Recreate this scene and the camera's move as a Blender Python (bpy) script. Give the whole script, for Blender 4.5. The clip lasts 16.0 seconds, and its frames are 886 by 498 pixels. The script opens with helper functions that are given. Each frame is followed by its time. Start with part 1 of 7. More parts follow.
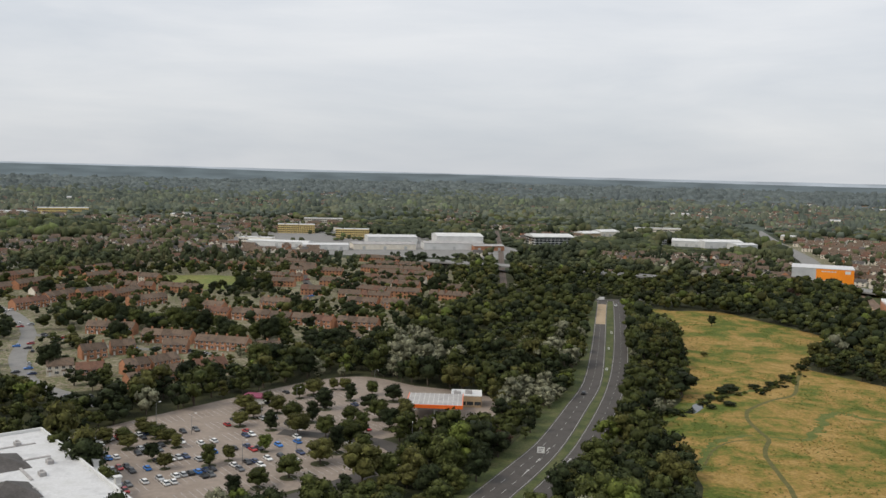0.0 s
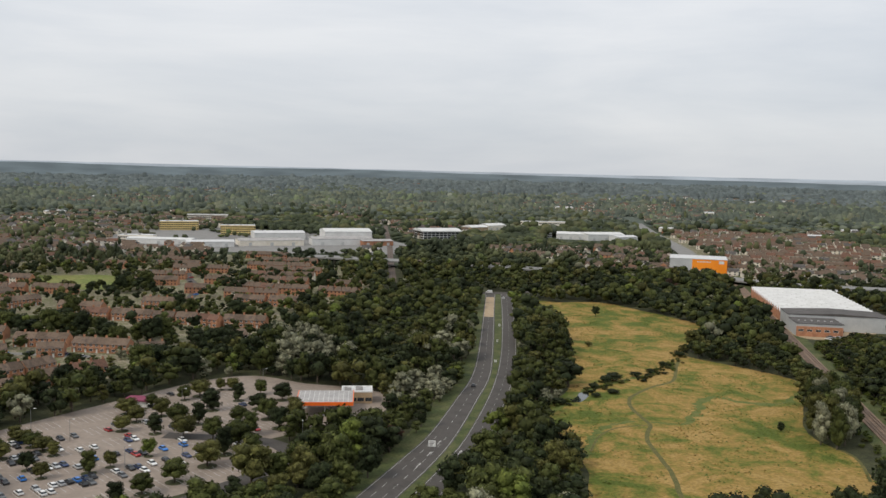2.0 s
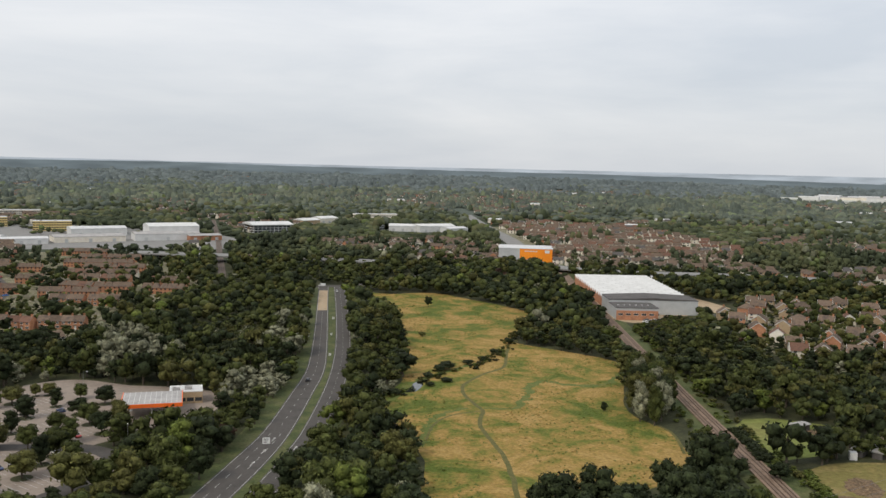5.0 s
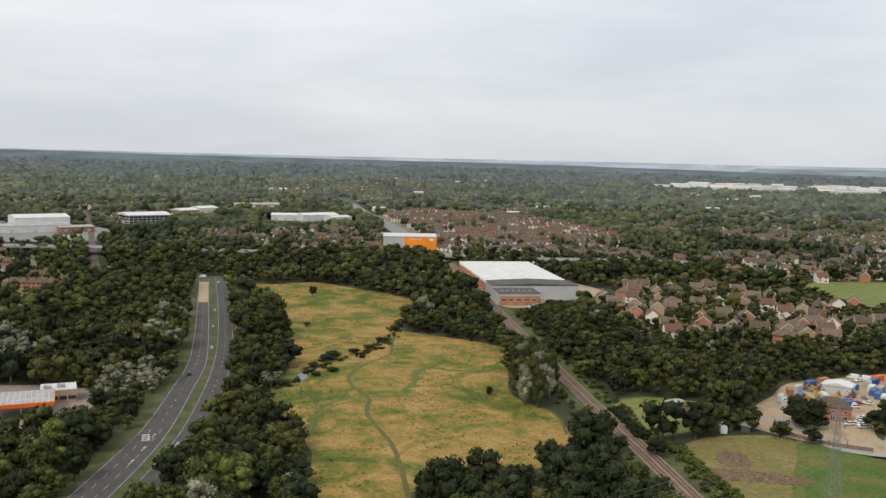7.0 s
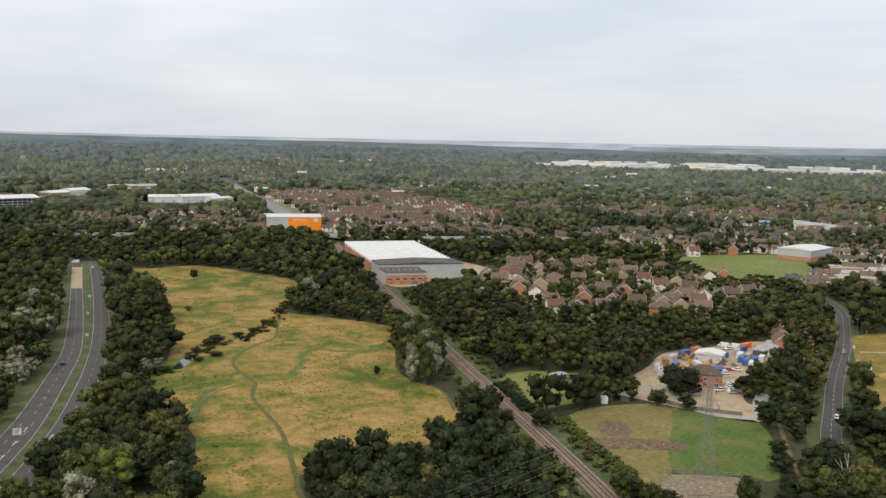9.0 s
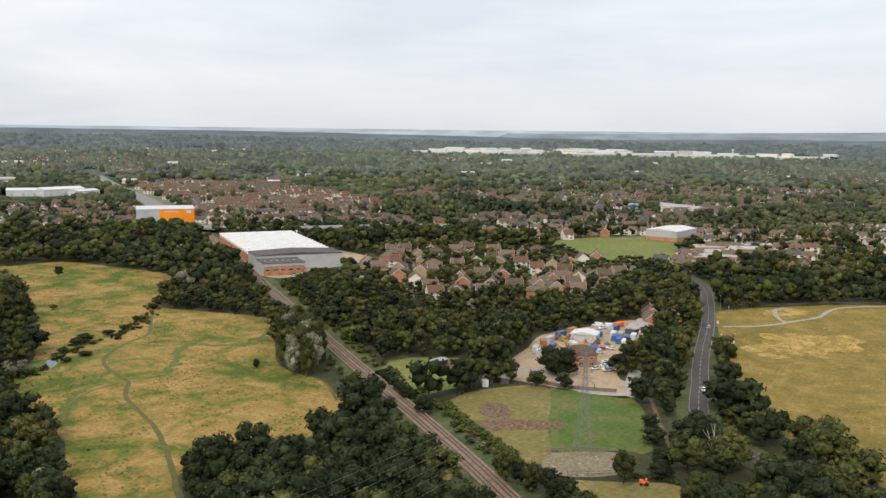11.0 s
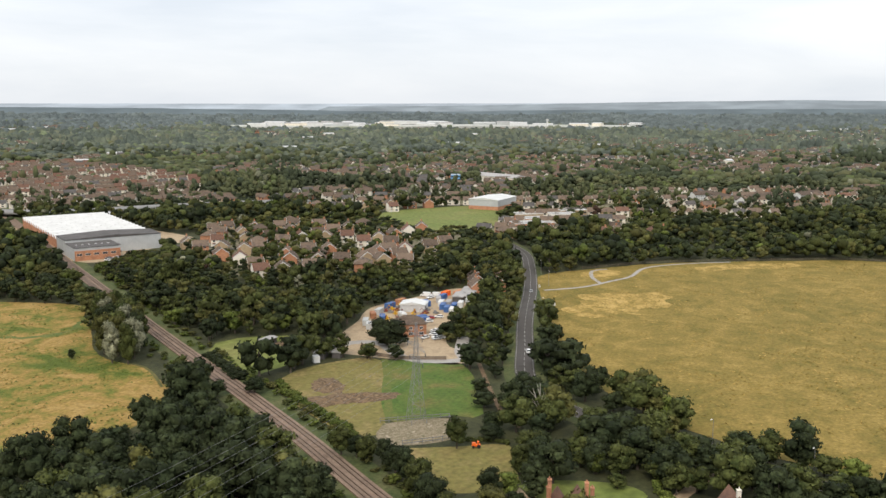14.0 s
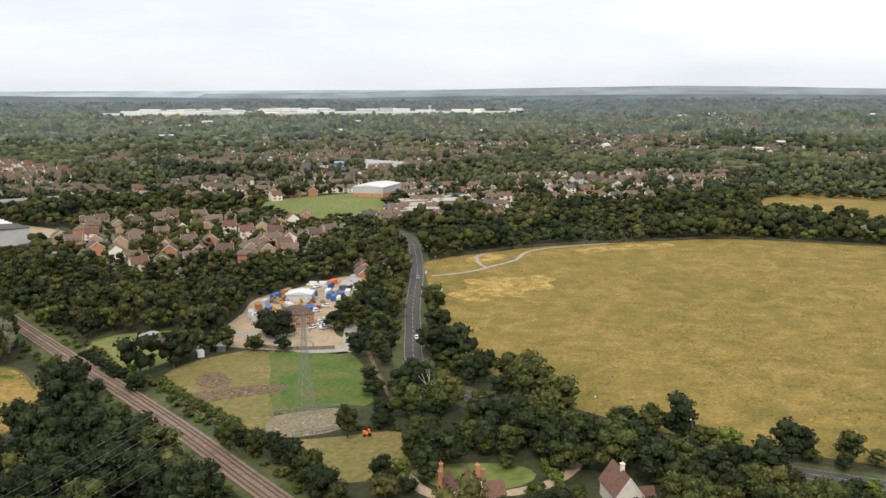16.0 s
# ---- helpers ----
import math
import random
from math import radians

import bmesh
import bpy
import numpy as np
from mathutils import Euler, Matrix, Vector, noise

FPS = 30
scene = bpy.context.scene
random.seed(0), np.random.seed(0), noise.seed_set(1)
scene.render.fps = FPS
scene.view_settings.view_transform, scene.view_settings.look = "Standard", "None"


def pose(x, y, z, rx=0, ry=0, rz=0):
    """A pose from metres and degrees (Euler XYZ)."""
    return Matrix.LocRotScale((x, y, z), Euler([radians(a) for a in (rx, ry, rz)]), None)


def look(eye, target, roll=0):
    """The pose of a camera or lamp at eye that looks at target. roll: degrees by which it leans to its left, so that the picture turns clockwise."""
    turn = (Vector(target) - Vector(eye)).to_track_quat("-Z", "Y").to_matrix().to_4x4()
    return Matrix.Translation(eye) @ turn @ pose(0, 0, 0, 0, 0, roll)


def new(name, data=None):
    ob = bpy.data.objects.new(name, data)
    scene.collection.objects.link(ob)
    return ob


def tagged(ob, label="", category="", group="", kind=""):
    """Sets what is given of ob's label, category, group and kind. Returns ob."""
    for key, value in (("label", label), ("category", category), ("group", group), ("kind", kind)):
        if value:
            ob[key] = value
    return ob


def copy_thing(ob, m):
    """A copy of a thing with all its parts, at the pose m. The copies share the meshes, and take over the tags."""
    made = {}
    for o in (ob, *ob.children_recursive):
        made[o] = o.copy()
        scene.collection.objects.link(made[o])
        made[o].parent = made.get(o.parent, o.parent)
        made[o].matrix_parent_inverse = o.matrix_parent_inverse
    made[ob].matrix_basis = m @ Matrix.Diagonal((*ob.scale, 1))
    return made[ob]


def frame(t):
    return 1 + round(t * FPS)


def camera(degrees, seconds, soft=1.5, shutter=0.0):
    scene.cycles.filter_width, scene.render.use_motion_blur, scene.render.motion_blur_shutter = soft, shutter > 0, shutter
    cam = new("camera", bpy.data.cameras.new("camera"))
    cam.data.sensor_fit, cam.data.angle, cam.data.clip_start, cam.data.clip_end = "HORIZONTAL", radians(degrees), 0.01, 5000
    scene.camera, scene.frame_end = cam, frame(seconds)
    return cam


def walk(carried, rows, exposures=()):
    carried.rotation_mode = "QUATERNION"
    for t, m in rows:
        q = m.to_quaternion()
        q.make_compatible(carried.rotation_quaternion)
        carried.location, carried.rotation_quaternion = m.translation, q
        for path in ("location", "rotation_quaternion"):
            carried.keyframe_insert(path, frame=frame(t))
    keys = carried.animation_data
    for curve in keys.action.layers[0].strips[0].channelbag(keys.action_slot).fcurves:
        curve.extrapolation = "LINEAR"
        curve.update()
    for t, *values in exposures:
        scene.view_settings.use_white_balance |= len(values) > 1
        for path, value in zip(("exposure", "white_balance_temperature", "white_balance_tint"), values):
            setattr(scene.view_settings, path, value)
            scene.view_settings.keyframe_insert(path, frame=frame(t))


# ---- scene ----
# ---- camera ----
cam = camera(52.18, 16.0)
EYE = 100.0
# seconds, eye offset in metres, heading to the east of north, pitch, lean to the right
PATH = [
    (0.0, 0.00, -0.00, 0.00, 0.00, -4.90, -1.38),
    (0.5, -0.00, 0.07, 0.05, 1.78, -4.94, -1.39),
    (1.0, 0.00, 0.14, 0.09, 3.52, -4.96, -1.35),
    (1.5, 0.01, 0.20, 0.13, 5.26, -5.01, -1.31),
    (2.0, 0.02, 0.26, 0.16, 7.06, -5.07, -1.28),
    (2.5, 0.04, 0.32, 0.17, 8.83, -5.11, -1.29),
    (3.0, 0.05, 0.40, 0.15, 10.56, -5.14, -1.28),
    (3.5, 0.04, 0.51, 0.11, 12.31, -5.18, -1.28),
    (4.0, 0.05, 0.64, 0.04, 14.08, -5.21, -1.30),
    (6.5, 0.14, 1.31, -0.42, 23.18, -5.63, -1.32),
    (7.0, 0.15, 1.46, -0.50, 25.03, -5.85, -1.31),
    (7.5, 0.18, 1.62, -0.56, 26.86, -6.18, -1.28),
    (8.0, 0.26, 1.76, -0.60, 28.69, -6.51, -1.21),
    (8.5, 0.37, 1.86, -0.62, 30.49, -6.86, -1.25),
    (9.0, 0.49, 1.95, -0.62, 32.34, -6.99, -1.20),
    (11.5, 1.11, 2.32, -0.64, 41.95, -7.85, -0.60),
    (12.0, 1.22, 2.41, -0.64, 43.82, -8.08, -0.43),
    (12.5, 1.29, 2.56, -0.66, 45.66, -8.31, -0.34),
    (13.0, 1.33, 2.68, -0.71, 47.52, -8.55, -0.25),
    (13.5, 1.37, 2.81, -0.75, 49.33, -8.89, -0.19),
    (14.0, 1.41, 2.93, -0.78, 51.14, -9.23, -0.12),
    (14.5, 1.47, 3.03, -0.78, 52.92, -9.48, -0.12),
    (15.0, 1.55, 3.10, -0.76, 54.76, -9.71, -0.11),
    (15.5, 1.64, 3.15, -0.73, 56.59, -9.93, -0.01),
    (16.0, 1.72, 3.18, -0.70, 58.45, -10.06, 0.08),
]


def aim(x, y, z, heading, pitch, lean):
    h, p = radians(heading), radians(pitch)
    eye = Vector((x, y, EYE + z))
    way = Vector((math.sin(h) * math.cos(p), math.cos(h) * math.cos(p), math.sin(p)))
    return look(eye, eye + way * 100, -lean)


walk(cam, [(t, aim(*r)) for t, *r in PATH], exposures=[(0.0, 0.18), (4.0, 0.24), (9.0, 0.38), (12.5, 0.57), (16.0, 0.66)])

# ---- light ----
world = bpy.data.worlds.new("sky")
scene.world = world
world.use_nodes = True
wn, wl = world.node_tree.nodes, world.node_tree.links
wn.clear()
w_out = wn.new("ShaderNodeOutputWorld")
w_bg = wn.new("ShaderNodeBackground")
w_sky = wn.new("ShaderNodeTexSky")
w_sky.sky_type = "NISHITA"
w_sky.sun_disc = False
w_sky.sun_elevation = radians(48)
w_sky.sun_rotation = radians(245)
w_co = wn.new("ShaderNodeTexCoord")
w_map = wn.new("ShaderNodeMapping")
w_map.inputs["Scale"].default_value = (1.0, 1.0, 5.5)
w_noise = wn.new("ShaderNodeTexNoise")
w_noise.inputs["Scale"].default_value = 2.2
w_noise.inputs["Detail"].default_value = 7
w_noise.inputs["Roughness"].default_value = 0.55
w_noise.inputs["Distortion"].default_value = 0.3
w_ramp = wn.new("ShaderNodeValToRGB")
w_ramp.color_ramp.elements[0].position = 0.30
w_ramp.color_ramp.elements[0].color = (0.605, 0.645, 0.70, 1)
w_ramp.color_ramp.elements[1].position = 0.66
w_ramp.color_ramp.elements[1].color = (0.79, 0.803, 0.825, 1)
# the cloud sheet is a little darker and greyer low over the horizon
w_sep = wn.new("ShaderNodeSeparateXYZ")
w_low = wn.new("ShaderNodeValToRGB")
w_low.color_ramp.elements[0].position = 0.0
w_low.color_ramp.elements[0].color = (0.80, 0.80, 0.80, 1)
w_low.color_ramp.elements[1].position = 0.30
w_low.color_ramp.elements[1].color = (1.04, 1.04, 1.04, 1)
w_mul = wn.new("ShaderNodeMix")
w_mul.data_type, w_mul.blend_type = "RGBA", "MULTIPLY"
w_mul.inputs["Factor"].default_value = 1.0
w_gain = wn.new("ShaderNodeMix")
w_gain.data_type, w_gain.blend_type = "RGBA", "MULTIPLY"
w_gain.inputs["Factor"].default_value = 1.0
w_gain.inputs["B"].default_value = (0.10, 0.10, 0.10, 1)
w_mix = wn.new("ShaderNodeMix")
w_mix.data_type = "RGBA"
w_mix.inputs["Factor"].default_value = 0.93
wl.new(w_co.outputs["Generated"], w_map.inputs["Vector"])
wl.new(w_map.outputs["Vector"], w_noise.inputs["Vector"])
wl.new(w_noise.outputs["Fac"], w_ramp.inputs["Fac"])
wl.new(w_co.outputs["Generated"], w_sep.inputs["Vector"])
wl.new(w_sep.outputs["Z"], w_low.inputs["Fac"])
wl.new(w_ramp.outputs["Color"], w_mul.inputs["A"])
wl.new(w_low.outputs["Color"], w_mul.inputs["B"])
wl.new(w_sky.outputs["Color"], w_gain.inputs["A"])
wl.new(w_gain.outputs["Result"], w_mix.inputs["A"])
wl.new(w_mul.outputs["Result"], w_mix.inputs["B"])
wl.new(w_mix.outputs["Result"], w_bg.inputs["Color"])
w_bg.inputs["Strength"].default_value = 1.0
wl.new(w_bg.outputs["Background"], w_out.inputs["Surface"])

sun_data = bpy.data.lights.new("sun", "SUN")
sun_data.energy = 1.3
sun_data.angle = radians(14)
sun_data.color = (1.0, 0.90, 0.76)
sun = new("sun", sun_data)
sun.matrix_world = look((0, 0, 300), (190, 90, 80))


# ---- materials ----
def material(name, colours, scale=1.0, rough=0.8, metal=0.0, bump=0.0, bump_scale=8.0, fine=0.35, spots=None, spec=0.3, per_object=0.0, per_island=0.0, grain=0.0, detail=0.6, swathe=None):
    """A surface whose colour wanders between the given ones at a coarse scale (metres) with a finer grain on top."""
    m = bpy.data.materials.new(name)
    m.use_nodes = True
    n, l = m.node_tree.nodes, m.node_tree.links
    b = n["Principled BSDF"]
    b.inputs["Roughness"].default_value = rough
    b.inputs["Metallic"].default_value = metal
    b.inputs["Specular IOR Level"].default_value = spec
    geo = n.new("ShaderNodeNewGeometry")
    big = n.new("ShaderNodeTexNoise")
    big.inputs["Scale"].default_value = 1.0 / scale
    big.inputs["Detail"].default_value = 5
    big.inputs["Roughness"].default_value = detail
    l.new(geo.outputs["Position"], big.inputs["Vector"])
    ramp = n.new("ShaderNodeValToRGB")
    es = ramp.color_ramp.elements
    k = len(colours)
    for i, c in enumerate(colours):
        p = 0.5 if k == 1 else 0.34 + 0.32 * i / (k - 1)
        e = es[i] if i < 2 else es.new(p)
        e.position, e.color = p, (*c, 1)
    if k == 1:
        es[1].color = (*colours[0], 1)
        es[1].position = 1.0
    l.new(big.outputs["Fac"], ramp.inputs["Fac"])
    small = n.new("ShaderNodeTexNoise")
    small.inputs["Scale"].default_value = grain or 9.0 / scale
    small.inputs["Detail"].default_value = 4
    l.new(geo.outputs["Position"], small.inputs["Vector"])
    gain = n.new("ShaderNodeMapRange")
    gain.inputs["From Min"].default_value, gain.inputs["From Max"].default_value = 0.25, 0.75
    gain.inputs["To Min"].default_value, gain.inputs["To Max"].default_value = 1 - fine, 1 + fine
    l.new(small.outputs["Fac"], gain.inputs["Value"])
    mul = n.new("ShaderNodeVectorMath")
    mul.operation = "SCALE"
    l.new(ramp.outputs["Color"], mul.inputs[0])
    l.new(gain.outputs["Result"], mul.inputs["Scale"])
    last = mul.outputs["Vector"]
    if swathe:
        sc, reach, share = swathe
        wide = n.new("ShaderNodeTexNoise")
        wide.inputs["Scale"].default_value = 1.0 / reach
        wide.inputs["Detail"].default_value = 6
        wide.inputs["Roughness"].default_value = 0.6
        wide.inputs["Distortion"].default_value = 0.8
        l.new(geo.outputs["Position"], wide.inputs["Vector"])
        cut = n.new("ShaderNodeMapRange")
        cut.inputs["From Min"].default_value, cut.inputs["From Max"].default_value = share - 0.06, share + 0.09
        l.new(wide.outputs["Fac"], cut.inputs["Value"])
        tint = n.new("ShaderNodeVectorMath")
        tint.operation = "SCALE"
        tint.inputs[0].default_value = sc
        l.new(gain.outputs["Result"], tint.inputs["Scale"])
        both = n.new("ShaderNodeMix")
        both.data_type = "VECTOR"
        l.new(cut.outputs["Result"], both.inputs["Factor"])
        l.new(last, both.inputs[4])
        l.new(tint.outputs["Vector"], both.inputs[5])
        last = both.outputs[1]
    for amount, source in ((per_object, "object"), (per_island, "island")):
        if not amount:
            continue
        if source == "object":
            info = n.new("ShaderNodeObjectInfo").outputs["Random"]
        else:
            info = geo.outputs["Random Per Island"]
        r = n.new("ShaderNodeMapRange")
        r.inputs["To Min"].default_value, r.inputs["To Max"].default_value = 1 - amount, 1 + amount
        l.new(info, r.inputs["Value"])
        mm = n.new("ShaderNodeVectorMath")
        mm.operation = "SCALE"
        l.new(last, mm.inputs[0])
        l.new(r.outputs["Result"], mm.inputs["Scale"])
        last = mm.outputs["Vector"]
    l.new(last, b.inputs["Base Color"])
    if bump:
        bn = n.new("ShaderNodeTexNoise")
        bn.inputs["Scale"].default_value = bump_scale
        bn.inputs["Detail"].default_value = 3
        l.new(geo.outputs["Position"], bn.inputs["Vector"])
        bp = n.new("ShaderNodeBump")
        bp.inputs["Strength"].default_value = bump
        bp.inputs["Distance"].default_value = 0.3
        l.new(bn.outputs["Fac"], bp.inputs["Height"])
        l.new(bp.outputs["Normal"], b.inputs["Normal"])
    return m


def grassland(name, colours, patch_size, sweep, spread=0.6):
    """Rough grass: sweeps of growth broken into patches, mottled by tufts a metre or two across."""
    m = bpy.data.materials.new(name)
    m.use_nodes = True
    n, l = m.node_tree.nodes, m.node_tree.links
    b = n["Principled BSDF"]
    b.inputs["Roughness"].default_value = 0.95
    b.inputs["Specular IOR Level"].default_value = 0.15
    geo = n.new("ShaderNodeNewGeometry")
    fields = []
    for size, det, rough, warp in ((patch_size, 8, 0.68, 0.6), (sweep, 4, 0.5, 0.4), (1.3, 4, 0.6, 0.0), (4.5, 3, 0.6, 0.5)):
        t = n.new("ShaderNodeTexNoise")
        t.inputs["Scale"].default_value = 1.0 / size
        t.inputs["Detail"].default_value = det
        t.inputs["Roughness"].default_value = rough
        t.inputs["Distortion"].default_value = warp
        l.new(geo.outputs["Position"], t.inputs["Vector"])
        fields.append(t.outputs["Fac"])
    far = n.new("ShaderNodeMath")
    far.operation = "MULTIPLY_ADD"
    far.inputs[1].default_value = spread
    l.new(fields[1], far.inputs[0])
    l.new(fields[0], far.inputs[2])
    tuft = n.new("ShaderNodeMath")
    tuft.operation = "MULTIPLY_ADD"
    tuft.inputs[1].default_value = 0.26
    l.new(fields[3], tuft.inputs[0])
    l.new(far.outputs[0], tuft.inputs[2])
    ramp = n.new("ShaderNodeValToRGB")
    es = ramp.color_ramp.elements
    mid = 0.5 + 0.5 * spread + 0.13
    reach = 0.105 + 0.04 * spread
    for i, c in enumerate(colours):
        p = mid - reach + 2 * reach * i / (len(colours) - 1)
        e = es[i] if i < 2 else es.new(min(1, p / 1.5))
        e.position, e.color = p / 1.5, (*c, 1)
    scale = n.new("ShaderNodeMath")
    scale.operation = "DIVIDE"
    scale.inputs[1].default_value = 1.5
    l.new(tuft.outputs[0], scale.inputs[0])
    l.new(scale.outputs[0], ramp.inputs["Fac"])
    grain = n.new("ShaderNodeMapRange")
    grain.inputs["From Min"].default_value, grain.inputs["From Max"].default_value = 0.28, 0.72
    grain.inputs["To Min"].default_value, grain.inputs["To Max"].default_value = 0.66, 1.3
    l.new(fields[2], grain.inputs["Value"])
    out = n.new("ShaderNodeVectorMath")
    out.operation = "SCALE"
    l.new(ramp.outputs["Color"], out.inputs[0])
    l.new(grain.outputs["Result"], out.inputs["Scale"])
    l.new(out.outputs["Vector"], b.inputs["Base Color"])
    bump = n.new("ShaderNodeBump")
    bump.inputs["Strength"].default_value = 0.8
    bump.inputs["Distance"].default_value = 0.35
    l.new(fields[2], bump.inputs["Height"])
    l.new(bump.outputs["Normal"], b.inputs["Normal"])
    return m


M = {}
M["soil"] = material("undergrowth", [(0.026, 0.030, 0.013), (0.045, 0.048, 0.020), (0.062, 0.066, 0.026)], 14, 0.95, bump=0.5, bump_scale=1.5)
M["verge"] = material("verge_grass", [(0.045, 0.062, 0.02), (0.075, 0.09, 0.03), (0.11, 0.11, 0.045)], 9, 0.95, bump=0.4, bump_scale=2)
M["meadow"] = grassland("meadow_grass", [(0.085, 0.112, 0.020), (0.130, 0.138, 0.028), (0.210, 0.165, 0.042), (0.290, 0.190, 0.058), (0.335, 0.225, 0.078)], 20, 60)
M["gold"] = grassland("dry_grass", [(0.165, 0.132, 0.033), (0.196, 0.148, 0.038), (0.218, 0.160, 0.043), (0.242, 0.174, 0.047), (0.285, 0.205, 0.060)], 13, 95, 0.35)
M["straw"] = grassland("straw_patch", [(0.215, 0.158, 0.042), (0.262, 0.186, 0.052), (0.33, 0.228, 0.066), (0.39, 0.265, 0.084), (0.45, 0.31, 0.105)], 6, 20, 0.4)
M["lawn"] = material("mown_grass", [(0.125, 0.160, 0.036), (0.150, 0.172, 0.044), (0.185, 0.182, 0.056)], 30, 0.95, bump=0.3, bump_scale=2)
M["paddock"] = material("paddock_grass", [(0.20, 0.158, 0.052), (0.165, 0.145, 0.042), (0.245, 0.185, 0.075)], 16, 0.95, bump=0.3)
M["green"] = material("lush_grass", [(0.062, 0.112, 0.018), (0.090, 0.128, 0.024), (0.150, 0.130, 0.040)], 14, 0.95, bump=0.3)
M["estate"] = material("gardens_and_drives", [(0.065, 0.080, 0.024), (0.25, 0.205, 0.15), (0.085, 0.105, 0.032), (0.30, 0.25, 0.19), (0.05, 0.062, 0.02)], 7, 0.95, fine=0.35)
M["asphalt"] = material("asphalt", [(0.062, 0.056, 0.051), (0.084, 0.076, 0.069), (0.073, 0.066, 0.060)], 10, 0.9, fine=0.12, bump=0.1, bump_scale=6)
M["park"] = material("car_park_surface", [(0.235, 0.19, 0.155), (0.285, 0.235, 0.195), (0.25, 0.205, 0.17)], 18, 0.9, fine=0.14)
M["concrete"] = material("pale_gravel", [(0.33, 0.245, 0.155), (0.41, 0.315, 0.205), (0.29, 0.215, 0.14)], 9, 0.95, fine=0.2)
M["dirt"] = material("bare_dirt", [(0.110, 0.072, 0.042), (0.20, 0.135, 0.078), (0.088, 0.060, 0.036), (0.25, 0.175, 0.105)], 2.5, 0.98, fine=0.35, bump=0.8, bump_scale=0.8)
M["ballast"] = material("ballast", [(0.20, 0.138, 0.098), (0.26, 0.185, 0.135), (0.17, 0.118, 0.085)], 6, 0.95, fine=0.25, bump=0.4, bump_scale=4)
M["rail"] = material("rail_steel", [(0.10, 0.06, 0.04), (0.16, 0.10, 0.07)], 2, 0.5, 0.6)
M["paint"] = material("road_paint", [(0.42, 0.41, 0.39), (0.52, 0.51, 0.49)], 2, 0.7, fine=0.2)
M["water"] = material("pond_water", [(0.02, 0.025, 0.02)], 3, 0.06, spec=0.6)
M["white"] = material("white_sheet", [(0.56, 0.56, 0.545), (0.66, 0.66, 0.645)], 8, 0.6, fine=0.07)
M["membrane"] = material("white_roof_membrane", [(0.50, 0.50, 0.50), (0.60, 0.60, 0.60), (0.54, 0.54, 0.53)], 7, 0.7, fine=0.08)
M["grey"] = material("grey_cladding", [(0.40, 0.41, 0.41), (0.48, 0.49, 0.485)], 9, 0.55, fine=0.06)
M["greyroof"] = material("grey_roof_sheet", [(0.30, 0.29, 0.28), (0.42, 0.40, 0.385)], 6, 0.7, fine=0.15)
M["dark"] = material("dark_roof", [(0.07, 0.065, 0.06), (0.11, 0.10, 0.095)], 5, 0.8, fine=0.2)
M["orange"] = material("orange_panel", [(0.85, 0.25, 0.015), (0.90, 0.29, 0.02)], 7, 0.5, fine=0.04)
M["fascia"] = material("orange_fascia", [(0.80, 0.14, 0.02), (0.86, 0.17, 0.025)], 5, 0.45, fine=0.04)
M["brick"] = material("red_brick", [(0.34, 0.155, 0.082), (0.44, 0.215, 0.122), (0.30, 0.145, 0.085)], 5, 0.9, fine=0.2, per_object=0.2)
M["buff"] = material("buff_brick", [(0.33, 0.24, 0.145), (0.41, 0.31, 0.195)], 5, 0.9, fine=0.15, per_object=0.12)
M["render"] = material("pale_render", [(0.66, 0.60, 0.50), (0.78, 0.73, 0.64)], 4, 0.9, fine=0.08, per_object=0.1)
M["tile"] = material("brown_roof_tile", [(0.100, 0.070, 0.050), (0.148, 0.106, 0.076), (0.082, 0.062, 0.050)], 4, 0.85, fine=0.28, per_object=0.28, bump=0.2, bump_scale=5)
M["redtile"] = material("red_clay_tile", [(0.125, 0.066, 0.045), (0.160, 0.086, 0.058), (0.100, 0.058, 0.044)], 3, 0.85, fine=0.25, per_object=0.2, bump=0.2, bump_scale=5)
M["glass"] = material("window_glass", [(0.03, 0.035, 0.04)], 5, 0.08, spec=0.6)
M["frame"] = material("white_frame", [(0.75, 0.75, 0.73)], 3, 0.5, fine=0.05)
M["bark"] = material("bark", [(0.07, 0.055, 0.04), (0.11, 0.09, 0.07)], 1.5, 0.95)
M["steel"] = material("galvanised_steel", [(0.20, 0.20, 0.20), (0.26, 0.26, 0.26)], 2, 0.6, 0.3)
M["blue"] = material("blue_paint", [(0.045, 0.10, 0.26), (0.06, 0.14, 0.34)], 3, 0.5, fine=0.1)
M["fence"] = material("weathered_timber", [(0.16, 0.12, 0.09), (0.24, 0.19, 0.14)], 3, 0.9)
M["tyre"] = material("tyre_rubber", [(0.02, 0.02, 0.02)], 1, 0.9)
M["rust"] = material("rusty_red_steel", [(0.26, 0.07, 0.04), (0.18, 0.06, 0.04)], 2, 0.7)
M["yellow"] = material("plant_yellow", [(0.60, 0.36, 0.03)], 2, 0.5)
M["lightblue"] = material("light_blue_cladding", [(0.18, 0.38, 0.62)], 5, 0.5, fine=0.05)
M["dry_wood"] = material("bleached_wood", [(0.34, 0.30, 0.26), (0.42, 0.38, 0.33)], 1, 0.9)
M["trackway"] = material("worn_grey_concrete", [(0.30, 0.28, 0.255), (0.38, 0.355, 0.325)], 5, 0.9, fine=0.15)
M["trodden"] = material("trodden_grass", [(0.085, 0.090, 0.026), (0.135, 0.115, 0.038)], 3, 0.95)
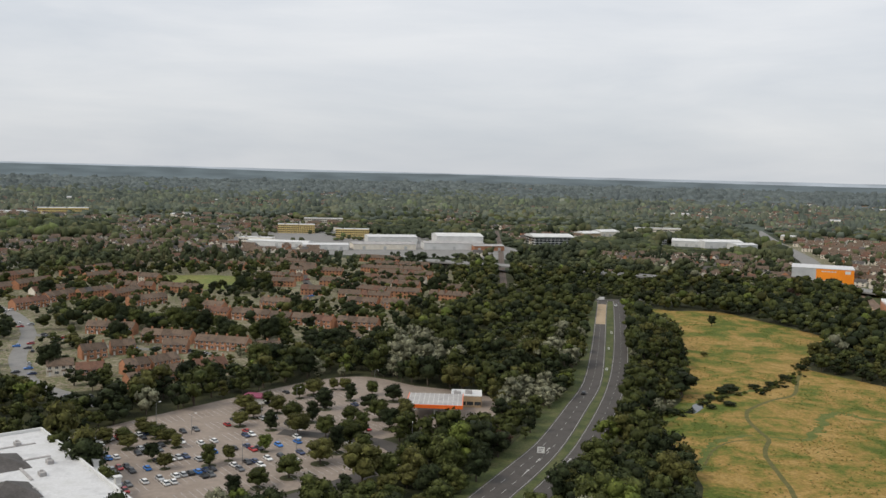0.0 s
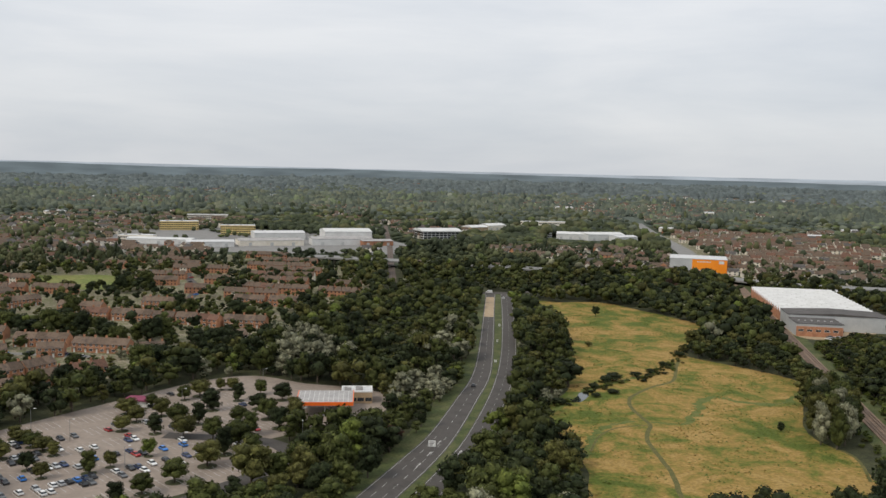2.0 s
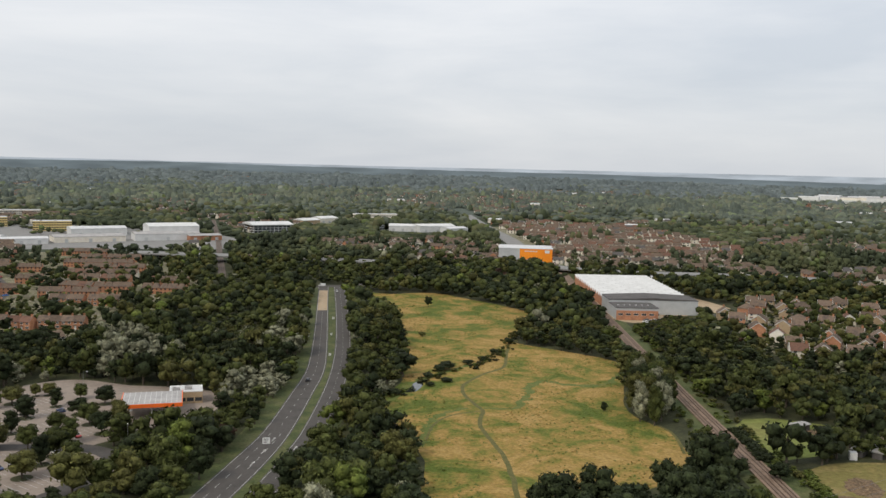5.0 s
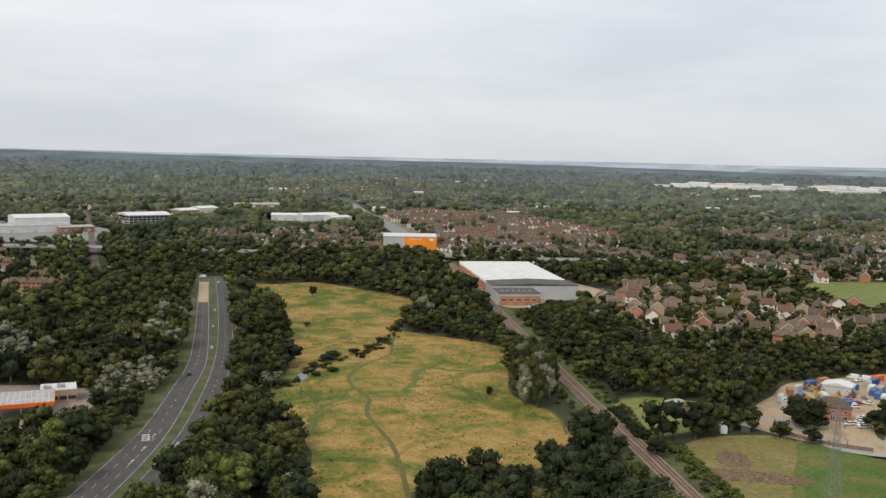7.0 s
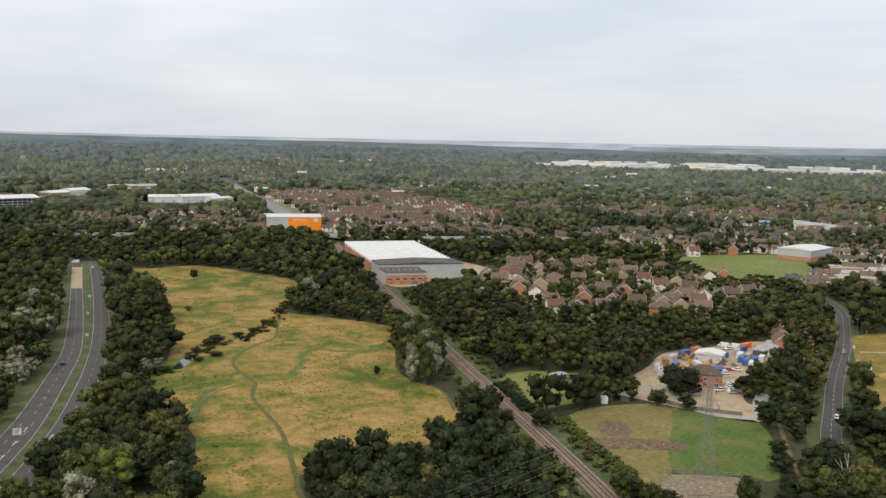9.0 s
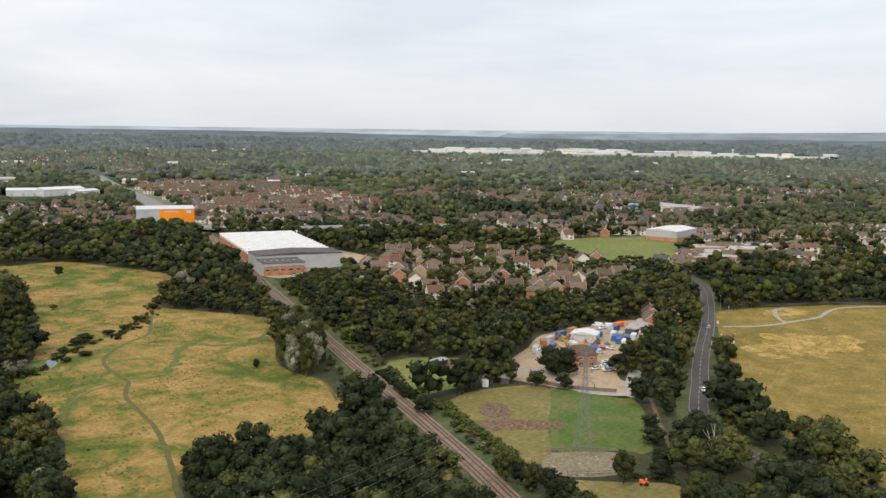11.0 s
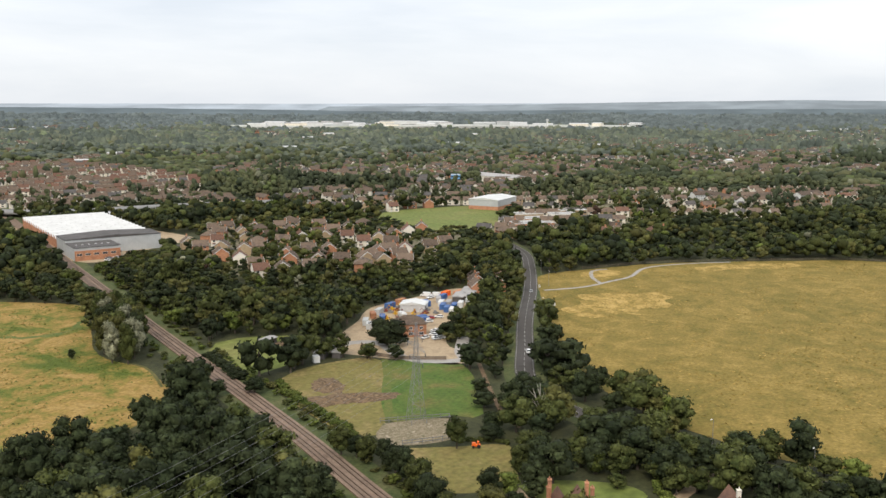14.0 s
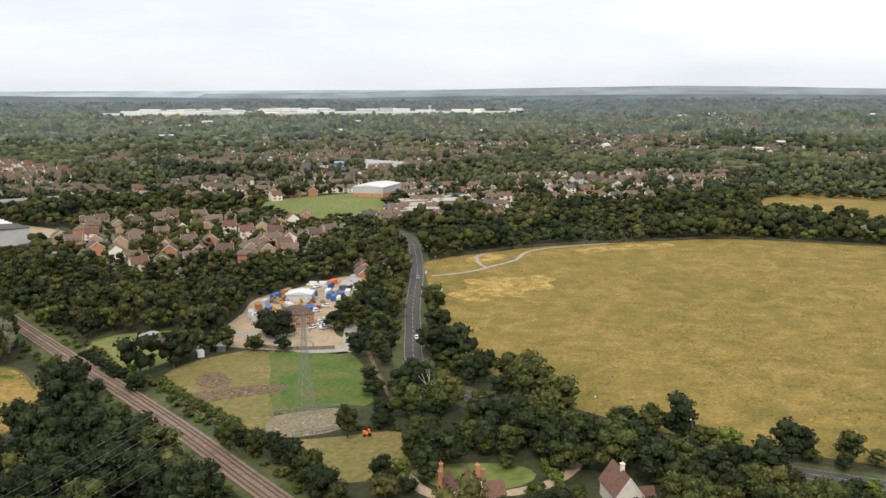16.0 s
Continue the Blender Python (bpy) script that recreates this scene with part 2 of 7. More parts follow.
M["deck"] = material("motorway_surface", [(0.19, 0.185, 0.175), (0.24, 0.235, 0.225)], 12, 0.9, fine=0.12)
M["rooflight"] = material("dull_rooflight", [(0.34, 0.35, 0.36), (0.40, 0.41, 0.42)], 4, 0.4, fine=0.1)
M["sleeper"] = material("old_sleeper", [(0.15, 0.11, 0.085), (0.20, 0.155, 0.12)], 2, 0.95)
M["apron"] = material("far_apron", [(0.36, 0.36, 0.33), (0.50, 0.50, 0.46), (0.30, 0.32, 0.24)], 120, 0.9, fine=0.1)
M["cream"] = material("cream_panel", [(0.62, 0.46, 0.17), (0.70, 0.54, 0.24)], 6, 0.8, fine=0.08)
M["cutting"] = material("dark_track_bed", [(0.10, 0.078, 0.062), (0.14, 0.11, 0.09)], 6, 0.95, fine=0.25)
M["rough"] = material("weedy_rubble", [(0.10, 0.095, 0.04), (0.27, 0.22, 0.15), (0.15, 0.125, 0.07), (0.36, 0.30, 0.22)], 3.2, 0.95, fine=0.4, bump=0.8, bump_scale=1.0)
M["lush"] = material("rushy_green_grass", [(0.075, 0.105, 0.020), (0.105, 0.128, 0.028), (0.135, 0.135, 0.036)], 5, 0.95, bump=0.6, bump_scale=1.2)
M["purple"] = material("purple_roof", [(0.24, 0.055, 0.10)], 3, 0.6)
def leaves(name, colours, scale=8):
    return material(name, colours, scale, 0.8, fine=0.5, per_island=0.42, per_object=0.22, spec=0.12, bump=0.9, bump_scale=1.7, grain=1.1)


def canopy(name, colours, scale):
    return material(name, colours, scale, 0.85, fine=0.22, per_island=0.2, spec=0.1, bump=0.5, bump_scale=0.4)


LEAVES = [
    leaves("oak_leaves", [(0.029, 0.039, 0.011), (0.062, 0.070, 0.021), (0.044, 0.053, 0.015)], 7),
    leaves("deep_green_leaves", [(0.016, 0.023, 0.010), (0.034, 0.042, 0.017)], 9),
    leaves("olive_leaves", [(0.054, 0.056, 0.018), (0.088, 0.086, 0.026), (0.070, 0.068, 0.023)]),
    leaves("willow_leaves", [(0.15, 0.152, 0.095), (0.22, 0.218, 0.145)], 5),
    leaves("bright_green_leaves", [(0.068, 0.092, 0.020), (0.108, 0.127, 0.029)], 6),
    leaves("copper_leaves", [(0.035, 0.021, 0.014), (0.050, 0.028, 0.018)], 5),
]
# mid-distance canopies: the near greens paled a little, thin haze put into the colour
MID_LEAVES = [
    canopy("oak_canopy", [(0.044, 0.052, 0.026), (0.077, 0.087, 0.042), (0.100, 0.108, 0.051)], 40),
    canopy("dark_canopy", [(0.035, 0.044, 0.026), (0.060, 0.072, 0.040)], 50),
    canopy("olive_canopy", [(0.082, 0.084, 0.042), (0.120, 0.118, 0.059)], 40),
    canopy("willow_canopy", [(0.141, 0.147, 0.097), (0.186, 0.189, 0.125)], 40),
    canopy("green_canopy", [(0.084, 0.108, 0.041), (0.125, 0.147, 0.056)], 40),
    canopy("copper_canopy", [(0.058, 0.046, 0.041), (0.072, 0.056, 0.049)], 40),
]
# farther canopies: grey and pale, distance haze is painted into the colour
HAZED_LEAVES = [
    canopy("hazed_oak_canopy", [(0.076, 0.090, 0.067), (0.112, 0.128, 0.093), (0.137, 0.149, 0.105)], 70),
    canopy("hazed_dark_canopy", [(0.065, 0.079, 0.065), (0.095, 0.112, 0.088)], 90),
    canopy("hazed_olive_canopy", [(0.115, 0.122, 0.083), (0.149, 0.156, 0.105)], 70),
    canopy("hazed_willow_canopy", [(0.152, 0.168, 0.132), (0.183, 0.195, 0.151)], 50),
    canopy("hazed_green_canopy", [(0.112, 0.137, 0.081), (0.146, 0.171, 0.098)], 50),
    canopy("hazed_copper_canopy", [(0.085, 0.076, 0.071), (0.100, 0.090, 0.083)], 40),
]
# last belt: one blue-grey tint for every tree, painted as thick haze
HAZE_BLUE_LEAVES = [canopy("haze_blue_canopy", [(0.090, 0.108, 0.108), (0.110, 0.130, 0.128), (0.124, 0.144, 0.138)], 140)] * 6


# ---- building helpers ----
def part(name, bm, mat, parent, label=""):
    me = bpy.data.meshes.new(name)
    bm.to_mesh(me)
    bm.free()
    for mm in (mat if isinstance(mat, (list, tuple)) else [mat]):
        me.materials.append(mm)
    ob = new(name, me)
    ob.parent = parent
    if label:
        tagged(ob, label)
    return ob


def thing(name, label, category, group="", m=None, kind=""):
    ob = new(name)
    ob.empty_display_size = 0.5
    if m is not None:
        ob.matrix_world = m
    return tagged(ob, label, category, group, kind)


def box(bm, x0, x1, y0, y1, z0, z1, mi=0):
    v = [bm.verts.new((x, y, z)) for z in (z0, z1) for x, y in ((x0, y0), (x1, y0), (x1, y1), (x0, y1))]
    for q in ((3, 2, 1, 0), (4, 5, 6, 7), (0, 1, 5, 4), (1, 2, 6, 5), (2, 3, 7, 6), (3, 0, 4, 7)):
        bm.faces.new([v[i] for i in q]).material_index = mi
    return bm


def prism(bm, outline, z0, z1, mi=0):
    lo = [bm.verts.new((x, y, z0)) for x, y in outline]
    hi = [bm.verts.new((x, y, z1)) for x, y in outline]
    n = len(outline)
    bm.faces.new(lo[::-1]).material_index = mi
    bm.faces.new(hi).material_index = mi
    for i in range(n):
        bm.faces.new((lo[i], lo[(i + 1) % n], hi[(i + 1) % n], hi[i])).material_index = mi
    return bm


def extrude_x(bm, profile, x0, x1, mi=0):
    """A profile of (y, z), counter-clockwise seen from +x, drawn out from x0 to x1."""
    a = [bm.verts.new((x0, y, z)) for y, z in profile]
    b = [bm.verts.new((x1, y, z)) for y, z in profile]
    n = len(profile)
    bm.faces.new(a[::-1]).material_index = mi
    bm.faces.new(b).material_index = mi
    for i in range(n):
        bm.faces.new((a[i], a[(i + 1) % n], b[(i + 1) % n], b[i])).material_index = mi
    return bm


def rod(bm, a, b, r0, r1=None, n=6, mi=0):
    a, b = Vector(a), Vector(b)
    r1 = r0 if r1 is None else r1
    q = (b - a).to_track_quat("Z", "Y")
    ra = [bm.verts.new(a + q @ Vector((r0 * math.cos(6.2832 * i / n), r0 * math.sin(6.2832 * i / n), 0))) for i in range(n)]
    rb = [bm.verts.new(b + q @ Vector((r1 * math.cos(6.2832 * i / n), r1 * math.sin(6.2832 * i / n), 0))) for i in range(n)]
    for i in range(n):
        bm.faces.new((ra[i], ra[(i + 1) % n], rb[(i + 1) % n], rb[i])).material_index = mi
    bm.faces.new(ra[::-1]).material_index = mi
    bm.faces.new(rb).material_index = mi


def raw_mesh(name, verts, faces, mats, index=None, smooth=False):
    """A mesh from arrays; all faces have the same number of corners."""
    me = bpy.data.meshes.new(name)
    verts, faces = np.asarray(verts, np.float32), np.asarray(faces, np.int32)
    k = faces.shape[1]
    me.vertices.add(len(verts))
    me.vertices.foreach_set("co", verts.ravel())
    me.loops.add(faces.size)
    me.loops.foreach_set("vertex_index", faces.ravel())
    me.polygons.add(len(faces))
    me.polygons.foreach_set("loop_start", np.arange(0, faces.size, k, dtype=np.int32))
    me.polygons.foreach_set("use_smooth", np.full(len(faces), smooth))
    for mm in mats:
        me.materials.append(mm)
    if index is not None:
        me.polygons.foreach_set("material_index", np.asarray(index, np.int32))
    me.update(calc_edges=True)
    return me


def curve(points, step=4.0):
    """A smooth line through the points, in short steps. Points: (x, y) or (x, y, width)."""
    p = [np.array(q, float) for q in points]
    p = [2 * p[0] - p[1], *p, 2 * p[-1] - p[-2]]
    out = []
    for i in range(1, len(p) - 2):
        n = max(2, int(np.linalg.norm((p[i + 1] - p[i])[:2]) / step))
        for s in np.arange(n) / n:
            out.append(0.5 * (2 * p[i] + (p[i + 1] - p[i - 1]) * s + (2 * p[i - 1] - 5 * p[i] + 4 * p[i + 1] - p[i + 2]) * s ** 2
                              + (3 * p[i] - p[i - 1] - 3 * p[i + 1] + p[i + 2]) * s ** 3))
    out.append(p[-2])
    return np.array(out)


def sideways(line):
    d = np.gradient(line[:, :2], axis=0)
    d /= np.linalg.norm(d, axis=1)[:, None] + 1e-9
    return np.stack([d[:, 1], -d[:, 0]], 1)


def ribbon(name, line, lo, hi, z, mat, thick=0.0):
    """A strip along a line between two offsets to its right; with a thickness it gets sides."""
    s = sideways(line)
    lo, hi = np.broadcast_to(lo, len(line))[:, None], np.broadcast_to(hi, len(line))[:, None]
    a, b = line[:, :2] + s * lo, line[:, :2] + s * hi
    z = np.broadcast_to(z, len(line))[:, None]
    rows = [np.hstack([a, z - thick]), np.hstack([a, z]), np.hstack([b, z]), np.hstack([b, z - thick])] if thick else [np.hstack([a, z]), np.hstack([b, z])]
    n, f = len(line), []
    for k in range(len(rows) - 1):
        i = np.arange(n - 1)
        f.append(np.stack([k * n + i, (k + 1) * n + i, (k + 1) * n + i + 1, k * n + i + 1], 1))
    return new(name, raw_mesh(name, np.vstack(rows), np.vstack(f)[:, ::-1], [mat]))


def dashes(name, line, offset, length, gap, width, z, mat, parent=None):
    d = np.r_[0, np.cumsum(np.linalg.norm(np.diff(line[:, :2], axis=0), axis=1))]
    s = sideways(line)
    v, f = [], []
    off = np.broadcast_to(offset, len(line))
    t = 0.0
    while t + length < d[-1]:
        q = []
        for tt in (t, t + length):
            x, y = np.interp(tt, d, line[:, 0]), np.interp(tt, d, line[:, 1])
            sx, sy, o = np.interp(tt, d, s[:, 0]), np.interp(tt, d, s[:, 1]), np.interp(tt, d, off)
            q += [(x + sx * (o - width / 2), y + sy * (o - width / 2), z), (x + sx * (o + width / 2), y + sy * (o + width / 2), z)]
        k = len(v)
        v += q
        f.append((k, k + 1, k + 3, k + 2))
        t += length + gap
    ob = new(name, raw_mesh(name, v, f, [mat]))
    ob.parent = parent
    return ob


def inside(x, y, poly):
    c = np.zeros(np.shape(x), bool)
    n = len(poly)
    for i in range(n):
        (x0, y0), (x1, y1) = poly[i], poly[(i + 1) % n]
        if y0 != y1:
            c ^= ((y0 > y) != (y1 > y)) & (x < (x1 - x0) * (y - y0) / (y1 - y0) + x0)
    return c


def near_line(x, y, line, r):
    c = np.zeros(np.shape(x), bool)
    for (x0, y0), (x1, y1) in zip(line[:-1, :2], line[1:, :2]):
        dx, dy = x1 - x0, y1 - y0
        t = np.clip(((x - x0) * dx + (y - y0) * dy) / (dx * dx + dy * dy + 1e-9), 0, 1)
        c |= (x - x0 - t * dx) ** 2 + (y - y0 - t * dy) ** 2 < r * r
    return c


def rise(x, y):
    """The land is level near by and climbs towards the far ridges."""
    d = np.hypot(x, y)
    s = np.clip((d - 1500) / 3300, 0, 1)
    a = np.arctan2(x, y)
    swell = 1 + 0.10 * np.sin(a * 5.0 + 0.6) + 0.06 * np.sin(a * 13 + 2)
    return 48 * s * s * (3 - 2 * s) * swell


def patch(name, outline, z, mat, step=6.0, wobble=1.0, label="", category=""):
    """A piece of ground with a slightly uneven edge."""
    line = curve([*outline, outline[0]], step)[:-1]
    bm = bmesh.new()
    vs = [bm.verts.new((x + wobble * noise.noise((x * .09, y * .09, 1)), y + wobble * noise.noise((x * .09, y * .09, 7)), z)) for x, y in line[:, :2]]
    f = bm.faces.new(vs)
    f.normal_update()
    if f.normal.z < 0:
        f.normal_flip()
    bmesh.ops.triangulate(bm, faces=[f])
    ob = part(name, bm, mat, None)
    return tagged(ob, label, category, kind="structure")


# ---- land ----
RAILWAY = curve([(112, 20), (135, 85), (162, 160), (175, 195), (191, 243), (221, 338), (284, 527), (322, 640), (372, 790), (420, 930)], 6)
ROAD_A = curve([(-20, 195, 12), (2, 240, 12.3), (14.5, 268, 12.3), (29, 299, 12.2), (42, 330, 10.8), (59, 382, 9.8), (74, 432, 9.2), (91, 516, 8.4), (114, 640, 8), (126, 704, 8), (128, 716, 9)], 5)
ROAD_B = curve([(-4, 190, 8.4), (13, 235, 8.4), (28.5, 266, 8.4), (45, 302, 8.6), (58.5, 338, 8.6), (79.5, 407, 8.6), (97, 481, 8.6), (118, 589, 8.6), (133, 672, 8.6), (141, 716, 9)], 5)
CROSS = curve([(70, 742), (110, 727), (135, 722), (160, 726), (200, 752), (240, 800)], 6)
ROAD_E = curve([(262, -40), (246, 10), (239, 58), (238, 100), (246, 140), (262, 173), (308, 206), (346, 231), (403, 266), (455, 301), (500, 336), (545, 392)], 6)
TRACK = curve([(246, 262), (263, 262), (269, 252), (260, 232), (262, 220), (272, 211), (281, 219), (300, 232)], 3)
PADDOCK_LANE = curve([(272, 203), (252, 184), (233, 165), (224, 152)], 3)
GOLD_TRACK = curve([(404, 258), (425, 246), (452, 242), (468, 240), (500, 246), (530, 232), (552, 214)], 6)
LOOP_TRACK = curve([(440, 244), (452, 256), (470, 266), (480, 262)], 4)
MOTORWAY = curve([(640, 1900), (520, 1420), (452, 1120), (405, 980), (372, 880), (372, 800), (415, 752), (480, 728), (545, 700), (610, 664)], 12)
BRIDGE = curve([(-20, 948), (20, 930), (73, 908), (130, 882), (200, 842)], 8)
RAIL_W = curve([(52, 770), (56, 824), (64, 976), (76, 1196), (92, 1560)], 12)
ESTATE_ROAD = curve([(-140, 368), (-172, 391), (-186, 404), (-214, 451), (-232, 500), (-246, 532), (-280, 586), (-330, 640)], 6)
ESTATE_LANE = curve([(-240, 520), (-215, 508), (-190, 492), (-160, 484), (-120, 476)], 5)
ESTATE_STREET = curve([(-150, 600), (-112, 640), (-104, 690), (-112, 760), (-128, 830), (-140, 960)], 6)
CLOSE_ROAD = curve([(545, 392), (500, 400), (440, 420), (400, 452), (385, 500), (372, 540)], 6)
STATION_ROAD = curve([(-48, 262), (-24, 290), (-14, 312), (-22, 326), (-34, 330), (-60, 336)], 4)

MEADOW = [(150, 690), (172, 672), (204, 673), (222, 641), (245, 570), (222, 520), (200, 485), (196, 470), (228, 415), (209, 373), (186, 327), (187, 303), (187, 293), (182, 279), (174, 256), (165, 249), (145, 243), (130, 233), (121, 238),
          (112, 242), (103, 240), (97, 228), (90, 190), (60, 195), (70, 240), (86, 286), (86, 327), (86, 362), (104, 390), (112, 409), (128, 470), (145, 555)]
GOLD = [(400, 258), (330, 207), (298, 182), (277, 156), (263, 131), (252, 100), (250, 70), (256, 30), (262, -20), (300, -120), (620, -120), (640, 40), (628, 72), (611, 149), (573, 194), (519, 246), (470, 272), (436, 282)]
FAR_FIELD = [(767, 174), (850, 182), (905, 166), (966, 133), (960, 40), (738, 60), (741, 105), (746, 139)]
SPORTS = [(575, 553), (637, 556), (703, 524), (693, 489), (610, 434), (568, 428), (534, 447), (553, 487)]
GREEN_W = [(-252, 818), (-189, 818), (-168, 734), (-231, 744)]
CAR_PARK = [(-137, 322), (-118, 349), (-88, 387), (-58, 422), (-35, 431), (-11, 415), (3, 410), (23, 397), (24, 371), (8, 343), (-6, 346), (-16, 334), (-24, 325), (-10, 314), (-17, 292), (-32, 283), (-52, 268), (-75, 240), (-84, 238)]
YARD = [(247, 259), (270, 276), (290, 286), (316, 301), (345, 300), (380, 296), (374, 276), (319, 249), (287, 231), (280, 214), (266, 208), (258, 226), (252, 243)]
PADDOCK_A = [(205, 244), (221, 250), (246, 245), (251, 234), (205, 190), (191, 182), (187, 191), (194, 219)]
PADDOCK_B = [(252, 234), (267, 208), (227, 168), (220, 175), (204, 189)]
COMPOUND = [(200, 187), (217, 174), (205, 162), (190, 170), (190, 181)]
LAWN = [(187, 170), (200, 157), (210, 146), (199, 136), (188, 129), (174, 138), (176, 150)]
SMALL_FIELD = [(227, 306), (242, 302), (257, 284), (239, 267), (220, 258), (202, 262), (211, 290)]
HOUSING_W = [(-420, 600), (-400, 800), (-330, 900), (-210, 1003), (-53, 1010), (29, 900), (30, 692), (-22, 545), (-57, 500), (-91, 440), (-123, 406), (-169, 385), (-205, 360), (-260, 400)]
HOUSING_E = [(392, 545), (461, 569), (510, 526), (540, 470), (545, 400), (478, 385), (424, 345), (366, 378), (331, 398), (335, 454)]
HOUSING_M = [(468, 1299), (620, 1500), (778, 1398), (720, 1000), (659, 880), (602, 824), (486, 861), (430, 940)]
HOUSING_F = [(545, 640), (720, 640), (800, 560), (1050, 330), (1000, 230), (800, 240), (700, 330), (560, 360), (545, 410), (640, 430), (710, 490), (700, 540), (640, 570), (570, 565)]
WORKS = [(330, 722), (420, 700), (405, 650), (400, 560), (362, 545), (330, 530), (298, 520), (292, 545), (302, 600)]
PARK_UNITS = [(-300, 1130), (60, 1080), (90, 1200), (20, 1300), (-100, 1420), (-280, 1400)]
HOME = [(176, 118), (196, 120), (206, 100), (214, 66), (196, 60), (184, 84), (172, 104)]

ground_v, ground_f = [], []
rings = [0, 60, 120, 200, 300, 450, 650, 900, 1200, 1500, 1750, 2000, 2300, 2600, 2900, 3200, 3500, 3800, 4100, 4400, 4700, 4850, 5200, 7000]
SEG = 160
for r in rings:
    for k in range(SEG):
        a = 2 * math.pi * k / SEG
        x, y = r * math.sin(a), r * math.cos(a)
        ground_v.append((x, y, float(rise(x, y)) if r < 4900 else float(rise(x, y)) - (r - 4850) * 0.08))
for i in range(len(rings) - 1):
    for k in range(SEG):
        j = (k + 1) % SEG
        ground_f.append((i * SEG + k, (i + 1) * SEG + k, (i + 1) * SEG + j, i * SEG + j))
# outer rings share the canopy colours, with the same haze painted in
ground = tagged(new("ground", raw_mesh("ground", ground_v, np.array(ground_f)[:, ::-1], [M["soil"], MID_LEAVES[1], HAZED_LEAVES[1], HAZE_BLUE_LEAVES[0]], [0 if r < 900 else 1 if r < 1750 else 2 if r < 2900 else 3 for r in rings[:-1] for _ in range(SEG)], smooth=True)), "dark green rough ground under the woods and far land", "ground", kind="structure")

patch("meadow", MEADOW, 0.05, M["meadow"], label="patchy yellow and green rough meadow grass", category="field")
patch("dry_field", GOLD, 0.05, M["gold"], 10, 2, label="wide dry golden grass field on a low rise", category="field")
patch("far_field", FAR_FIELD, 0.05, M["gold"], label="pale dry grass field behind a belt of trees", category="field")
patch("sports_field", SPORTS, 0.05, M["lawn"], label="mown green playing field beside the school hall", category="field")
patch("village_green", GREEN_W, 0.05, M["lawn"], label="mown green between red brick terraces", category="field")
patch("paddock", PADDOCK_A, 0.05, M["paddock"], label="worn pale grass paddock with bare soil", category="paddock")
patch("green_paddock", PADDOCK_B, 0.06, M["green"], 4, 0.4, label="lush green grass paddock below the yard", category="paddock")
patch("compound_ground", COMPOUND, 0.07, M["rough"], 3, 0.8, label="bare pale ground of the pylon compound", category="compound")
patch("lawn", LAWN, 0.05, M["paddock"], 4, 0.4, label="dry mown lawn behind the compound fence", category="lawn")
patch("small_field", SMALL_FIELD, 0.05, M["lawn"], 4, 1.2, label="small rough green field beside the railway", category="field")
patch("car_park", CAR_PARK, 0.06, M["park"], 5, 0.2, label="brownish asphalt supermarket car park", category="car park")
patch("yard_ground", YARD, 0.06, M["concrete"], 4, 0.5, label="pale gravel ground of a builder's yard", category="yard")
patch("works_yard", WORKS, 0.05, M["concrete"], 6, 0.3, label="pale concrete yard round the factory", category="yard")
patch("straw_patch", [(366, 219), (378, 226), (394, 229), (404, 236), (420, 226), (433, 214), (440, 202), (424, 199), (412, 188), (398, 197), (384, 191), (378, 203), (366, 207)], 0.08, M["straw"], 2, 6, label="brighter straw-coloured patch in the dry field", category="field")
patch("straw_strip", [(448, 262), (462, 268), (480, 258), (476, 250), (455, 251)], 0.08, M["straw"], 3, 4, label="bare straw bank beside the entrance track", category="field")
patch("straw_crest", [(520, 226), (545, 210), (572, 182), (560, 176), (530, 200), (512, 218)], 0.08, M["straw"], 3, 6, label="pale straw patch near the crest", category="field")


def soil_heap(x, y, rx, ry, turn, h, label):
    """A low churned mound of soil that fades into the turf."""
    c, si = math.cos(radians(turn)), math.sin(radians(turn))
    v, f, rings_n, seg = [], [], 8, 28
    for i in range(rings_n):
        for k in range(seg):
            a, q = 2 * math.pi * k / seg, i / (rings_n - 1)
            u, w = rx * q * math.cos(a), ry * q * math.sin(a)
            px, py = x + u * c - w * si, y + u * si + w * c
            edge = 1 + .35 * noise.noise((px * .35, py * .35, 4))
            px, py = x + (px - x) * edge, y + (py - y) * edge
            v.append((px, py, 0.08 + h * (1 - q) ** .8 * (.55 + .9 * abs(noise.noise((px * .5, py * .5, 8)))) - .12 * q ** 6))
    for i in range(rings_n - 1):
        for k in range(seg):
            f.append((i * seg + k, (i + 1) * seg + k, (i + 1) * seg + (k + 1) % seg, i * seg + (k + 1) % seg))
    tagged(new("soil_heap", raw_mesh("soil_heap", v, f, [M["dirt"]])), label, "soil heap", kind="structure")


soil_heap(216, 228, 10, 6, 60, 1.1, "low mound of churned brown soil in the paddock")
soil_heap(205, 216, 11, 6.5, -30, 1.4, "broad heap of bare brown soil in the paddock")
soil_heap(214, 210, 14, 5.5, -42, 1.5, "ridge of pale stripped soil in the paddock")
patch("field_dirt", [(240, 286), (253, 288), (252, 279), (242, 276)], 0.08, M["dirt"], 3, 0.8, label="bare soil strip in the small field", category="soil")
patch("pond", [(104, 378), (108, 384), (113, 393), (117, 394), (114, 385), (108, 377)], 0.10, M["water"], 1.5, 0.5, label="small still pond in the stream", category="pond")


tagged(ribbon("rush_strip", curve([(253, 235), (240, 222), (222, 205), (204, 188)], 2), -1.4, 1.2, 0.09, M["lush"]), "tall green grass strip between the paddocks", "grass", kind="structure")


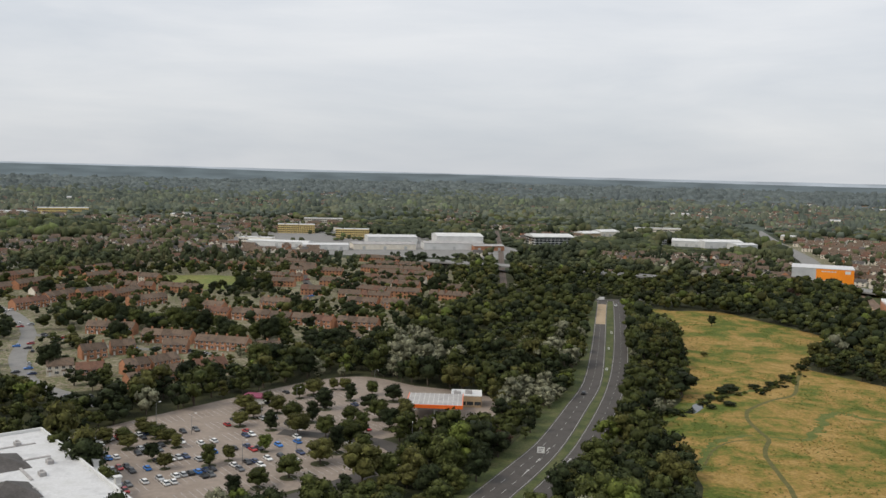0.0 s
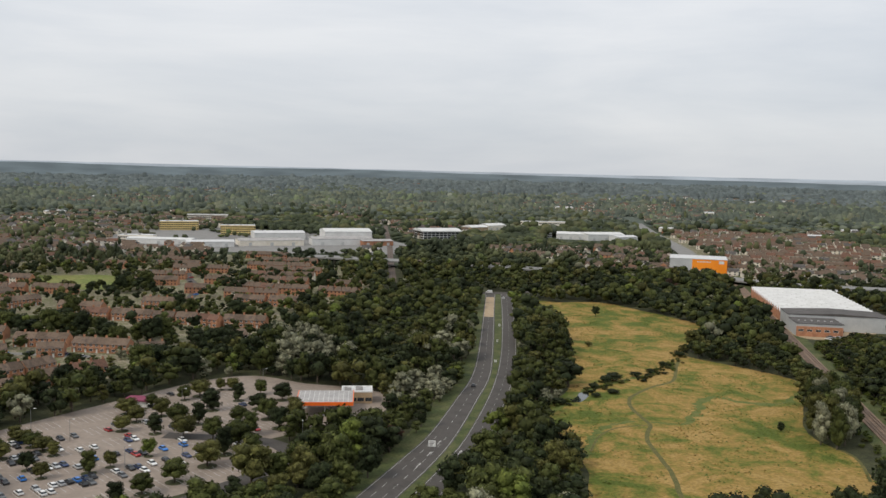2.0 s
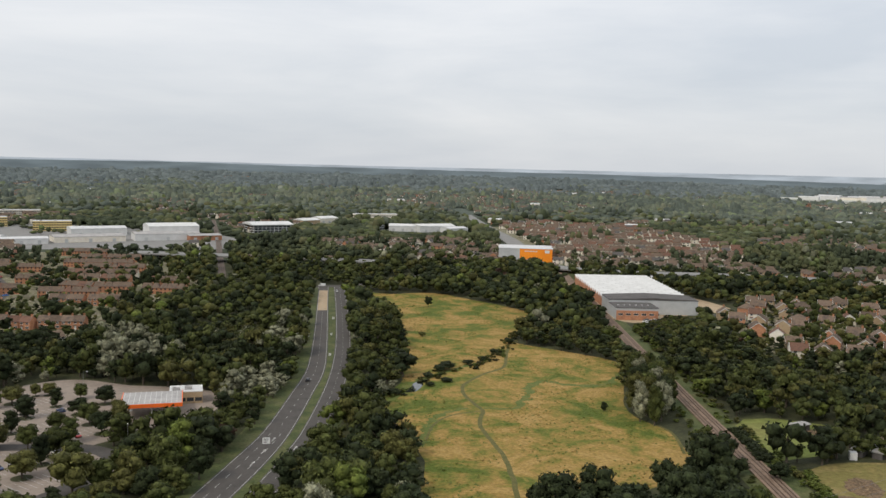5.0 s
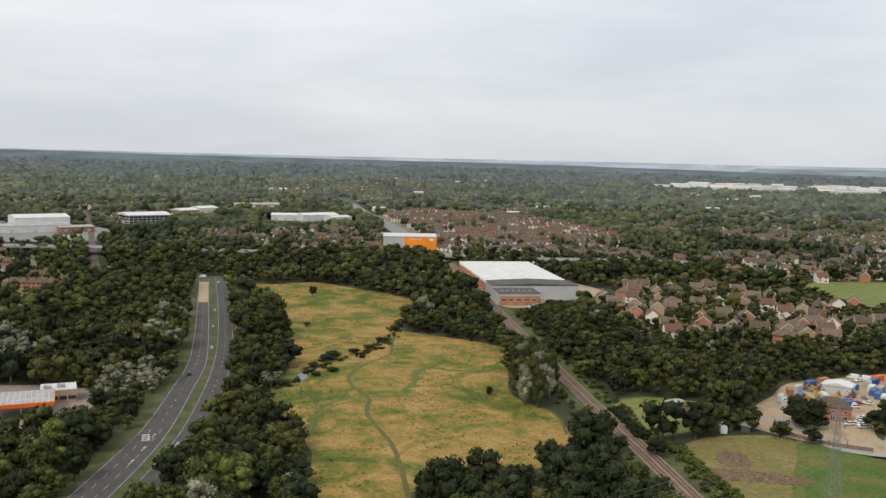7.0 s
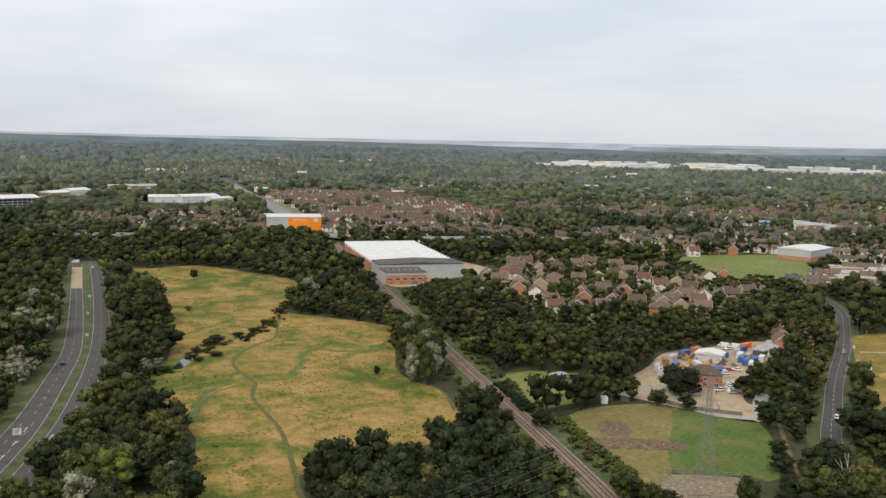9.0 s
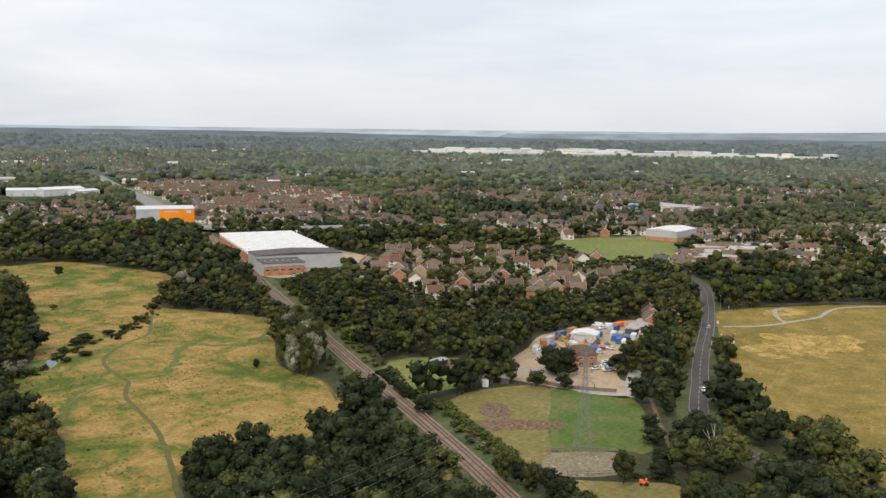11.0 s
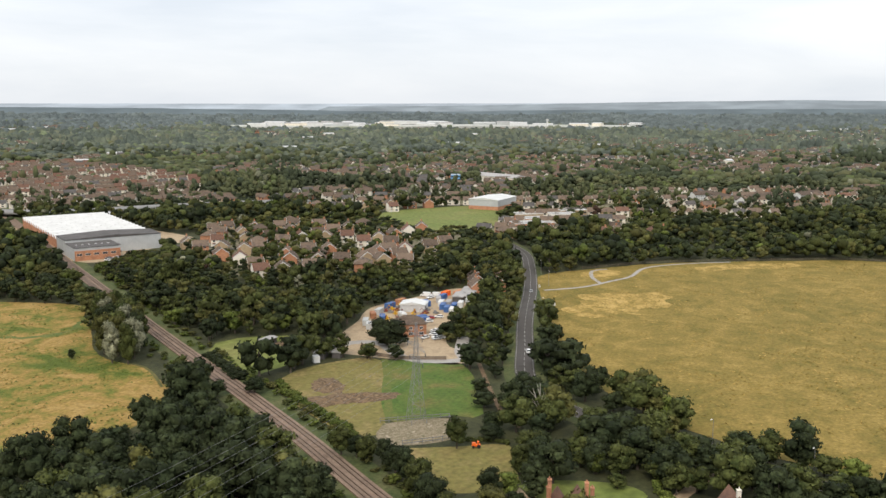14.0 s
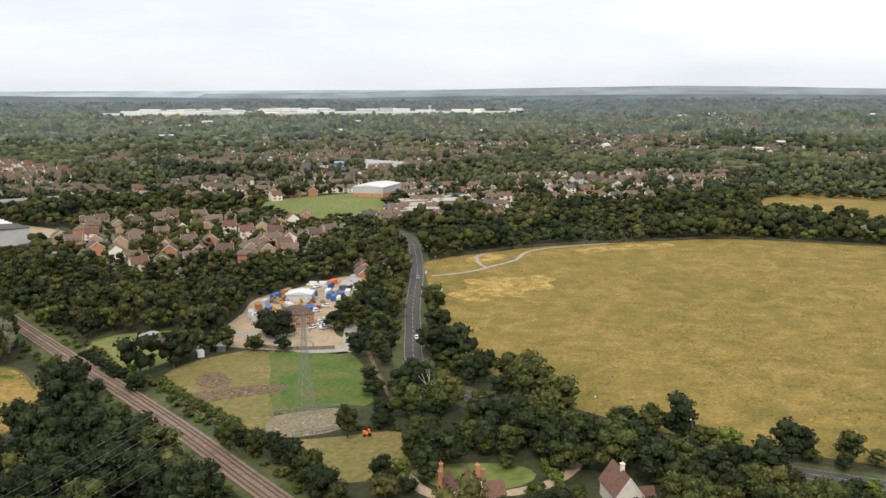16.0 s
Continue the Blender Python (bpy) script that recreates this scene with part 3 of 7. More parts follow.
def road(name, line, half, label, z=0.09, mat="asphalt", category="road"):
    ob = ribbon(name, line, -half, half, z, M[mat])
    return tagged(ob, label, category, kind="structure")


ribbon_verge = tagged(ribbon("verge", ROAD_A, -13, 22, 0.03, M["verge"]), "grass verge and central strip of the dual carriageway", "verge", kind="structure")
tagged(ribbon("rail_verge", RAILWAY, -9, 10, 0.03, M["verge"]), "weedy green strips along the railway", "verge", kind="structure")
tagged(ribbon("road_verge", ROAD_E, -8, 7, 0.03, M["verge"]), "grass verges of the lane", "verge", kind="structure")
road_a = road("road", ROAD_A, ROAD_A[:, 2] / 2, "grey asphalt carriageway with dashed white lanes")
road_b = road("road", ROAD_B, ROAD_B[:, 2] / 2, "darker asphalt carriageway beyond the grass strip")
road("road", CROSS, 5.5, "asphalt cross road at the end of the dual carriageway", 0.10)
road_e = road("road", ROAD_E, 3.8, "curving two-lane asphalt road between trees")
road("road", ESTATE_ROAD, 4.2, "pale estate road between terraces", 0.09, "deck")
road("road", ESTATE_LANE, 2.6, "pale side road between brick terraces", 0.094, "deck")
road("road", ESTATE_STREET, 3.4, "straight estate street with parked cars", 0.09)
road("road", CLOSE_ROAD, 3.0, "estate close between brick houses")
road("road", STATION_ROAD, 3.6, "access road curving to the car park", 0.10)
road("track", TRACK, 2.6, "grey asphalt track curving round the oak", 0.10, "trackway", "track")
road("track", PADDOCK_LANE, 0.8, "narrow worn dirt lane beside the green paddock", 0.08, "dirt", "track")
road("track", LOOP_TRACK, 1.1, "narrow worn loop track in dry grass", 0.11, "trackway", "track")
road("track", GOLD_TRACK, 1.15, "grey track across the dry field", 0.10, "trackway", "track")
motorway = tagged(ribbon("motorway", MOTORWAY, -11, 11, np.interp(np.hypot(MOTORWAY[:, 0], MOTORWAY[:, 1]), [700, 1100], [6.5, 1.5]), M["deck"], 1.4), "raised pale grey motorway deck among trees", "motorway", kind="structure")
bridge = tagged(ribbon("bridge", BRIDGE, -12, 12, 7.0, M["deck"], 1.4), "concrete road bridge over the railway cutting", "bridge", kind="structure")


def lines(parent, line, offsets, dash=None, width=0.16, z=0.12):
    for o in offsets:
        if dash:
            ob = dashes("lane_dashes", line, o, dash[0], dash[1], width, z, M["paint"], parent)
        else:
            ob = ribbon("edge_line", line, o - width / 2, o + width / 2, z, M["paint"])
            ob.parent = parent
        tagged(ob, "white painted road line", kind="stuff")


lines(road_a, ROAD_A, [-ROAD_A[:, 2] / 2 + 0.6, ROAD_A[:, 2] / 2 - 0.6], width=0.15)
lines(road_a, ROAD_A[:30], [-1.9 * np.ones(30), 1.9 * np.ones(30)], (4, 5), 0.14)
lines(road_a, ROAD_A[30:], [0.0 * ROAD_A[30:, 2]], (3, 6), 0.13)
lines(road_b, ROAD_B, [-ROAD_B[:, 2] / 2 + 0.5, ROAD_B[:, 2] / 2 - 0.5], width=0.14)
lines(road_b, ROAD_B, [0 * ROAD_B[:, 2]], (3, 6), 0.12)
lines(road_e, ROAD_E, [np.zeros(len(ROAD_E))], (4, 3), 0.16)
lines(road_e, ROAD_E, [-3.3 * np.ones(len(ROAD_E)), 3.3 * np.ones(len(ROAD_E))], None, 0.1)

# railway: ballast bed, four rails, sleepers
railway = thing("railway", "two-track railway on brown ballast beside woods", "railway", kind="structure")
ob = ribbon("ballast_bed", RAILWAY, -3.7, 3.7, 0.42, M["ballast"], 0.4)
ob.parent = railway
for o in (-2.42, -0.98, 0.98, 2.42):
    ob = ribbon("rail", RAILWAY, o - 0.09, o + 0.09, 0.62, M["rail"], 0.16)
    ob.parent = railway
for o in (-1.7, 1.7):
    ob = tagged(dashes("sleepers", RAILWAY[: int(len(RAILWAY) * .7)], o, 0.26, 0.40, 2.5, 0.45, M["sleeper"], railway), "brown worn sleepers", kind="stuff")
rail_w = thing("railway", "railway running under the road bridge", "railway", kind="structure")
ob = ribbon("ballast_bed", RAIL_W, -3.3, 3.3, 0.35, M["cutting"], 0.3)
ob.parent = rail_w
for o in (-2.4, -1.0, 1.0, 2.4):
    ob = ribbon("rail", RAIL_W, o - 0.1, o + 0.1, 0.5, M["rail"], 0.14)
    ob.parent = rail_w

# stream in the meadow
STREAM = curve([(88, 362), (94, 370), (111, 387), (134, 411), (152, 419), (180, 453), (196, 484), (206, 500)], 3)
tagged(ribbon("stream", STREAM[4:14], -0.5, 0.5, 0.09, M["water"]), "narrow dark stream in the reeds", "stream", kind="structure")
PATH_M = curve([(187, 462), (179, 446), (165, 415), (149, 402), (133, 383), (128, 365), (127, 341), (119, 322), (115, 289), (110, 266), (102, 241), (97, 225), (90, 200)], 3)
wander = np.array([noise.noise((x * .11, y * .11, 3)) for x, y in PATH_M])
tagged(ribbon("footpath", PATH_M, -0.9 + .5 * wander, 0.9 + .6 * wander, 0.07, M["trodden"]), "trodden green footpath through the meadow", "path", kind="structure")
PATH_S = curve([(127, 341), (113, 338), (102, 327), (93, 308)], 3)
tagged(ribbon("footpath", PATH_S, -0.5, 0.5, 0.074, M["trodden"]), "faint side path in the meadow", "path", kind="structure")
PATH_R = curve([(186, 308), (188, 300), (185, 288), (178, 272)], 3)
tagged(ribbon("footpath", PATH_R, -0.6, 0.6, 0.074, M["trodden"]), "short path towards the wood", "path", kind="structure")


def rushes(line, width, label):
    """A damp strip of greener grass with a ragged edge."""
    line = curve(line, 2)
    edge = np.array([[noise.noise((x * .3, y * .3, k)) + .6 * noise.noise((x * .8, y * .8, k)) for x, y in line] for k in (2, 9)])
    taper = np.sin(np.linspace(.15, 3.0, len(line))) ** .5
    tagged(ribbon("rush_strip", line, -width * (.6 + .9 * edge[0]) * taper, width * (.6 + .9 * edge[1]) * taper, 0.065, M["lush"]), label, "grass", kind="structure")


rushes([(217, 391), (199, 372), (182, 374), (175, 383), (164, 377), (151, 354), (141, 342), (129, 345)], 3.4, "damp green rushy strip winding across the meadow")
rushes([(123, 347), (109, 340), (97, 321), (90, 302)], 3.0, "damp green hollow in the meadow")
rushes([(88, 356), (112, 392), (134, 412), (160, 428)], 3.5, "lush green stream bank grass")

# ---- house rows: the front line of each terrace, and single houses ----
ROWS_W = [(-169, 503, -140, 499), (-135, 489, -105, 482), (-156, 592, -140, 586), (-138, 587, -125, 584), (-124, 584, -112, 580), (-111, 576, -97, 573), (-96, 573, -83, 570), (-82, 566, -69, 560), (-66, 564, -40, 558),
          (-182, 453, -172, 461), (-172, 466, -161, 472), (-184, 416, -173, 421), (-168, 410, -156, 415), (-148, 420, -139, 429), (-138, 429, -129, 443), (-136, 392, -125, 403), (-127, 411, -114, 420), (-116, 423, -103, 433),
          (-148, 474, -135, 475), (-209, 525, -180, 522), (-97, 473, -85, 476), (-56, 506, -46, 513)]
ROWS_X = [(-364, 740, -353, 777), (-300, 661, -282, 691), (-332, 790, -316, 817), (-316, 824, -288, 869), (-260, 711, -229, 708), (-224, 709, -191, 701), (-286, 601, -273, 624), (-279, 637, -268, 668), (-265, 659, -251, 686),
          (-218, 629, -199, 651), (-76, 729, -46, 711), (-44, 712, -18, 705), (-69, 653, -47, 647), (-44, 648, -19, 643), (-112, 711, -94, 710), (-105, 767, -85, 766), (-144, 848, -94, 843), (-93, 984, -47, 974), (-225, 883, -193, 873), (-267, 910, -230, 900)]
ROWS_Y = [(-80, 690, -40, 682), (-60, 765, -20, 755), (-70, 800, -15, 790), (-60, 840, -10, 828), (-80, 880, -20, 868), (-70, 925, -15, 912), (-160, 760, -125, 756), (-165, 800, -125, 795), (-170, 885, -125, 880), (-200, 930, -140, 920),
          (-210, 960, -130, 965), (-240, 655, -230, 690), (-240, 770, -275, 780), (-180, 620, -150, 612), (-130, 640, -95, 632), (-10, 700, 20, 690), (-5, 740, 24, 735), (-330, 700, -318, 735), (-345, 660, -330, 690), (-300, 760, -280, 790)]
CLOSE = [(422, 566), (448, 549), (435, 566), (395, 536), (412, 545), (423, 533), (387, 515), (408, 510), (424, 502), (372, 490), (399, 486), (352, 466), (387, 470), (350, 444), (342, 420), (379, 434), (401, 438), (394, 422),
         (359, 390), (344, 398), (331, 402), (378, 404), (387, 393), (400, 386), (412, 391), (423, 396), (434, 398), (442, 390), (409, 361), (454, 514), (463, 537), (488, 554), (488, 520), (449, 472), (458, 459), (366, 520), (362, 500)]
CLOSE_B = [(557, 610), (583, 622), (585, 591), (599, 578), (615, 557), (569, 544), (457, 416), (630, 575), (645, 562), (660, 552), (547, 600), (530, 620), (593, 411), (580, 395), (568, 363), (576, 350), (565, 341), (580, 316), (590, 328), (604, 320), (621, 334), (552, 372), (548, 384)]

# more houses of the close on the free plots
for u in range(-9, 10):
    for v in range(-9, 10):
        q = np.array((436 + 13.5 * u * .79 + 15 * v * .61, 462 - 13.5 * u * .61 + 15 * v * .79))
        one = q[None]
        if inside(one[:, 0], one[:, 1], HOUSING_E)[0] and not near_line(one[:, 0], one[:, 1], CLOSE_ROAD, 8)[0] and min(math.hypot(q[0] - a, q[1] - b) for a, b in CLOSE) > 11.5 and (u * 7 + v * 3) % 5 == 1:
            CLOSE.append((float(q[0]), float(q[1])))

# ---- trees ----
rng = np.random.default_rng(11)
PHI = (1 + 5 ** 0.5) / 2
ICO_V = np.array([(-1, PHI, 0), (1, PHI, 0), (-1, -PHI, 0), (1, -PHI, 0), (0, -1, PHI), (0, 1, PHI), (0, -1, -PHI), (0, 1, -PHI), (PHI, 0, -1), (PHI, 0, 1), (-PHI, 0, -1), (-PHI, 0, 1)]) / math.hypot(1, PHI)
ICO_F = np.array([(0, 11, 5), (0, 5, 1), (0, 1, 7), (0, 7, 10), (0, 10, 11), (1, 5, 9), (5, 11, 4), (11, 10, 2), (10, 7, 6), (7, 1, 8), (3, 9, 4), (3, 4, 2), (3, 2, 6), (3, 6, 8), (3, 8, 9), (4, 9, 5), (2, 4, 11), (6, 2, 10), (8, 6, 7), (9, 8, 1)])


def crown(lobes, leaves, leaf, shape="round", core=0.92):
    """A crown of lobes, each a faceted core under a scatter of folded leaf clumps, in a unit box: radius 0.5, height 0 to 1."""
    vs, fs, n = [], [], 0
    for i in range(lobes):
        if shape == "round":
            u = rng.random()
            a, zc = 2.4 * i + rng.normal(0, .3), 0.29 + 0.53 * ((i + .5) / lobes)
            rad = 0.34 * math.sqrt(max(0.05, 1 - ((zc - 0.48) / 0.44) ** 2)) * (0.55 + 0.45 * u)
            r = rng.uniform(0.17, 0.25)
        elif shape == "tall":
            a, zc = 2.4 * i + rng.normal(0, .3), 0.20 + 0.70 * ((i + .5) / lobes)
            rad = 0.26 * (1.05 - abs(zc - 0.5)) * rng.uniform(.4, 1)
            r = rng.uniform(0.15, 0.22)
        else:
            a, zc = 2.4 * i, 0.12 + 0.8 * ((i + .5) / lobes)
            rad = 0.30 * (1 - zc) * rng.uniform(.5, 1)
            r = 0.05 + 0.18 * (1 - zc)
        if i == 0:
            rad = 0.05
        c = np.array([rad * math.cos(a), rad * math.sin(a), zc])
        s = np.array([r, r, r * rng.uniform(0.62, 0.85)])
        v = ICO_V * (1 + rng.normal(0, .12, (12, 1))) * s * core + c
        vs.append(v)
        fs.append(ICO_F + n)
        n += 12
        if leaves:
            d = rng.normal(size=(leaves, 3))
            d[:, 2] = np.abs(d[:, 2]) * 0.9 - 0.25
            d /= np.linalg.norm(d, axis=1)[:, None]
            p = c + d * s * rng.uniform(.82, 1.12, (leaves, 1))
            nor = d + rng.normal(0, .55, (leaves, 3))
            nor /= np.linalg.norm(nor, axis=1)[:, None]
            t = np.cross(nor, rng.normal(size=(leaves, 3)))
            t /= np.linalg.norm(t, axis=1)[:, None]
            b = np.cross(nor, t)
            w = leaf * rng.uniform(.6, 1.3, (leaves, 1))
            q = np.stack([p + t * w, p + b * w * .9 + nor * w * .3, p - t * w * .8 - b * w * .5], 1)
            vs.append(q.reshape(-1, 3))
            fs.append(n + 3 * np.arange(leaves)[:, None] + np.array([[0, 1, 2]]))
            n += 3 * leaves
    return np.vstack(vs), np.vstack(fs)


def trunk_template(top=0.6, r=0.035):
    n = 5
    a = 2 * np.pi * np.arange(n) / n
    lo = np.stack([r * np.cos(a), r * np.sin(a), 0 * a - 0.02], 1)
    hi = np.stack([r * .45 * np.cos(a), r * .45 * np.sin(a), 0 * a + top], 1)
    v, f = [lo, hi], []
    for i in range(n):
        j = (i + 1) % n
        f += [(i, j, n + j), (i, n + j, n + i)]
    m = 2 * n
    for k in range(4):
        b, z = 1.57 * k + .4, 0.25 + 0.07 * k
        s, e = np.array([0, 0, z]), np.array([.26 * math.cos(b), .26 * math.sin(b), z + .25])
        side = np.array([-math.sin(b), math.cos(b), 0]) * r * .5
        v.append(np.array([s + side, s - side, s + (0, 0, r), e]))
        f += [(m, m + 1, m + 3), (m + 1, m + 2, m + 3), (m + 2, m, m + 3)]
        m += 4
    return np.vstack(v), np.array(f)


NEAR = [crown(14, 105, 0.038, core=0.86) for _ in range(5)] + [crown(13, 105, 0.035, "tall", core=0.86) for _ in range(2)]
LOD0 = [crown(11, 50, 0.052, core=0.88) for _ in range(6)] + [crown(10, 50, 0.048, "tall", core=0.88) for _ in range(2)]
LOD1 = [crown(6, 20, 0.085) for _ in range(6)] + [crown(6, 20, .078, "tall")]
LOD2 = [crown(3, 6, 0.16, core=1.25) for _ in range(6)]
LOD3 = [crown(1, 0, 0, core=2.3) for _ in range(6)]


def dome():
    """A far treetop: an uneven six-sided skirt under a three-cornered top."""
    a = 1.0472 * np.arange(6) + rng.normal(0, .15, 6)
    r = rng.uniform(.42, .6, 6)
    c = 2.0944 * np.arange(3) + rng.normal(0, .3, 3)
    v = np.vstack([np.stack([r * np.cos(a), r * np.sin(a), rng.uniform(.1, .4, 6)], 1), np.stack([.27 * np.cos(c), .27 * np.sin(c), rng.uniform(.8, 1.05, 3)], 1)])
    f = [(6, 7, 8)]
    for k in range(3):
        f += [(2 * k, 2 * k + 1, 6 + k), (2 * k + 1, 6 + (k + 1) % 3, 6 + k), (2 * k + 1, (2 * k + 2) % 6, 6 + (k + 1) % 3)]
    return v, np.array(f)


LOD4 = [dome() for _ in range(8)]
TRUNK = trunk_template()


def scatter(name, trees, templates, label, with_trunk=True, category="woodland", palette=LEAVES):
    """One object of many trees. trees: rows of x, y, z, diameter, height, turn, leaf kind."""
    vs, fs, ms, n = [], [], [], 0
    pick = rng.integers(0, len(templates), len(trees))
    for k, tmpl in enumerate(templates):
        sub = trees[pick == k]
        if not len(sub):
            continue
        sets = [(tmpl, None)] + ([(TRUNK, len(LEAVES))] if with_trunk else [])
        c, s = np.cos(sub[:, 5])[:, None], np.sin(sub[:, 5])[:, None]
        for (tv, tf), mi in sets:
            x, y = tv[None, :, 0] * sub[:, 3:4], tv[None, :, 1] * sub[:, 3:4]
            w = np.stack([sub[:, 0:1] + x * c - y * s, sub[:, 1:2] + x * s + y * c, sub[:, 2:3] + tv[None, :, 2] * sub[:, 4:5]], 2)
            vs.append(w.reshape(-1, 3))
            fs.append((tf[None] + n + (np.arange(len(sub)) * len(tv))[:, None, None]).reshape(-1, 3))
            ms.append(np.repeat(sub[:, 6] if mi is None else np.full(len(sub), mi), len(tf)))
            n += len(tv) * len(sub)
    me = raw_mesh(name, np.vstack(vs), np.vstack(fs), [*palette, M["bark"]], np.concatenate(ms), smooth=True)
    return tagged(new(name, me), label, category, kind="stuff")


def grove(x0, x1, y0, y1, step):
    gx, gy = np.meshgrid(np.arange(x0, x1, step), np.arange(y0, y1, step))
    gx, gy = gx.ravel(), gy.ravel()
    return gx + rng.uniform(-.48, .48, gx.size) * step, gy + rng.uniform(-.48, .48, gy.size) * step


OPEN = [MEADOW, GOLD, FAR_FIELD, SPORTS, GREEN_W, CAR_PARK, YARD, PADDOCK_A, PADDOCK_B, COMPOUND, LAWN, SMALL_FIELD, WORKS, HOME]
STORE = [(-150, 297), (-134, 303), (-78, 232), (-150, 215)]
OPEN.append(STORE)
# low growth only beside the railway and in front of the paddocks
OPEN += [[(112, 60), (142, 150), (158, 190), (172, 240), (192, 243), (175, 195), (162, 160), (135, 85)], [(176, 195), (192, 243), (204, 252), (208, 243), (196, 219), (189, 191), (184, 178), (174, 186)]]
OPEN.append([(184, 330), (184, 300), (190, 283), (202, 268), (208, 290), (219, 325), (228, 352), (212, 372)])
OPEN.append([(150, 112), (160, 150), (170, 190), (190, 195), (215, 178), (232, 166), (216, 146), (210, 134), (204, 118), (190, 128), (172, 124), (166, 104)])
OPEN.append([(262, 508), (257, 495), (246, 437), (244, 414), (258, 424), (301, 480), (341, 516), (420, 560), (400, 600), (330, 540), (298, 530)])
# large buildings and their yards: centre and reach
BUILT = [(170, 106, 13), (194, 73, 12), (375, 890, 34), (155, 1285, 45), (250, 1440, 50), (700, 505, 34), (600, 405, 30), (640, 410, 26), (618, 296, 12), (900, 330, 40), (4, 346, 15), (14, 368, 14), (208, 182, 13), (455, 712, 30), (500, 705, 34), (550, 690, 34)]
HOUSED = [HOUSING_W, HOUSING_E, HOUSING_M, HOUSING_F, PARK_UNITS]
KEEP_OFF = [(ROAD_A, 9), (ROAD_B, 5.4), (CROSS, 9), (ROAD_E[:24], 4.6), (ROAD_E[24:], 6.5), (RAILWAY, 8), (RAIL_W, 8), (MOTORWAY, 19), (BRIDGE[9:17], 14), (TRACK, 4), (PADDOCK_LANE, 2.6), (STATION_ROAD, 6), (ESTATE_ROAD, 8), (ESTATE_LANE, 5), (ESTATE_STREET, 6), (CLOSE_ROAD, 5)]


def kinds(n, weights):
    return rng.choice(len(LEAVES), n, p=np.array(weights) / sum(weights))


def soft_noise(x, y, scale, seed=0):
    return np.array([noise.noise((a / scale, b / scale, seed + .5)) for a, b in zip(x, y)])


gx, gy = grove(-420, 900, -60, 1000, 7.4)
gd, ga = np.hypot(gx, gy), np.degrees(np.arctan2(gx, gy))
ok = (gd > 105) & (gd < 900) & (ga > -31) & (ga < 90)
gx, gy, gd = gx[ok], gy[ok], gd[ok]
free = np.ones(len(gx), bool)
for poly in OPEN:
    free &= ~inside(gx, gy, poly)
for line, r in KEEP_OFF:
    free &= ~near_line(gx, gy, line, r)
for x0, y0, x1, y1 in ROWS_W + ROWS_X + ROWS_Y:
    k = math.hypot(x1 - x0, y1 - y0)
    ox, oy = -(y1 - y0) / k * 3, (x1 - x0) / k * 3
    free &= ~near_line(gx, gy, np.array([(x0 + ox, y0 + oy), (x1 + ox, y1 + oy)]), 9.5)
for x, y in CLOSE + CLOSE_B:
    free &= np.hypot(gx - x, gy - y) > 6.8
for x, y, r in BUILT:
    free &= np.hypot(gx - x, gy - y) > r
town = np.zeros(len(gx), bool)
for poly in HOUSED:
    town |= inside(gx, gy, poly)
free &= ~town | (rng.random(len(gx)) < np.where(inside(gx, gy, HOUSING_E), 0.95, np.where(inside(gx, gy, HOUSING_F), 0.36, 0.50)))
gx, gy, gd, town = gx[free], gy[free], gd[free], town[free]
patchy = soft_noise(gx, gy, 60)
n = len(gx)
size = np.clip(rng.normal(9.3, 2.6, n) + patchy * 4, 5, 16) * np.where(town, 0.80, 1)
height = np.clip(size * rng.uniform(0.8, 1.25, n) + patchy * 2, 4.5, 17)
leaf = kinds(n, (46, 34, 15, 0.6, 2.5, 0.15))
south_of_pitch = near_line(gx, gy, np.array([(553, 487), (534, 447), (568, 428), (610, 434), (693, 489)], float), 42)
height = np.where(south_of_pitch, height * .58, height)
edge = np.array([*HOUSING_E, HOUSING_E[0]], float)
height = np.where(near_line(gx, gy, edge, 34), height * 0.68, height)
size = np.where(near_line(gx, gy, edge, 34), size * 0.85, size)
dark_wood = (gx < 185) & (gy < 262) & (gx > 60)
leaf = np.where(dark_wood & (rng.random(n) < .72), 1, leaf)
belt_s = (gx > 212) & (gy < 205) & (gx < 330)
height = np.where(belt_s, height * .84, height)
leaf = np.where(belt_s & (rng.random(n) < .4), 1, leaf)
silver = (soft_noise(gx, gy, 34, 5) > 0.30) & (gx < 110) & (gx > -120) & (gy < 560)
leaf = np.where(silver & (rng.random(n) < .75), 3, leaf)
TREES = np.stack([gx, gy, 0 * gx, size, height, rng.uniform(0, 6.28, n), leaf], 1)
gd = np.hypot(gx, gy)
order = np.argsort(gd)
TREES, gd = TREES[order], gd[order]


near_meshes = {}


def tree(x, y, d, h, leafkind, form=None, z=0.0, name="tree", label="", category="tree", group=""):
    """One tree: trunk with limbs, and a crown."""
    form = int(rng.integers(0, len(NEAR))) if form is None else form
    turn = rng.uniform(0, 360)
    key = (form, leafkind)
    if key not in near_meshes:
        near_meshes[key] = (raw_mesh("trunk", *TRUNK, [M["bark"]]), raw_mesh("crown", *NEAR[form], [LEAVES[leafkind]], smooth=True))
    root = thing(name, label, category, group)
    root.matrix_world = Matrix.LocRotScale((x, y, z), Euler((0, 0, radians(turn))), (d, d, h))
    for nm, me in zip(("trunk", "crown"), near_meshes[key]):
        ob = new(nm, me)
        ob.parent = root
    return root


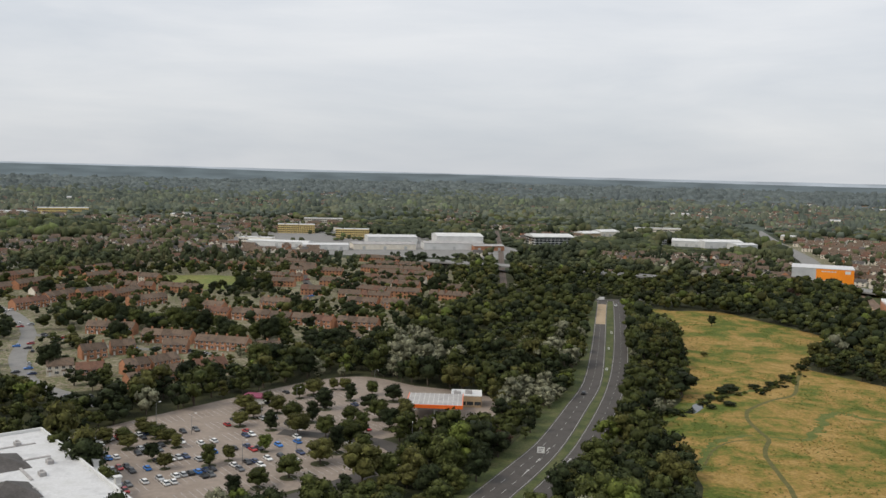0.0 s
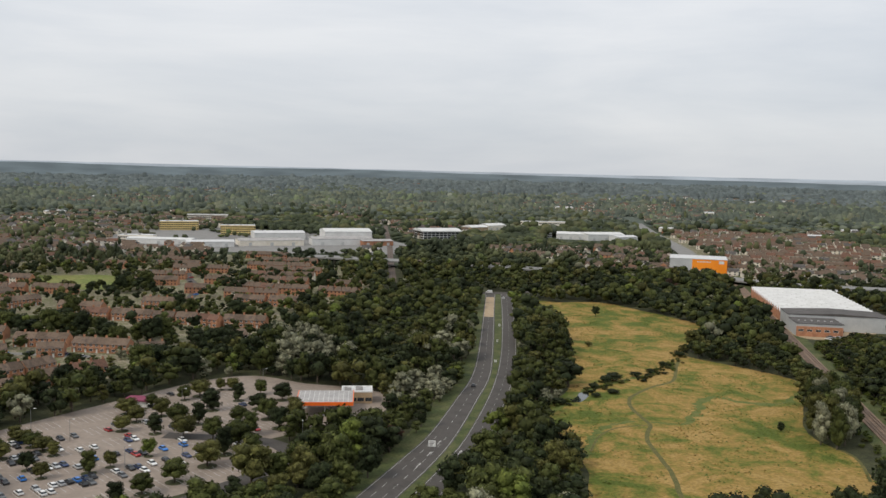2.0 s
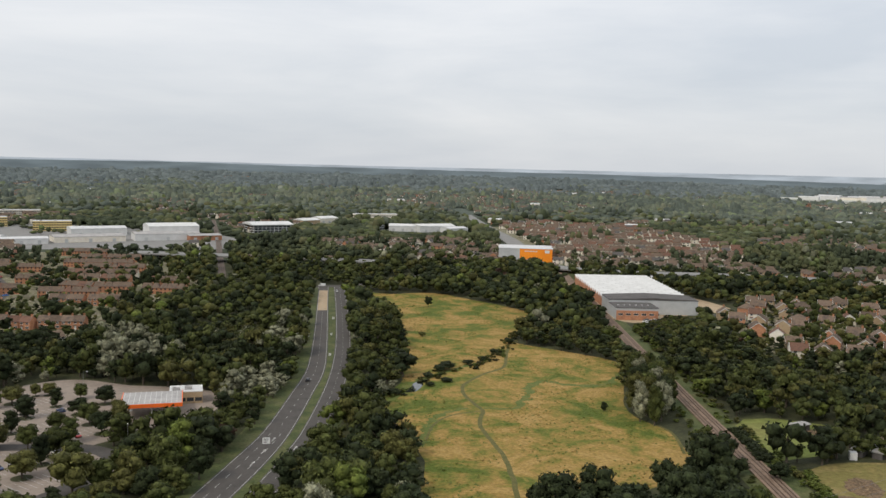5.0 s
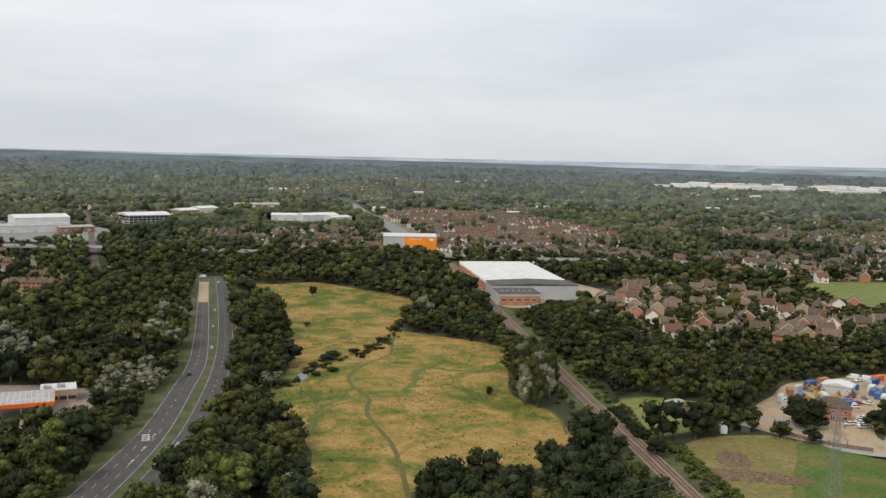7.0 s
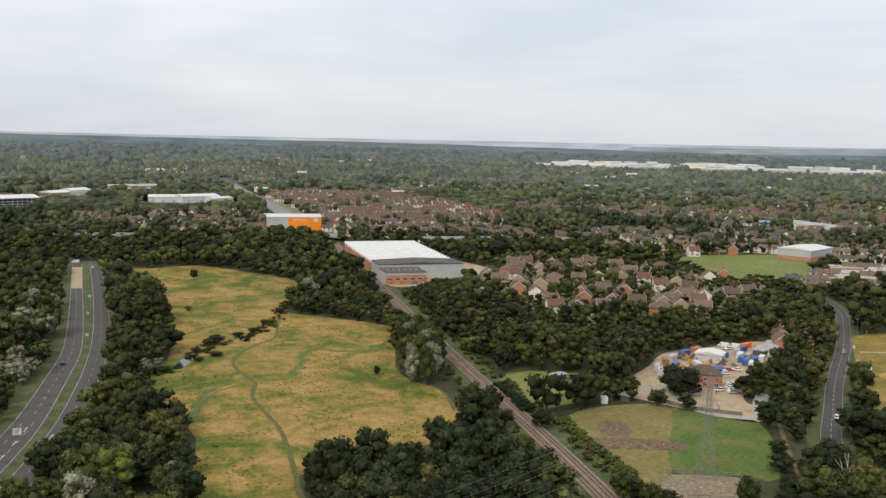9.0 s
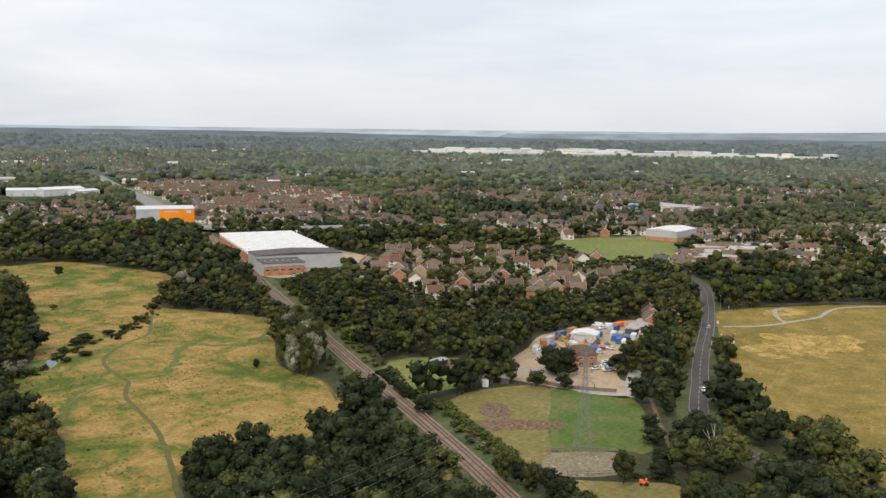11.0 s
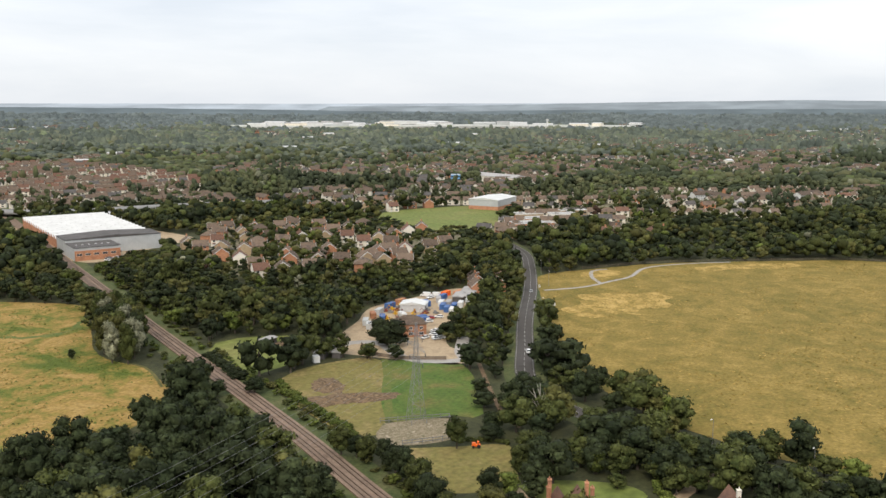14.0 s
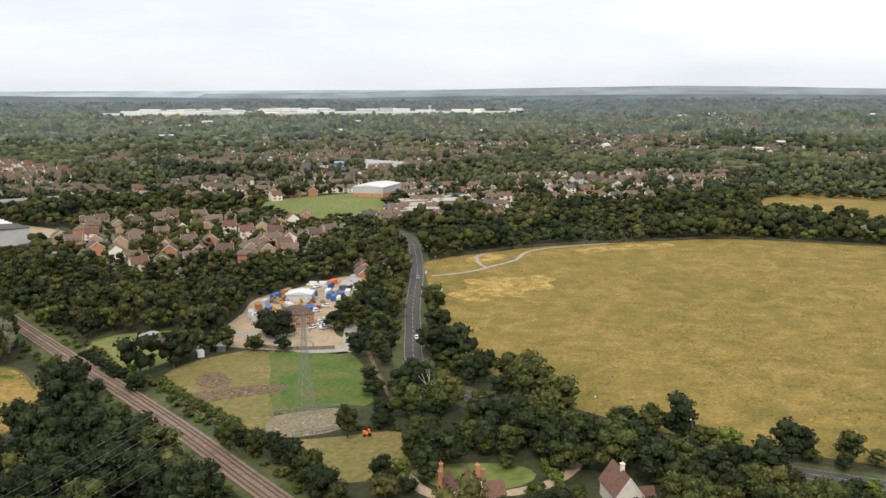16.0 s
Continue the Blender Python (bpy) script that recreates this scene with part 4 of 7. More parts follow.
LEAF_WORDS = ["dark oak-green leafy tree in the woodland edge", "deep green dense tree in the woodland", "olive green bushy tree in the woodland", "silvery grey-green willow in the woodland", "bright green leafy tree in the woodland", "dark copper-leaved tree in the woodland"]
NEAR_COUNT = 190
for x, y, z, d, h, turn, lk in TREES[:NEAR_COUNT]:
    tree(x, y, d, h, int(lk), label=LEAF_WORDS[int(lk)], group="woodland trees")
rest, rd = TREES[NEAR_COUNT:], gd[NEAR_COUNT:]
scatter("woodland", rest[rd < 310], LOD0, "dense dark green mixed woodland with lighter crowns")
scatter("woodland", rest[(rd >= 310) & (rd < 540)], LOD1, "dense mixed woodland beyond the meadow")
scatter("woodland", rest[rd >= 540], LOD2, "dark treetops of farther woods", False)

# far woods, broken by housing and works
CLEARED = [(155, 1285, 42), (235, 1430, 30), (270, 1480, 30), (350, 1310, 34), (400, 1290, 40), (428, 1270, 30), (375, 890, 40), (-230, 1130, 60), (-160, 1120, 60), (-90, 1120, 60), (-20, 1150, 60), (40, 1140, 50), (75, 1200, 30), (-250, 1230, 40), (-130, 1195, 50), (-205, 1320, 45), (-60, 1220, 50),
           (-235, 1640, 44), (-760, 1690, 50), (-800, 1650, 50), (380, 1600, 46), (902, 716, 16), (950, 660, 36)]
fx, fy = [], []
r = 900.0
while r < 3920:
    s = np.interp(r, [900, 1200, 2000, 3920], [10.5, 10.5, 12.5, 25])
    k = int(radians(121) * r / s)
    a = np.radians(-31) + np.radians(121) * (np.arange(k) + rng.uniform(-.45, .45, k)) / k
    rr = r + rng.uniform(-.5, .5, k) * s
    fx.append(rr * np.sin(a))
    fy.append(rr * np.cos(a))
    r += s
fx, fy = np.concatenate(fx), np.concatenate(fy)
fd = np.hypot(fx, fy)
built = soft_noise(fx, fy, 330, 3) + 0.5 * soft_noise(fx, fy, 120, 8)


def town_level(x, y):
    """Suburbs spread to the east, woods to the north-west and far away."""
    a, d = np.degrees(np.arctan2(x, y)), np.hypot(x, y)
    return np.interp(a, [-31, -14, 8, 22, 42, 90], [.04, .06, .13, 0, -.16, -.16]) + np.interp(d, [1500, 2600], [0, .14])


in_town = (built > town_level(fx, fy)) & (fd < 3000)
for poly in HOUSED:
    in_town |= inside(fx, fy, poly)
share = np.interp(fd, [900, 1600, 3000], [0.60, 0.62, 0.72])
share = np.where(inside(fx, fy, HOUSING_M), 0.11, np.where(inside(fx, fy, PARK_UNITS), 0.20, share))
keep = ~in_town | (rng.random(len(fx)) < share)
fa = np.degrees(np.arctan2(fx, fy))
keep &= ~((fa > 37.5) & (fa < 63.5) & (fd > 2770) & (fd < 3050))
for x, y, r in CLEARED:
    back = 1 - 75 / math.hypot(x, y)
    keep &= ~near_line(fx, fy, np.array([(x, y), (x * back, y * back)]), r)
for line, r in ((MOTORWAY, 20), (RAIL_W, 9), (BRIDGE[9:17], 14)):
    keep &= ~near_line(fx, fy, line, r)
wx, wy, wd, wt = fx[keep], fy[keep], fd[keep], in_town[keep]
ws = np.interp(wd, [900, 1200, 2000, 3920], [12.5, 13.5, 17, 34]) * rng.uniform(.65, 1.35, len(wx)) * np.where(wt, .68, 1)
wh = np.clip(rng.normal(13, 3.2, len(wx)), 7, 24) * np.where(wt, np.where(rng.random(len(wx)) < .2, 1, .7), 1)
# neighbouring trees are mostly of one kind
stand = soft_noise(wx, wy, 55, 21) + rng.normal(0, .12, len(wx))
far_kind = np.where(stand < -.10, 1, np.where(stand < .17, 0, np.where(stand < .29, 2, np.where(stand < .36, 4, np.where(stand < .37, 3, 0)))))
wh = wh * np.clip(1 + 0.6 * soft_noise(wx, wy, 90, 33), .6, 1.5)
FAR = np.stack([wx, wy, rise(wx, wy) - 1.0, ws, wh, rng.uniform(0, 6.28, len(wx)), far_kind], 1)
# the farther the belt, the hazier the painted palette; belt edges are ragged
belt = wd + rng.normal(0, 170, len(wx)) + 260 * soft_noise(wx, wy, 400, 41)
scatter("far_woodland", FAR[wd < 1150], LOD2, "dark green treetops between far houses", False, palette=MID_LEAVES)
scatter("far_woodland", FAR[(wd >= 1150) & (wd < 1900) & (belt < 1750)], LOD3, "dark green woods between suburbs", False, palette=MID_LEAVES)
scatter("far_woodland", FAR[(wd >= 1150) & (wd < 1900) & (belt >= 1750)], LOD3, "green woods beyond the suburbs, paled with painted haze", False, palette=HAZED_LEAVES)
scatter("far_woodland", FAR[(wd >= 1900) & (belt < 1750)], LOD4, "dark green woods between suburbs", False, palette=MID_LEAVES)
scatter("far_woodland", FAR[(wd >= 1900) & (belt >= 1750) & (belt < 2850)], LOD4, "green woods beyond the suburbs, paled with painted haze", False, palette=HAZED_LEAVES)
scatter("far_woodland", FAR[(wd >= 1900) & (belt >= 2850)], LOD4, "woods towards the horizon, tinted blue with painted haze", False, palette=HAZE_BLUE_LEAVES)


# ---- houses ----
def window_mesh(bm, w, h):
    """A casement in the plane y = 0 that looks to -y: a proud frame with two dark panes."""
    f = 0.09
    xs, zs = (-w / 2, -w / 2 + f, -f / 2, f / 2, w / 2 - f, w / 2), (0, f, h - f, h)
    g = [[bm.verts.new((x, -0.06, z)) for x in xs] for z in zs]
    for j in range(3):
        for i in range(5):
            bm.faces.new((g[j][i], g[j][i + 1], g[j + 1][i + 1], g[j + 1][i])).material_index = 1 if j == 1 and i in (1, 3) else 0
    back = [bm.verts.new((x, 0.03, z)) for x, z in ((xs[0], 0), (xs[5], 0), (xs[5], h), (xs[0], h))]
    front = [g[0][0], g[0][5], g[3][5], g[3][0]]
    for i in range(4):
        k = (i + 1) % 4
        bm.faces.new((front[i], back[i], back[k], front[k]))


def hung_window(parent, w, h, x, y, z, face=0):
    bm = bmesh.new()
    window_mesh(bm, w, h)
    ob = part("window", bm, [M["frame"], M["glass"]], parent)
    ob.matrix_local = pose(x, y, z, 0, 0, face)
    return ob


def house(label, w=6.0, d=8.0, eaves=5.0, ridge=7.9, wall="brick", roof="tile", chimney=True, hip=False, bays=2, group="", porch=True, boards=True):
    """A two-storey house: ridge along x, front at -y."""
    h = thing("house", label, "house", group)
    bm = bmesh.new()
    extrude_x(bm, [(-d / 2, -0.2), (d / 2, -0.2), (d / 2, eaves), (0, eaves if hip else ridge - 0.12), (-d / 2, eaves)], -w / 2, w / 2)
    bmesh.ops.recalc_face_normals(bm, faces=bm.faces)
    part("wall", bm, M[wall], h)
    bm = bmesh.new()
    o, t = 0.4, 0.16
    slope = (ridge - eaves) / (d / 2)
    if hip:
        z0, rx = eaves - 0.05, max(0.3, w / 2 - d / 2 * 0.9)
        base = [(-w / 2 - o, -d / 2 - o), (w / 2 + o, -d / 2 - o), (w / 2 + o, d / 2 + o), (-w / 2 - o, d / 2 + o)]
        lo = [bm.verts.new((x, y, z0 - t)) for x, y in base]
        mid = [bm.verts.new((x, y, z0)) for x, y in base]
        r0, r1 = bm.verts.new((-rx, 0, ridge)), bm.verts.new((rx, 0, ridge))
        bm.faces.new(lo[::-1])
        for i in range(4):
            bm.faces.new((lo[i], lo[(i + 1) % 4], mid[(i + 1) % 4], mid[i]))
        bm.faces.new((mid[0], mid[1], r1, r0))
        bm.faces.new((mid[1], mid[2], r1))
        bm.faces.new((mid[2], mid[3], r0, r1))
        bm.faces.new((mid[3], mid[0], r0))
    else:
        e = eaves - o * slope
        extrude_x(bm, [(-d / 2 - o, e - t), (0, ridge - t), (d / 2 + o, e - t), (d / 2 + o, e), (0, ridge), (-d / 2 - o, e)], -w / 2 - 0.12, w / 2 + 0.12)
    bmesh.ops.recalc_face_normals(bm, faces=bm.faces)
    part("roof", bm, M[roof], h)
    if boards and not hip:
        for s in (-1, 1):
            bm = bmesh.new()
            x = s * (w / 2 + 0.15)
            for sy in (-1, 1):
                v = [bm.verts.new(c) for c in ((x, 0, ridge - 0.3), (x, 0, ridge + 0.02), (x, sy * (d / 2 + o), eaves - o * slope + 0.02), (x, sy * (d / 2 + o), eaves - o * slope - 0.26))]
                v2 = [bm.verts.new((c.co.x + 0.05 * s, c.co.y, c.co.z)) for c in v]
                bm.faces.new(v2)
                for i in range(4):
                    bm.faces.new((v[i], v[(i + 1) % 4], v2[(i + 1) % 4], v2[i]))
            bmesh.ops.recalc_face_normals(bm, faces=bm.faces)
            part("bargeboard", bm, M["frame"], h, "pale painted bargeboard")
    if chimney:
        bm = bmesh.new()
        box(bm, w / 2 - 1.3, w / 2 - 0.4, -0.35, 0.35, ridge - 0.8, ridge + 0.9)
        box(bm, w / 2 - 1.38, w / 2 - 0.32, -0.43, 0.43, ridge + 0.9, ridge + 1.02)
        stack = part("chimney", bm, M["brick"], h, "brick stack with clay pots")
        for dx in (-1.1, -0.65):
            bm = bmesh.new()
            rod(bm, (w / 2 + dx, 0, ridge + 1.02), (w / 2 + dx, 0, ridge + 1.4), 0.13, 0.11)
            part("chimney_pot", bm, M["redtile"], stack)
    for k in range(bays):
        x = (k + 0.5) * w / bays - w / 2
        hung_window(h, 1.5, 1.25, x, -d / 2, 3.3)
        if k or not porch:
            hung_window(h, 1.9, 1.4, x, -d / 2, 0.8)
    if porch:
        x = 0.5 * w / bays - w / 2
        bm = bmesh.new()
        box(bm, x - 0.48, x + 0.48, -d / 2 - 0.05, -d / 2 + 0.04, 0, 2.05)
        part("door", bm, M["frame"], h, "pale front door")
        bm = bmesh.new()
        extrude_x(bm, [(-d / 2 - 1.1, 2.25), (-d / 2 - 0.02, 2.55), (-d / 2 - 0.02, 2.75), (-d / 2 - 1.1, 2.4)], x - 1.0, x + 1.0)
        bmesh.ops.recalc_face_normals(bm, faces=bm.faces)
        part("porch_roof", bm, M[roof], h)
    return h


def facing(x, y, a):
    return pose(x, y, 0, 0, 0, a)


TERRACE = [house("red brick terraced house with brown tiled roof", 6.0, 8.0, 5.0, 7.7, group="estate terraces", boards=False),
           house("red brick terraced house with red clay tiles", 6.0, 8.0, 5.0, 7.7, roof="redtile", group="estate terraces", boards=False),
           house("brick and pale render terraced house, brown roof", 6.0, 8.0, 5.0, 7.7, wall="render", chimney=False, group="estate terraces", boards=False)]
DETACHED = [house("brick house with a white-edged gable and brown tiles", 8.0, 7.2, 5.0, 7.9, wall="buff", group="close houses"),
            house("red brick gabled house with brown tiled roof", 8.6, 7.2, 5.0, 8.0, group="close houses"),
            house("hipped brown-roofed brick house in the close", 9.5, 8.5, 5.0, 7.8, hip=True, chimney=False, group="close houses"),
            house("cream rendered house with a red tiled roof", 8.0, 7.2, 5.0, 8.0, wall="render", roof="redtile", group="close houses")]
fresh = {id(h): True for h in (*TERRACE, *DETACHED)}


def place(template, m):
    if fresh.pop(id(template), None):
        template.matrix_world = m
        return template
    return copy_thing(template, m)


house_spots, back_rows = [], []
for rows in (ROWS_W, ROWS_X, ROWS_Y):
    for x0, y0, x1, y1 in rows:
        length = math.hypot(x1 - x0, y1 - y0)
        k = max(1, round(length / 6.0))
        ux, uy = (x1 - x0) / length, (y1 - y0) / length
        a = math.degrees(math.atan2(uy, ux))
        style = int(rng.choice(3, p=(.66, .16, .18)))
        for i in range(k):
            s = (i + 0.5) * length / k
            x, y = x0 + ux * s - uy * 4, y0 + uy * s + ux * 4
            house_spots.append((x, y))
            if y > 655:
                back_rows.append((x, y, 0.0, length / k + .05, 8.0, 7.8, radians(a)))
                continue
            m = facing(x, y, a) @ Matrix.Diagonal((length / k / 6.0 if length / k > 5.2 else 1, 1, 1, 1))
            place(TERRACE[style], m)

for i, (x, y) in enumerate(CLOSE + CLOSE_B):
    a = -38 + (0, 90, 10, 80, -8, 100)[i % 6]
    house_spots.append((x, y))
    place(DETACHED[(0, 1, 0, 2, 1, 0, 3)[i % 7]], facing(x, y, a) @ Matrix.Diagonal((1.1, 1.1, 1.05, 1)))

# far houses, joined: walls, two roof slopes, windows
def far_house(hip):
    v = [(-.5, -.5, 0), (.5, -.5, 0), (.5, .5, 0), (-.5, .5, 0), (-.5, -.5, .62), (.5, -.5, .62), (.5, .5, .62), (-.5, .5, .62), (-.5, 0, .97), (.5, 0, .97)]
    f = [(0, 1, 5, 0), (0, 5, 4, 0), (1, 2, 6, 0), (1, 6, 5, 0), (2, 3, 7, 0), (2, 7, 6, 0), (3, 0, 4, 0), (3, 4, 7, 0), (4, 7, 8, 0), (6, 5, 9, 0)]
    k = len(v)
    r = 0.22 if hip else 0.53
    v += [(-.54, -.56, .59), (.54, -.56, .59), (.54, .56, .59), (-.54, .56, .59), (-r, 0, 1.0), (r, 0, 1.0)]
    f += [(k, k + 1, k + 5, 1), (k, k + 5, k + 4, 1), (k + 2, k + 3, k + 4, 1), (k + 2, k + 4, k + 5, 1)]
    if hip:
        f += [(k + 1, k + 2, k + 5, 1), (k + 3, k, k + 4, 1)]
    for y in (-.51, .51):
        for x in (-.26, .22):
            for z in (.1, .4):
                k = len(v)
                v += [(x - .09, y, z), (x + .09, y, z), (x + .09, y, z + .15), (x - .09, y, z + .15)]
                f += [(k, k + 1, k + 2, 2), (k, k + 2, k + 3, 2)]
    return np.array(v, float), np.array(f)


FAR_HOUSE = [far_house(False), far_house(True)]
WALLS, ROOFS = ["brick", "brick", "render", "buff"], ["tile", "tile", "redtile", "dark"]


def joined_houses(name, spots, label, walls=(.08, .05, .68, .19), roofs=(.54, .26, .05, .15)):
    """spots: rows of x, y, z, width, depth, height, turn."""
    vs, fs, ms, n = [], [], [], 0
    wall, roof = rng.choice(4, len(spots), p=walls), 4 + rng.choice(4, len(spots), p=roofs)
    hip = (rng.random(len(spots)) < .3).astype(int)
    for h in (0, 1):
        sel = hip == h
        sub, tv, tf = spots[sel], *FAR_HOUSE[h]
        if not len(sub):
            continue
        c, s = np.cos(sub[:, 6])[:, None], np.sin(sub[:, 6])[:, None]
        x, y = tv[None, :, 0] * sub[:, 3:4], tv[None, :, 1] * sub[:, 4:5]
        w = np.stack([sub[:, 0:1] + x * c - y * s, sub[:, 1:2] + x * s + y * c, sub[:, 2:3] + tv[None, :, 2] * sub[:, 5:6]], 2)
        vs.append(w.reshape(-1, 3))
        fs.append((tf[None, :, :3] + n + (np.arange(len(sub)) * len(tv))[:, None, None]).reshape(-1, 3))
        ms.append(np.where(tf[None, :, 3] == 0, wall[sel][:, None], np.where(tf[None, :, 3] == 1, roof[sel][:, None], 8)).ravel())
        n += len(tv) * len(sub)
    me = raw_mesh(name, np.vstack(vs), np.vstack(fs), [*(M[k] for k in WALLS), *(M[k] for k in ROOFS), M["glass"]], np.concatenate(ms))
    return tagged(new(name, me), label, "houses", kind="stuff")


def street_spots(poly, step_x, step_y, angle, fill):
    """House plots along parallel streets inside an outline."""
    p = np.array(poly, float)
    c = p.mean(0)
    r = np.abs(p - c).max() * 1.5
    u, v = np.meshgrid(np.arange(-r, r, step_x), np.arange(-r, r, step_y))
    u, v = u.ravel() + rng.uniform(-1, 1, u.size), v.ravel() + rng.uniform(-2, 2, v.size)
    bend = 0.25 * np.sin(u / 90) + 0.2 * np.sin(v / 70)
    a = radians(angle) + bend
    x, y = c[0] + u * math.cos(radians(angle)) - v * math.sin(radians(angle)) + 12 * np.sin(v / 50), c[1] + u * math.sin(radians(angle)) + v * math.cos(radians(angle)) + 12 * np.sin(u / 60)
    ok = inside(x, y, poly) & (rng.random(len(x)) < fill)
    for line, rr in KEEP_OFF:
        ok &= ~near_line(x, y, line, rr + 4)
    return np.stack([x[ok], y[ok], rise(x[ok], y[ok]), rng.uniform(8, 13, ok.sum()), rng.uniform(6.5, 8, ok.sum()), rng.uniform(7.5, 8.8, ok.sum()), a[ok]], 1)


joined_houses("estate_houses", np.array(back_rows), "rear rows of brick terraces in the estate", (.5, .4, .06, .04), (.5, .36, .1, .04))
joined_houses("estate_houses", street_spots(HOUSING_M, 11.5, 50, -24, 0.92), "dense brick and white-gabled houses beyond the motorway", (.08, .06, .76, .10), (.36, .32, .26, .06))
joined_houses("estate_houses", street_spots(HOUSING_F, 13.5, 46, -50, 0.80), "brown-roofed brick houses among garden trees")
tx, ty = [], []
for r in 900 * 1.014 ** np.arange(0, 100):
    s = max(13.0, r * 0.0105)
    k = int(radians(121) * r / s)
    a = np.radians(-31) + np.radians(121) * (np.arange(k) + rng.uniform(-.4, .4, k)) / k
    tx.append(r * np.sin(a) + rng.uniform(-3, 3, k))
    ty.append(r * np.cos(a) + rng.uniform(-3, 3, k))
tx, ty = np.concatenate(tx), np.concatenate(ty)
tb = soft_noise(tx, ty, 330, 3) + 0.5 * soft_noise(tx, ty, 120, 8)
ok = (tb > town_level(tx, ty) + 0.02) & (rng.random(len(tx)) < np.interp(np.hypot(tx, ty), [900, 2000, 3500], [0.46, 0.40, 0.28]))
for poly in (HOUSING_M, HOUSING_W, PARK_UNITS, HOUSING_F):
    ok &= ~inside(tx, ty, poly)
for line, r in ((MOTORWAY, 24), (RAIL_W, 14)):
    ok &= ~near_line(tx, ty, line, r)
tx, ty = tx[ok], ty[ok]
k = len(tx)
td = np.hypot(tx, ty)
TOWN = np.stack([tx, ty, rise(tx, ty), rng.uniform(9, 17, k) * np.clip(td / 1500, 1, 1.5), rng.uniform(7, 9, k), rng.uniform(7, 9, k), np.where(rng.random(k) < .6, np.arctan2(tx, ty) * -1 + rng.normal(0, .3, k), rng.uniform(0, 3.14, k))], 1)
joined_houses("distant_houses", TOWN, "scattered far red and white houses between treetops")
patch("park_ground", [(-300, 1085), (60, 1040), (95, 1200), (20, 1300), (-100, 1420), (-280, 1400)], 0.02, M["deck"], 12, 2, label="grey yards and car parks of the business park", category="yard")
patch("estate_ground", HOUSING_W, 0.02, M["estate"], 12, 2, label="gardens, drives and grass between the terraces", category="estate")
patch("estate_ground", HOUSING_E, 0.02, M["estate"], 12, 2, label="gardens and drives of the close", category="estate")
patch("estate_ground", HOUSING_F, 0.02, M["estate"], 12, 2, label="gardens and streets of the suburb", category="estate")
patch("estate_ground", HOUSING_M, 0.02, M["estate"], 12, 2, label="streets and gardens beyond the motorway", category="estate")


# ---- large buildings ----
def frame_at(x, y, a, z=0.0):
    """Local x runs along the heading a (degrees from +x), local y to its left."""
    return pose(x, y, z, 0, 0, a)


def slab_building(name, label, x, y, a, w, d, h, wall, roof, category="building", parapet=0.5, bands=0, units=0, doors=0, pitch=0.0):
    """A flat-roofed or low-pitched block, with parapet, roof units, window bands and shutter doors."""
    t = thing(name, label, category, m=frame_at(x, y, a))
    bm = bmesh.new()
    box(bm, 0, w, 0, d, -0.3, h)
    part("wall", bm, M[wall], t)
    bm = bmesh.new()
    if pitch:
        extrude_x(bm, [(-0.4, h + 0.02), (d + 0.4, h + 0.02), (d + 0.4, h + 0.3), (d / 2, h + 0.3 + pitch), (-0.4, h + 0.3)], -0.4, w + 0.4)
        bmesh.ops.recalc_face_normals(bm, faces=bm.faces)
        part("roof", bm, M[roof], t)
    else:
        box(bm, 0.3, w - 0.3, 0.3, d - 0.3, h + 0.003, h + 0.12)
        part("roof", bm, M[roof], t)
        bm = bmesh.new()
        for b in ((-.05, w + .05, -.05, .3), (-.05, w + .05, d - .3, d + .05), (-.05, .3, .3, d - .3), (w - .3, w + .05, .3, d - .3)):
            box(bm, *b, h + 0.002, h + parapet)
        part("parapet", bm, M["white"] if wall != "buff" else M["frame"], t)
    for k in range(units):
        ux, uy = w * (0.2 + 0.6 * ((k * 0.618) % 1)), d * (0.25 + 0.5 * ((k * 0.382) % 1))
        bm = bmesh.new()
        box(bm, ux - 1.5, ux + 1.5, uy - 1, uy + 1, h + 0.1, h + 1.5)
        box(bm, ux - 1.2, ux - 0.2, uy - .5, uy + .5, h + 1.5, h + 1.8)
        part("roof_unit", bm, M["greyroof"], t, "grey roof plant unit")
    for k in range(bands):
        z = 1.0 + k * (h - 0.6) / bands
        bm = bmesh.new()
        n = max(2, int(w / 3.2))
        for i in range(n):
            cx = (i + .5) * w / n
            box(bm, cx - w / n * .42, cx + w / n * .42, -0.03, 0.04, z, z + 1.5)
        part("window_band", bm, M["glass"], t, "strip of dark windows")
        bm = bmesh.new()
        m = max(2, int(d / 3.6))
        for i in range(m):
            cy = (i + .5) * d / m
            box(bm, -0.03, 0.04, cy - d / m * .4, cy + d / m * .4, z, z + 1.5)
        part("window_band", bm, M["glass"], t, "strip of dark windows")
    for k in range(doors):
        bm = bmesh.new()
        cx = (k + .5) * w / doors
        for j in range(8):
            box(bm, cx - 1.8, cx + 1.8, -0.08, 0.02, j * .5, j * .5 + .46)
        part("shutter_door", bm, M["grey"], t, "grey roller shutter door")
    return t


# factory with a white saw-tooth roof
works = thing("factory", "brick factory with a white saw-tooth roof", "factory", m=frame_at(345, 706, -106.5))
WL, WD, TEETH = 128.0, 62.0, 15
bm = bmesh.new()
box(bm, 0, WL, 0, WD, -0.3, 5.6)
part("wall", bm, M["brick"], works)
tooth = WL / TEETH


def slope_z(u):
    """Height of the long slope, u metres from the tooth's start."""
    return 9.0 - 3.0 * (u - 1.6) / (tooth - 1.62)


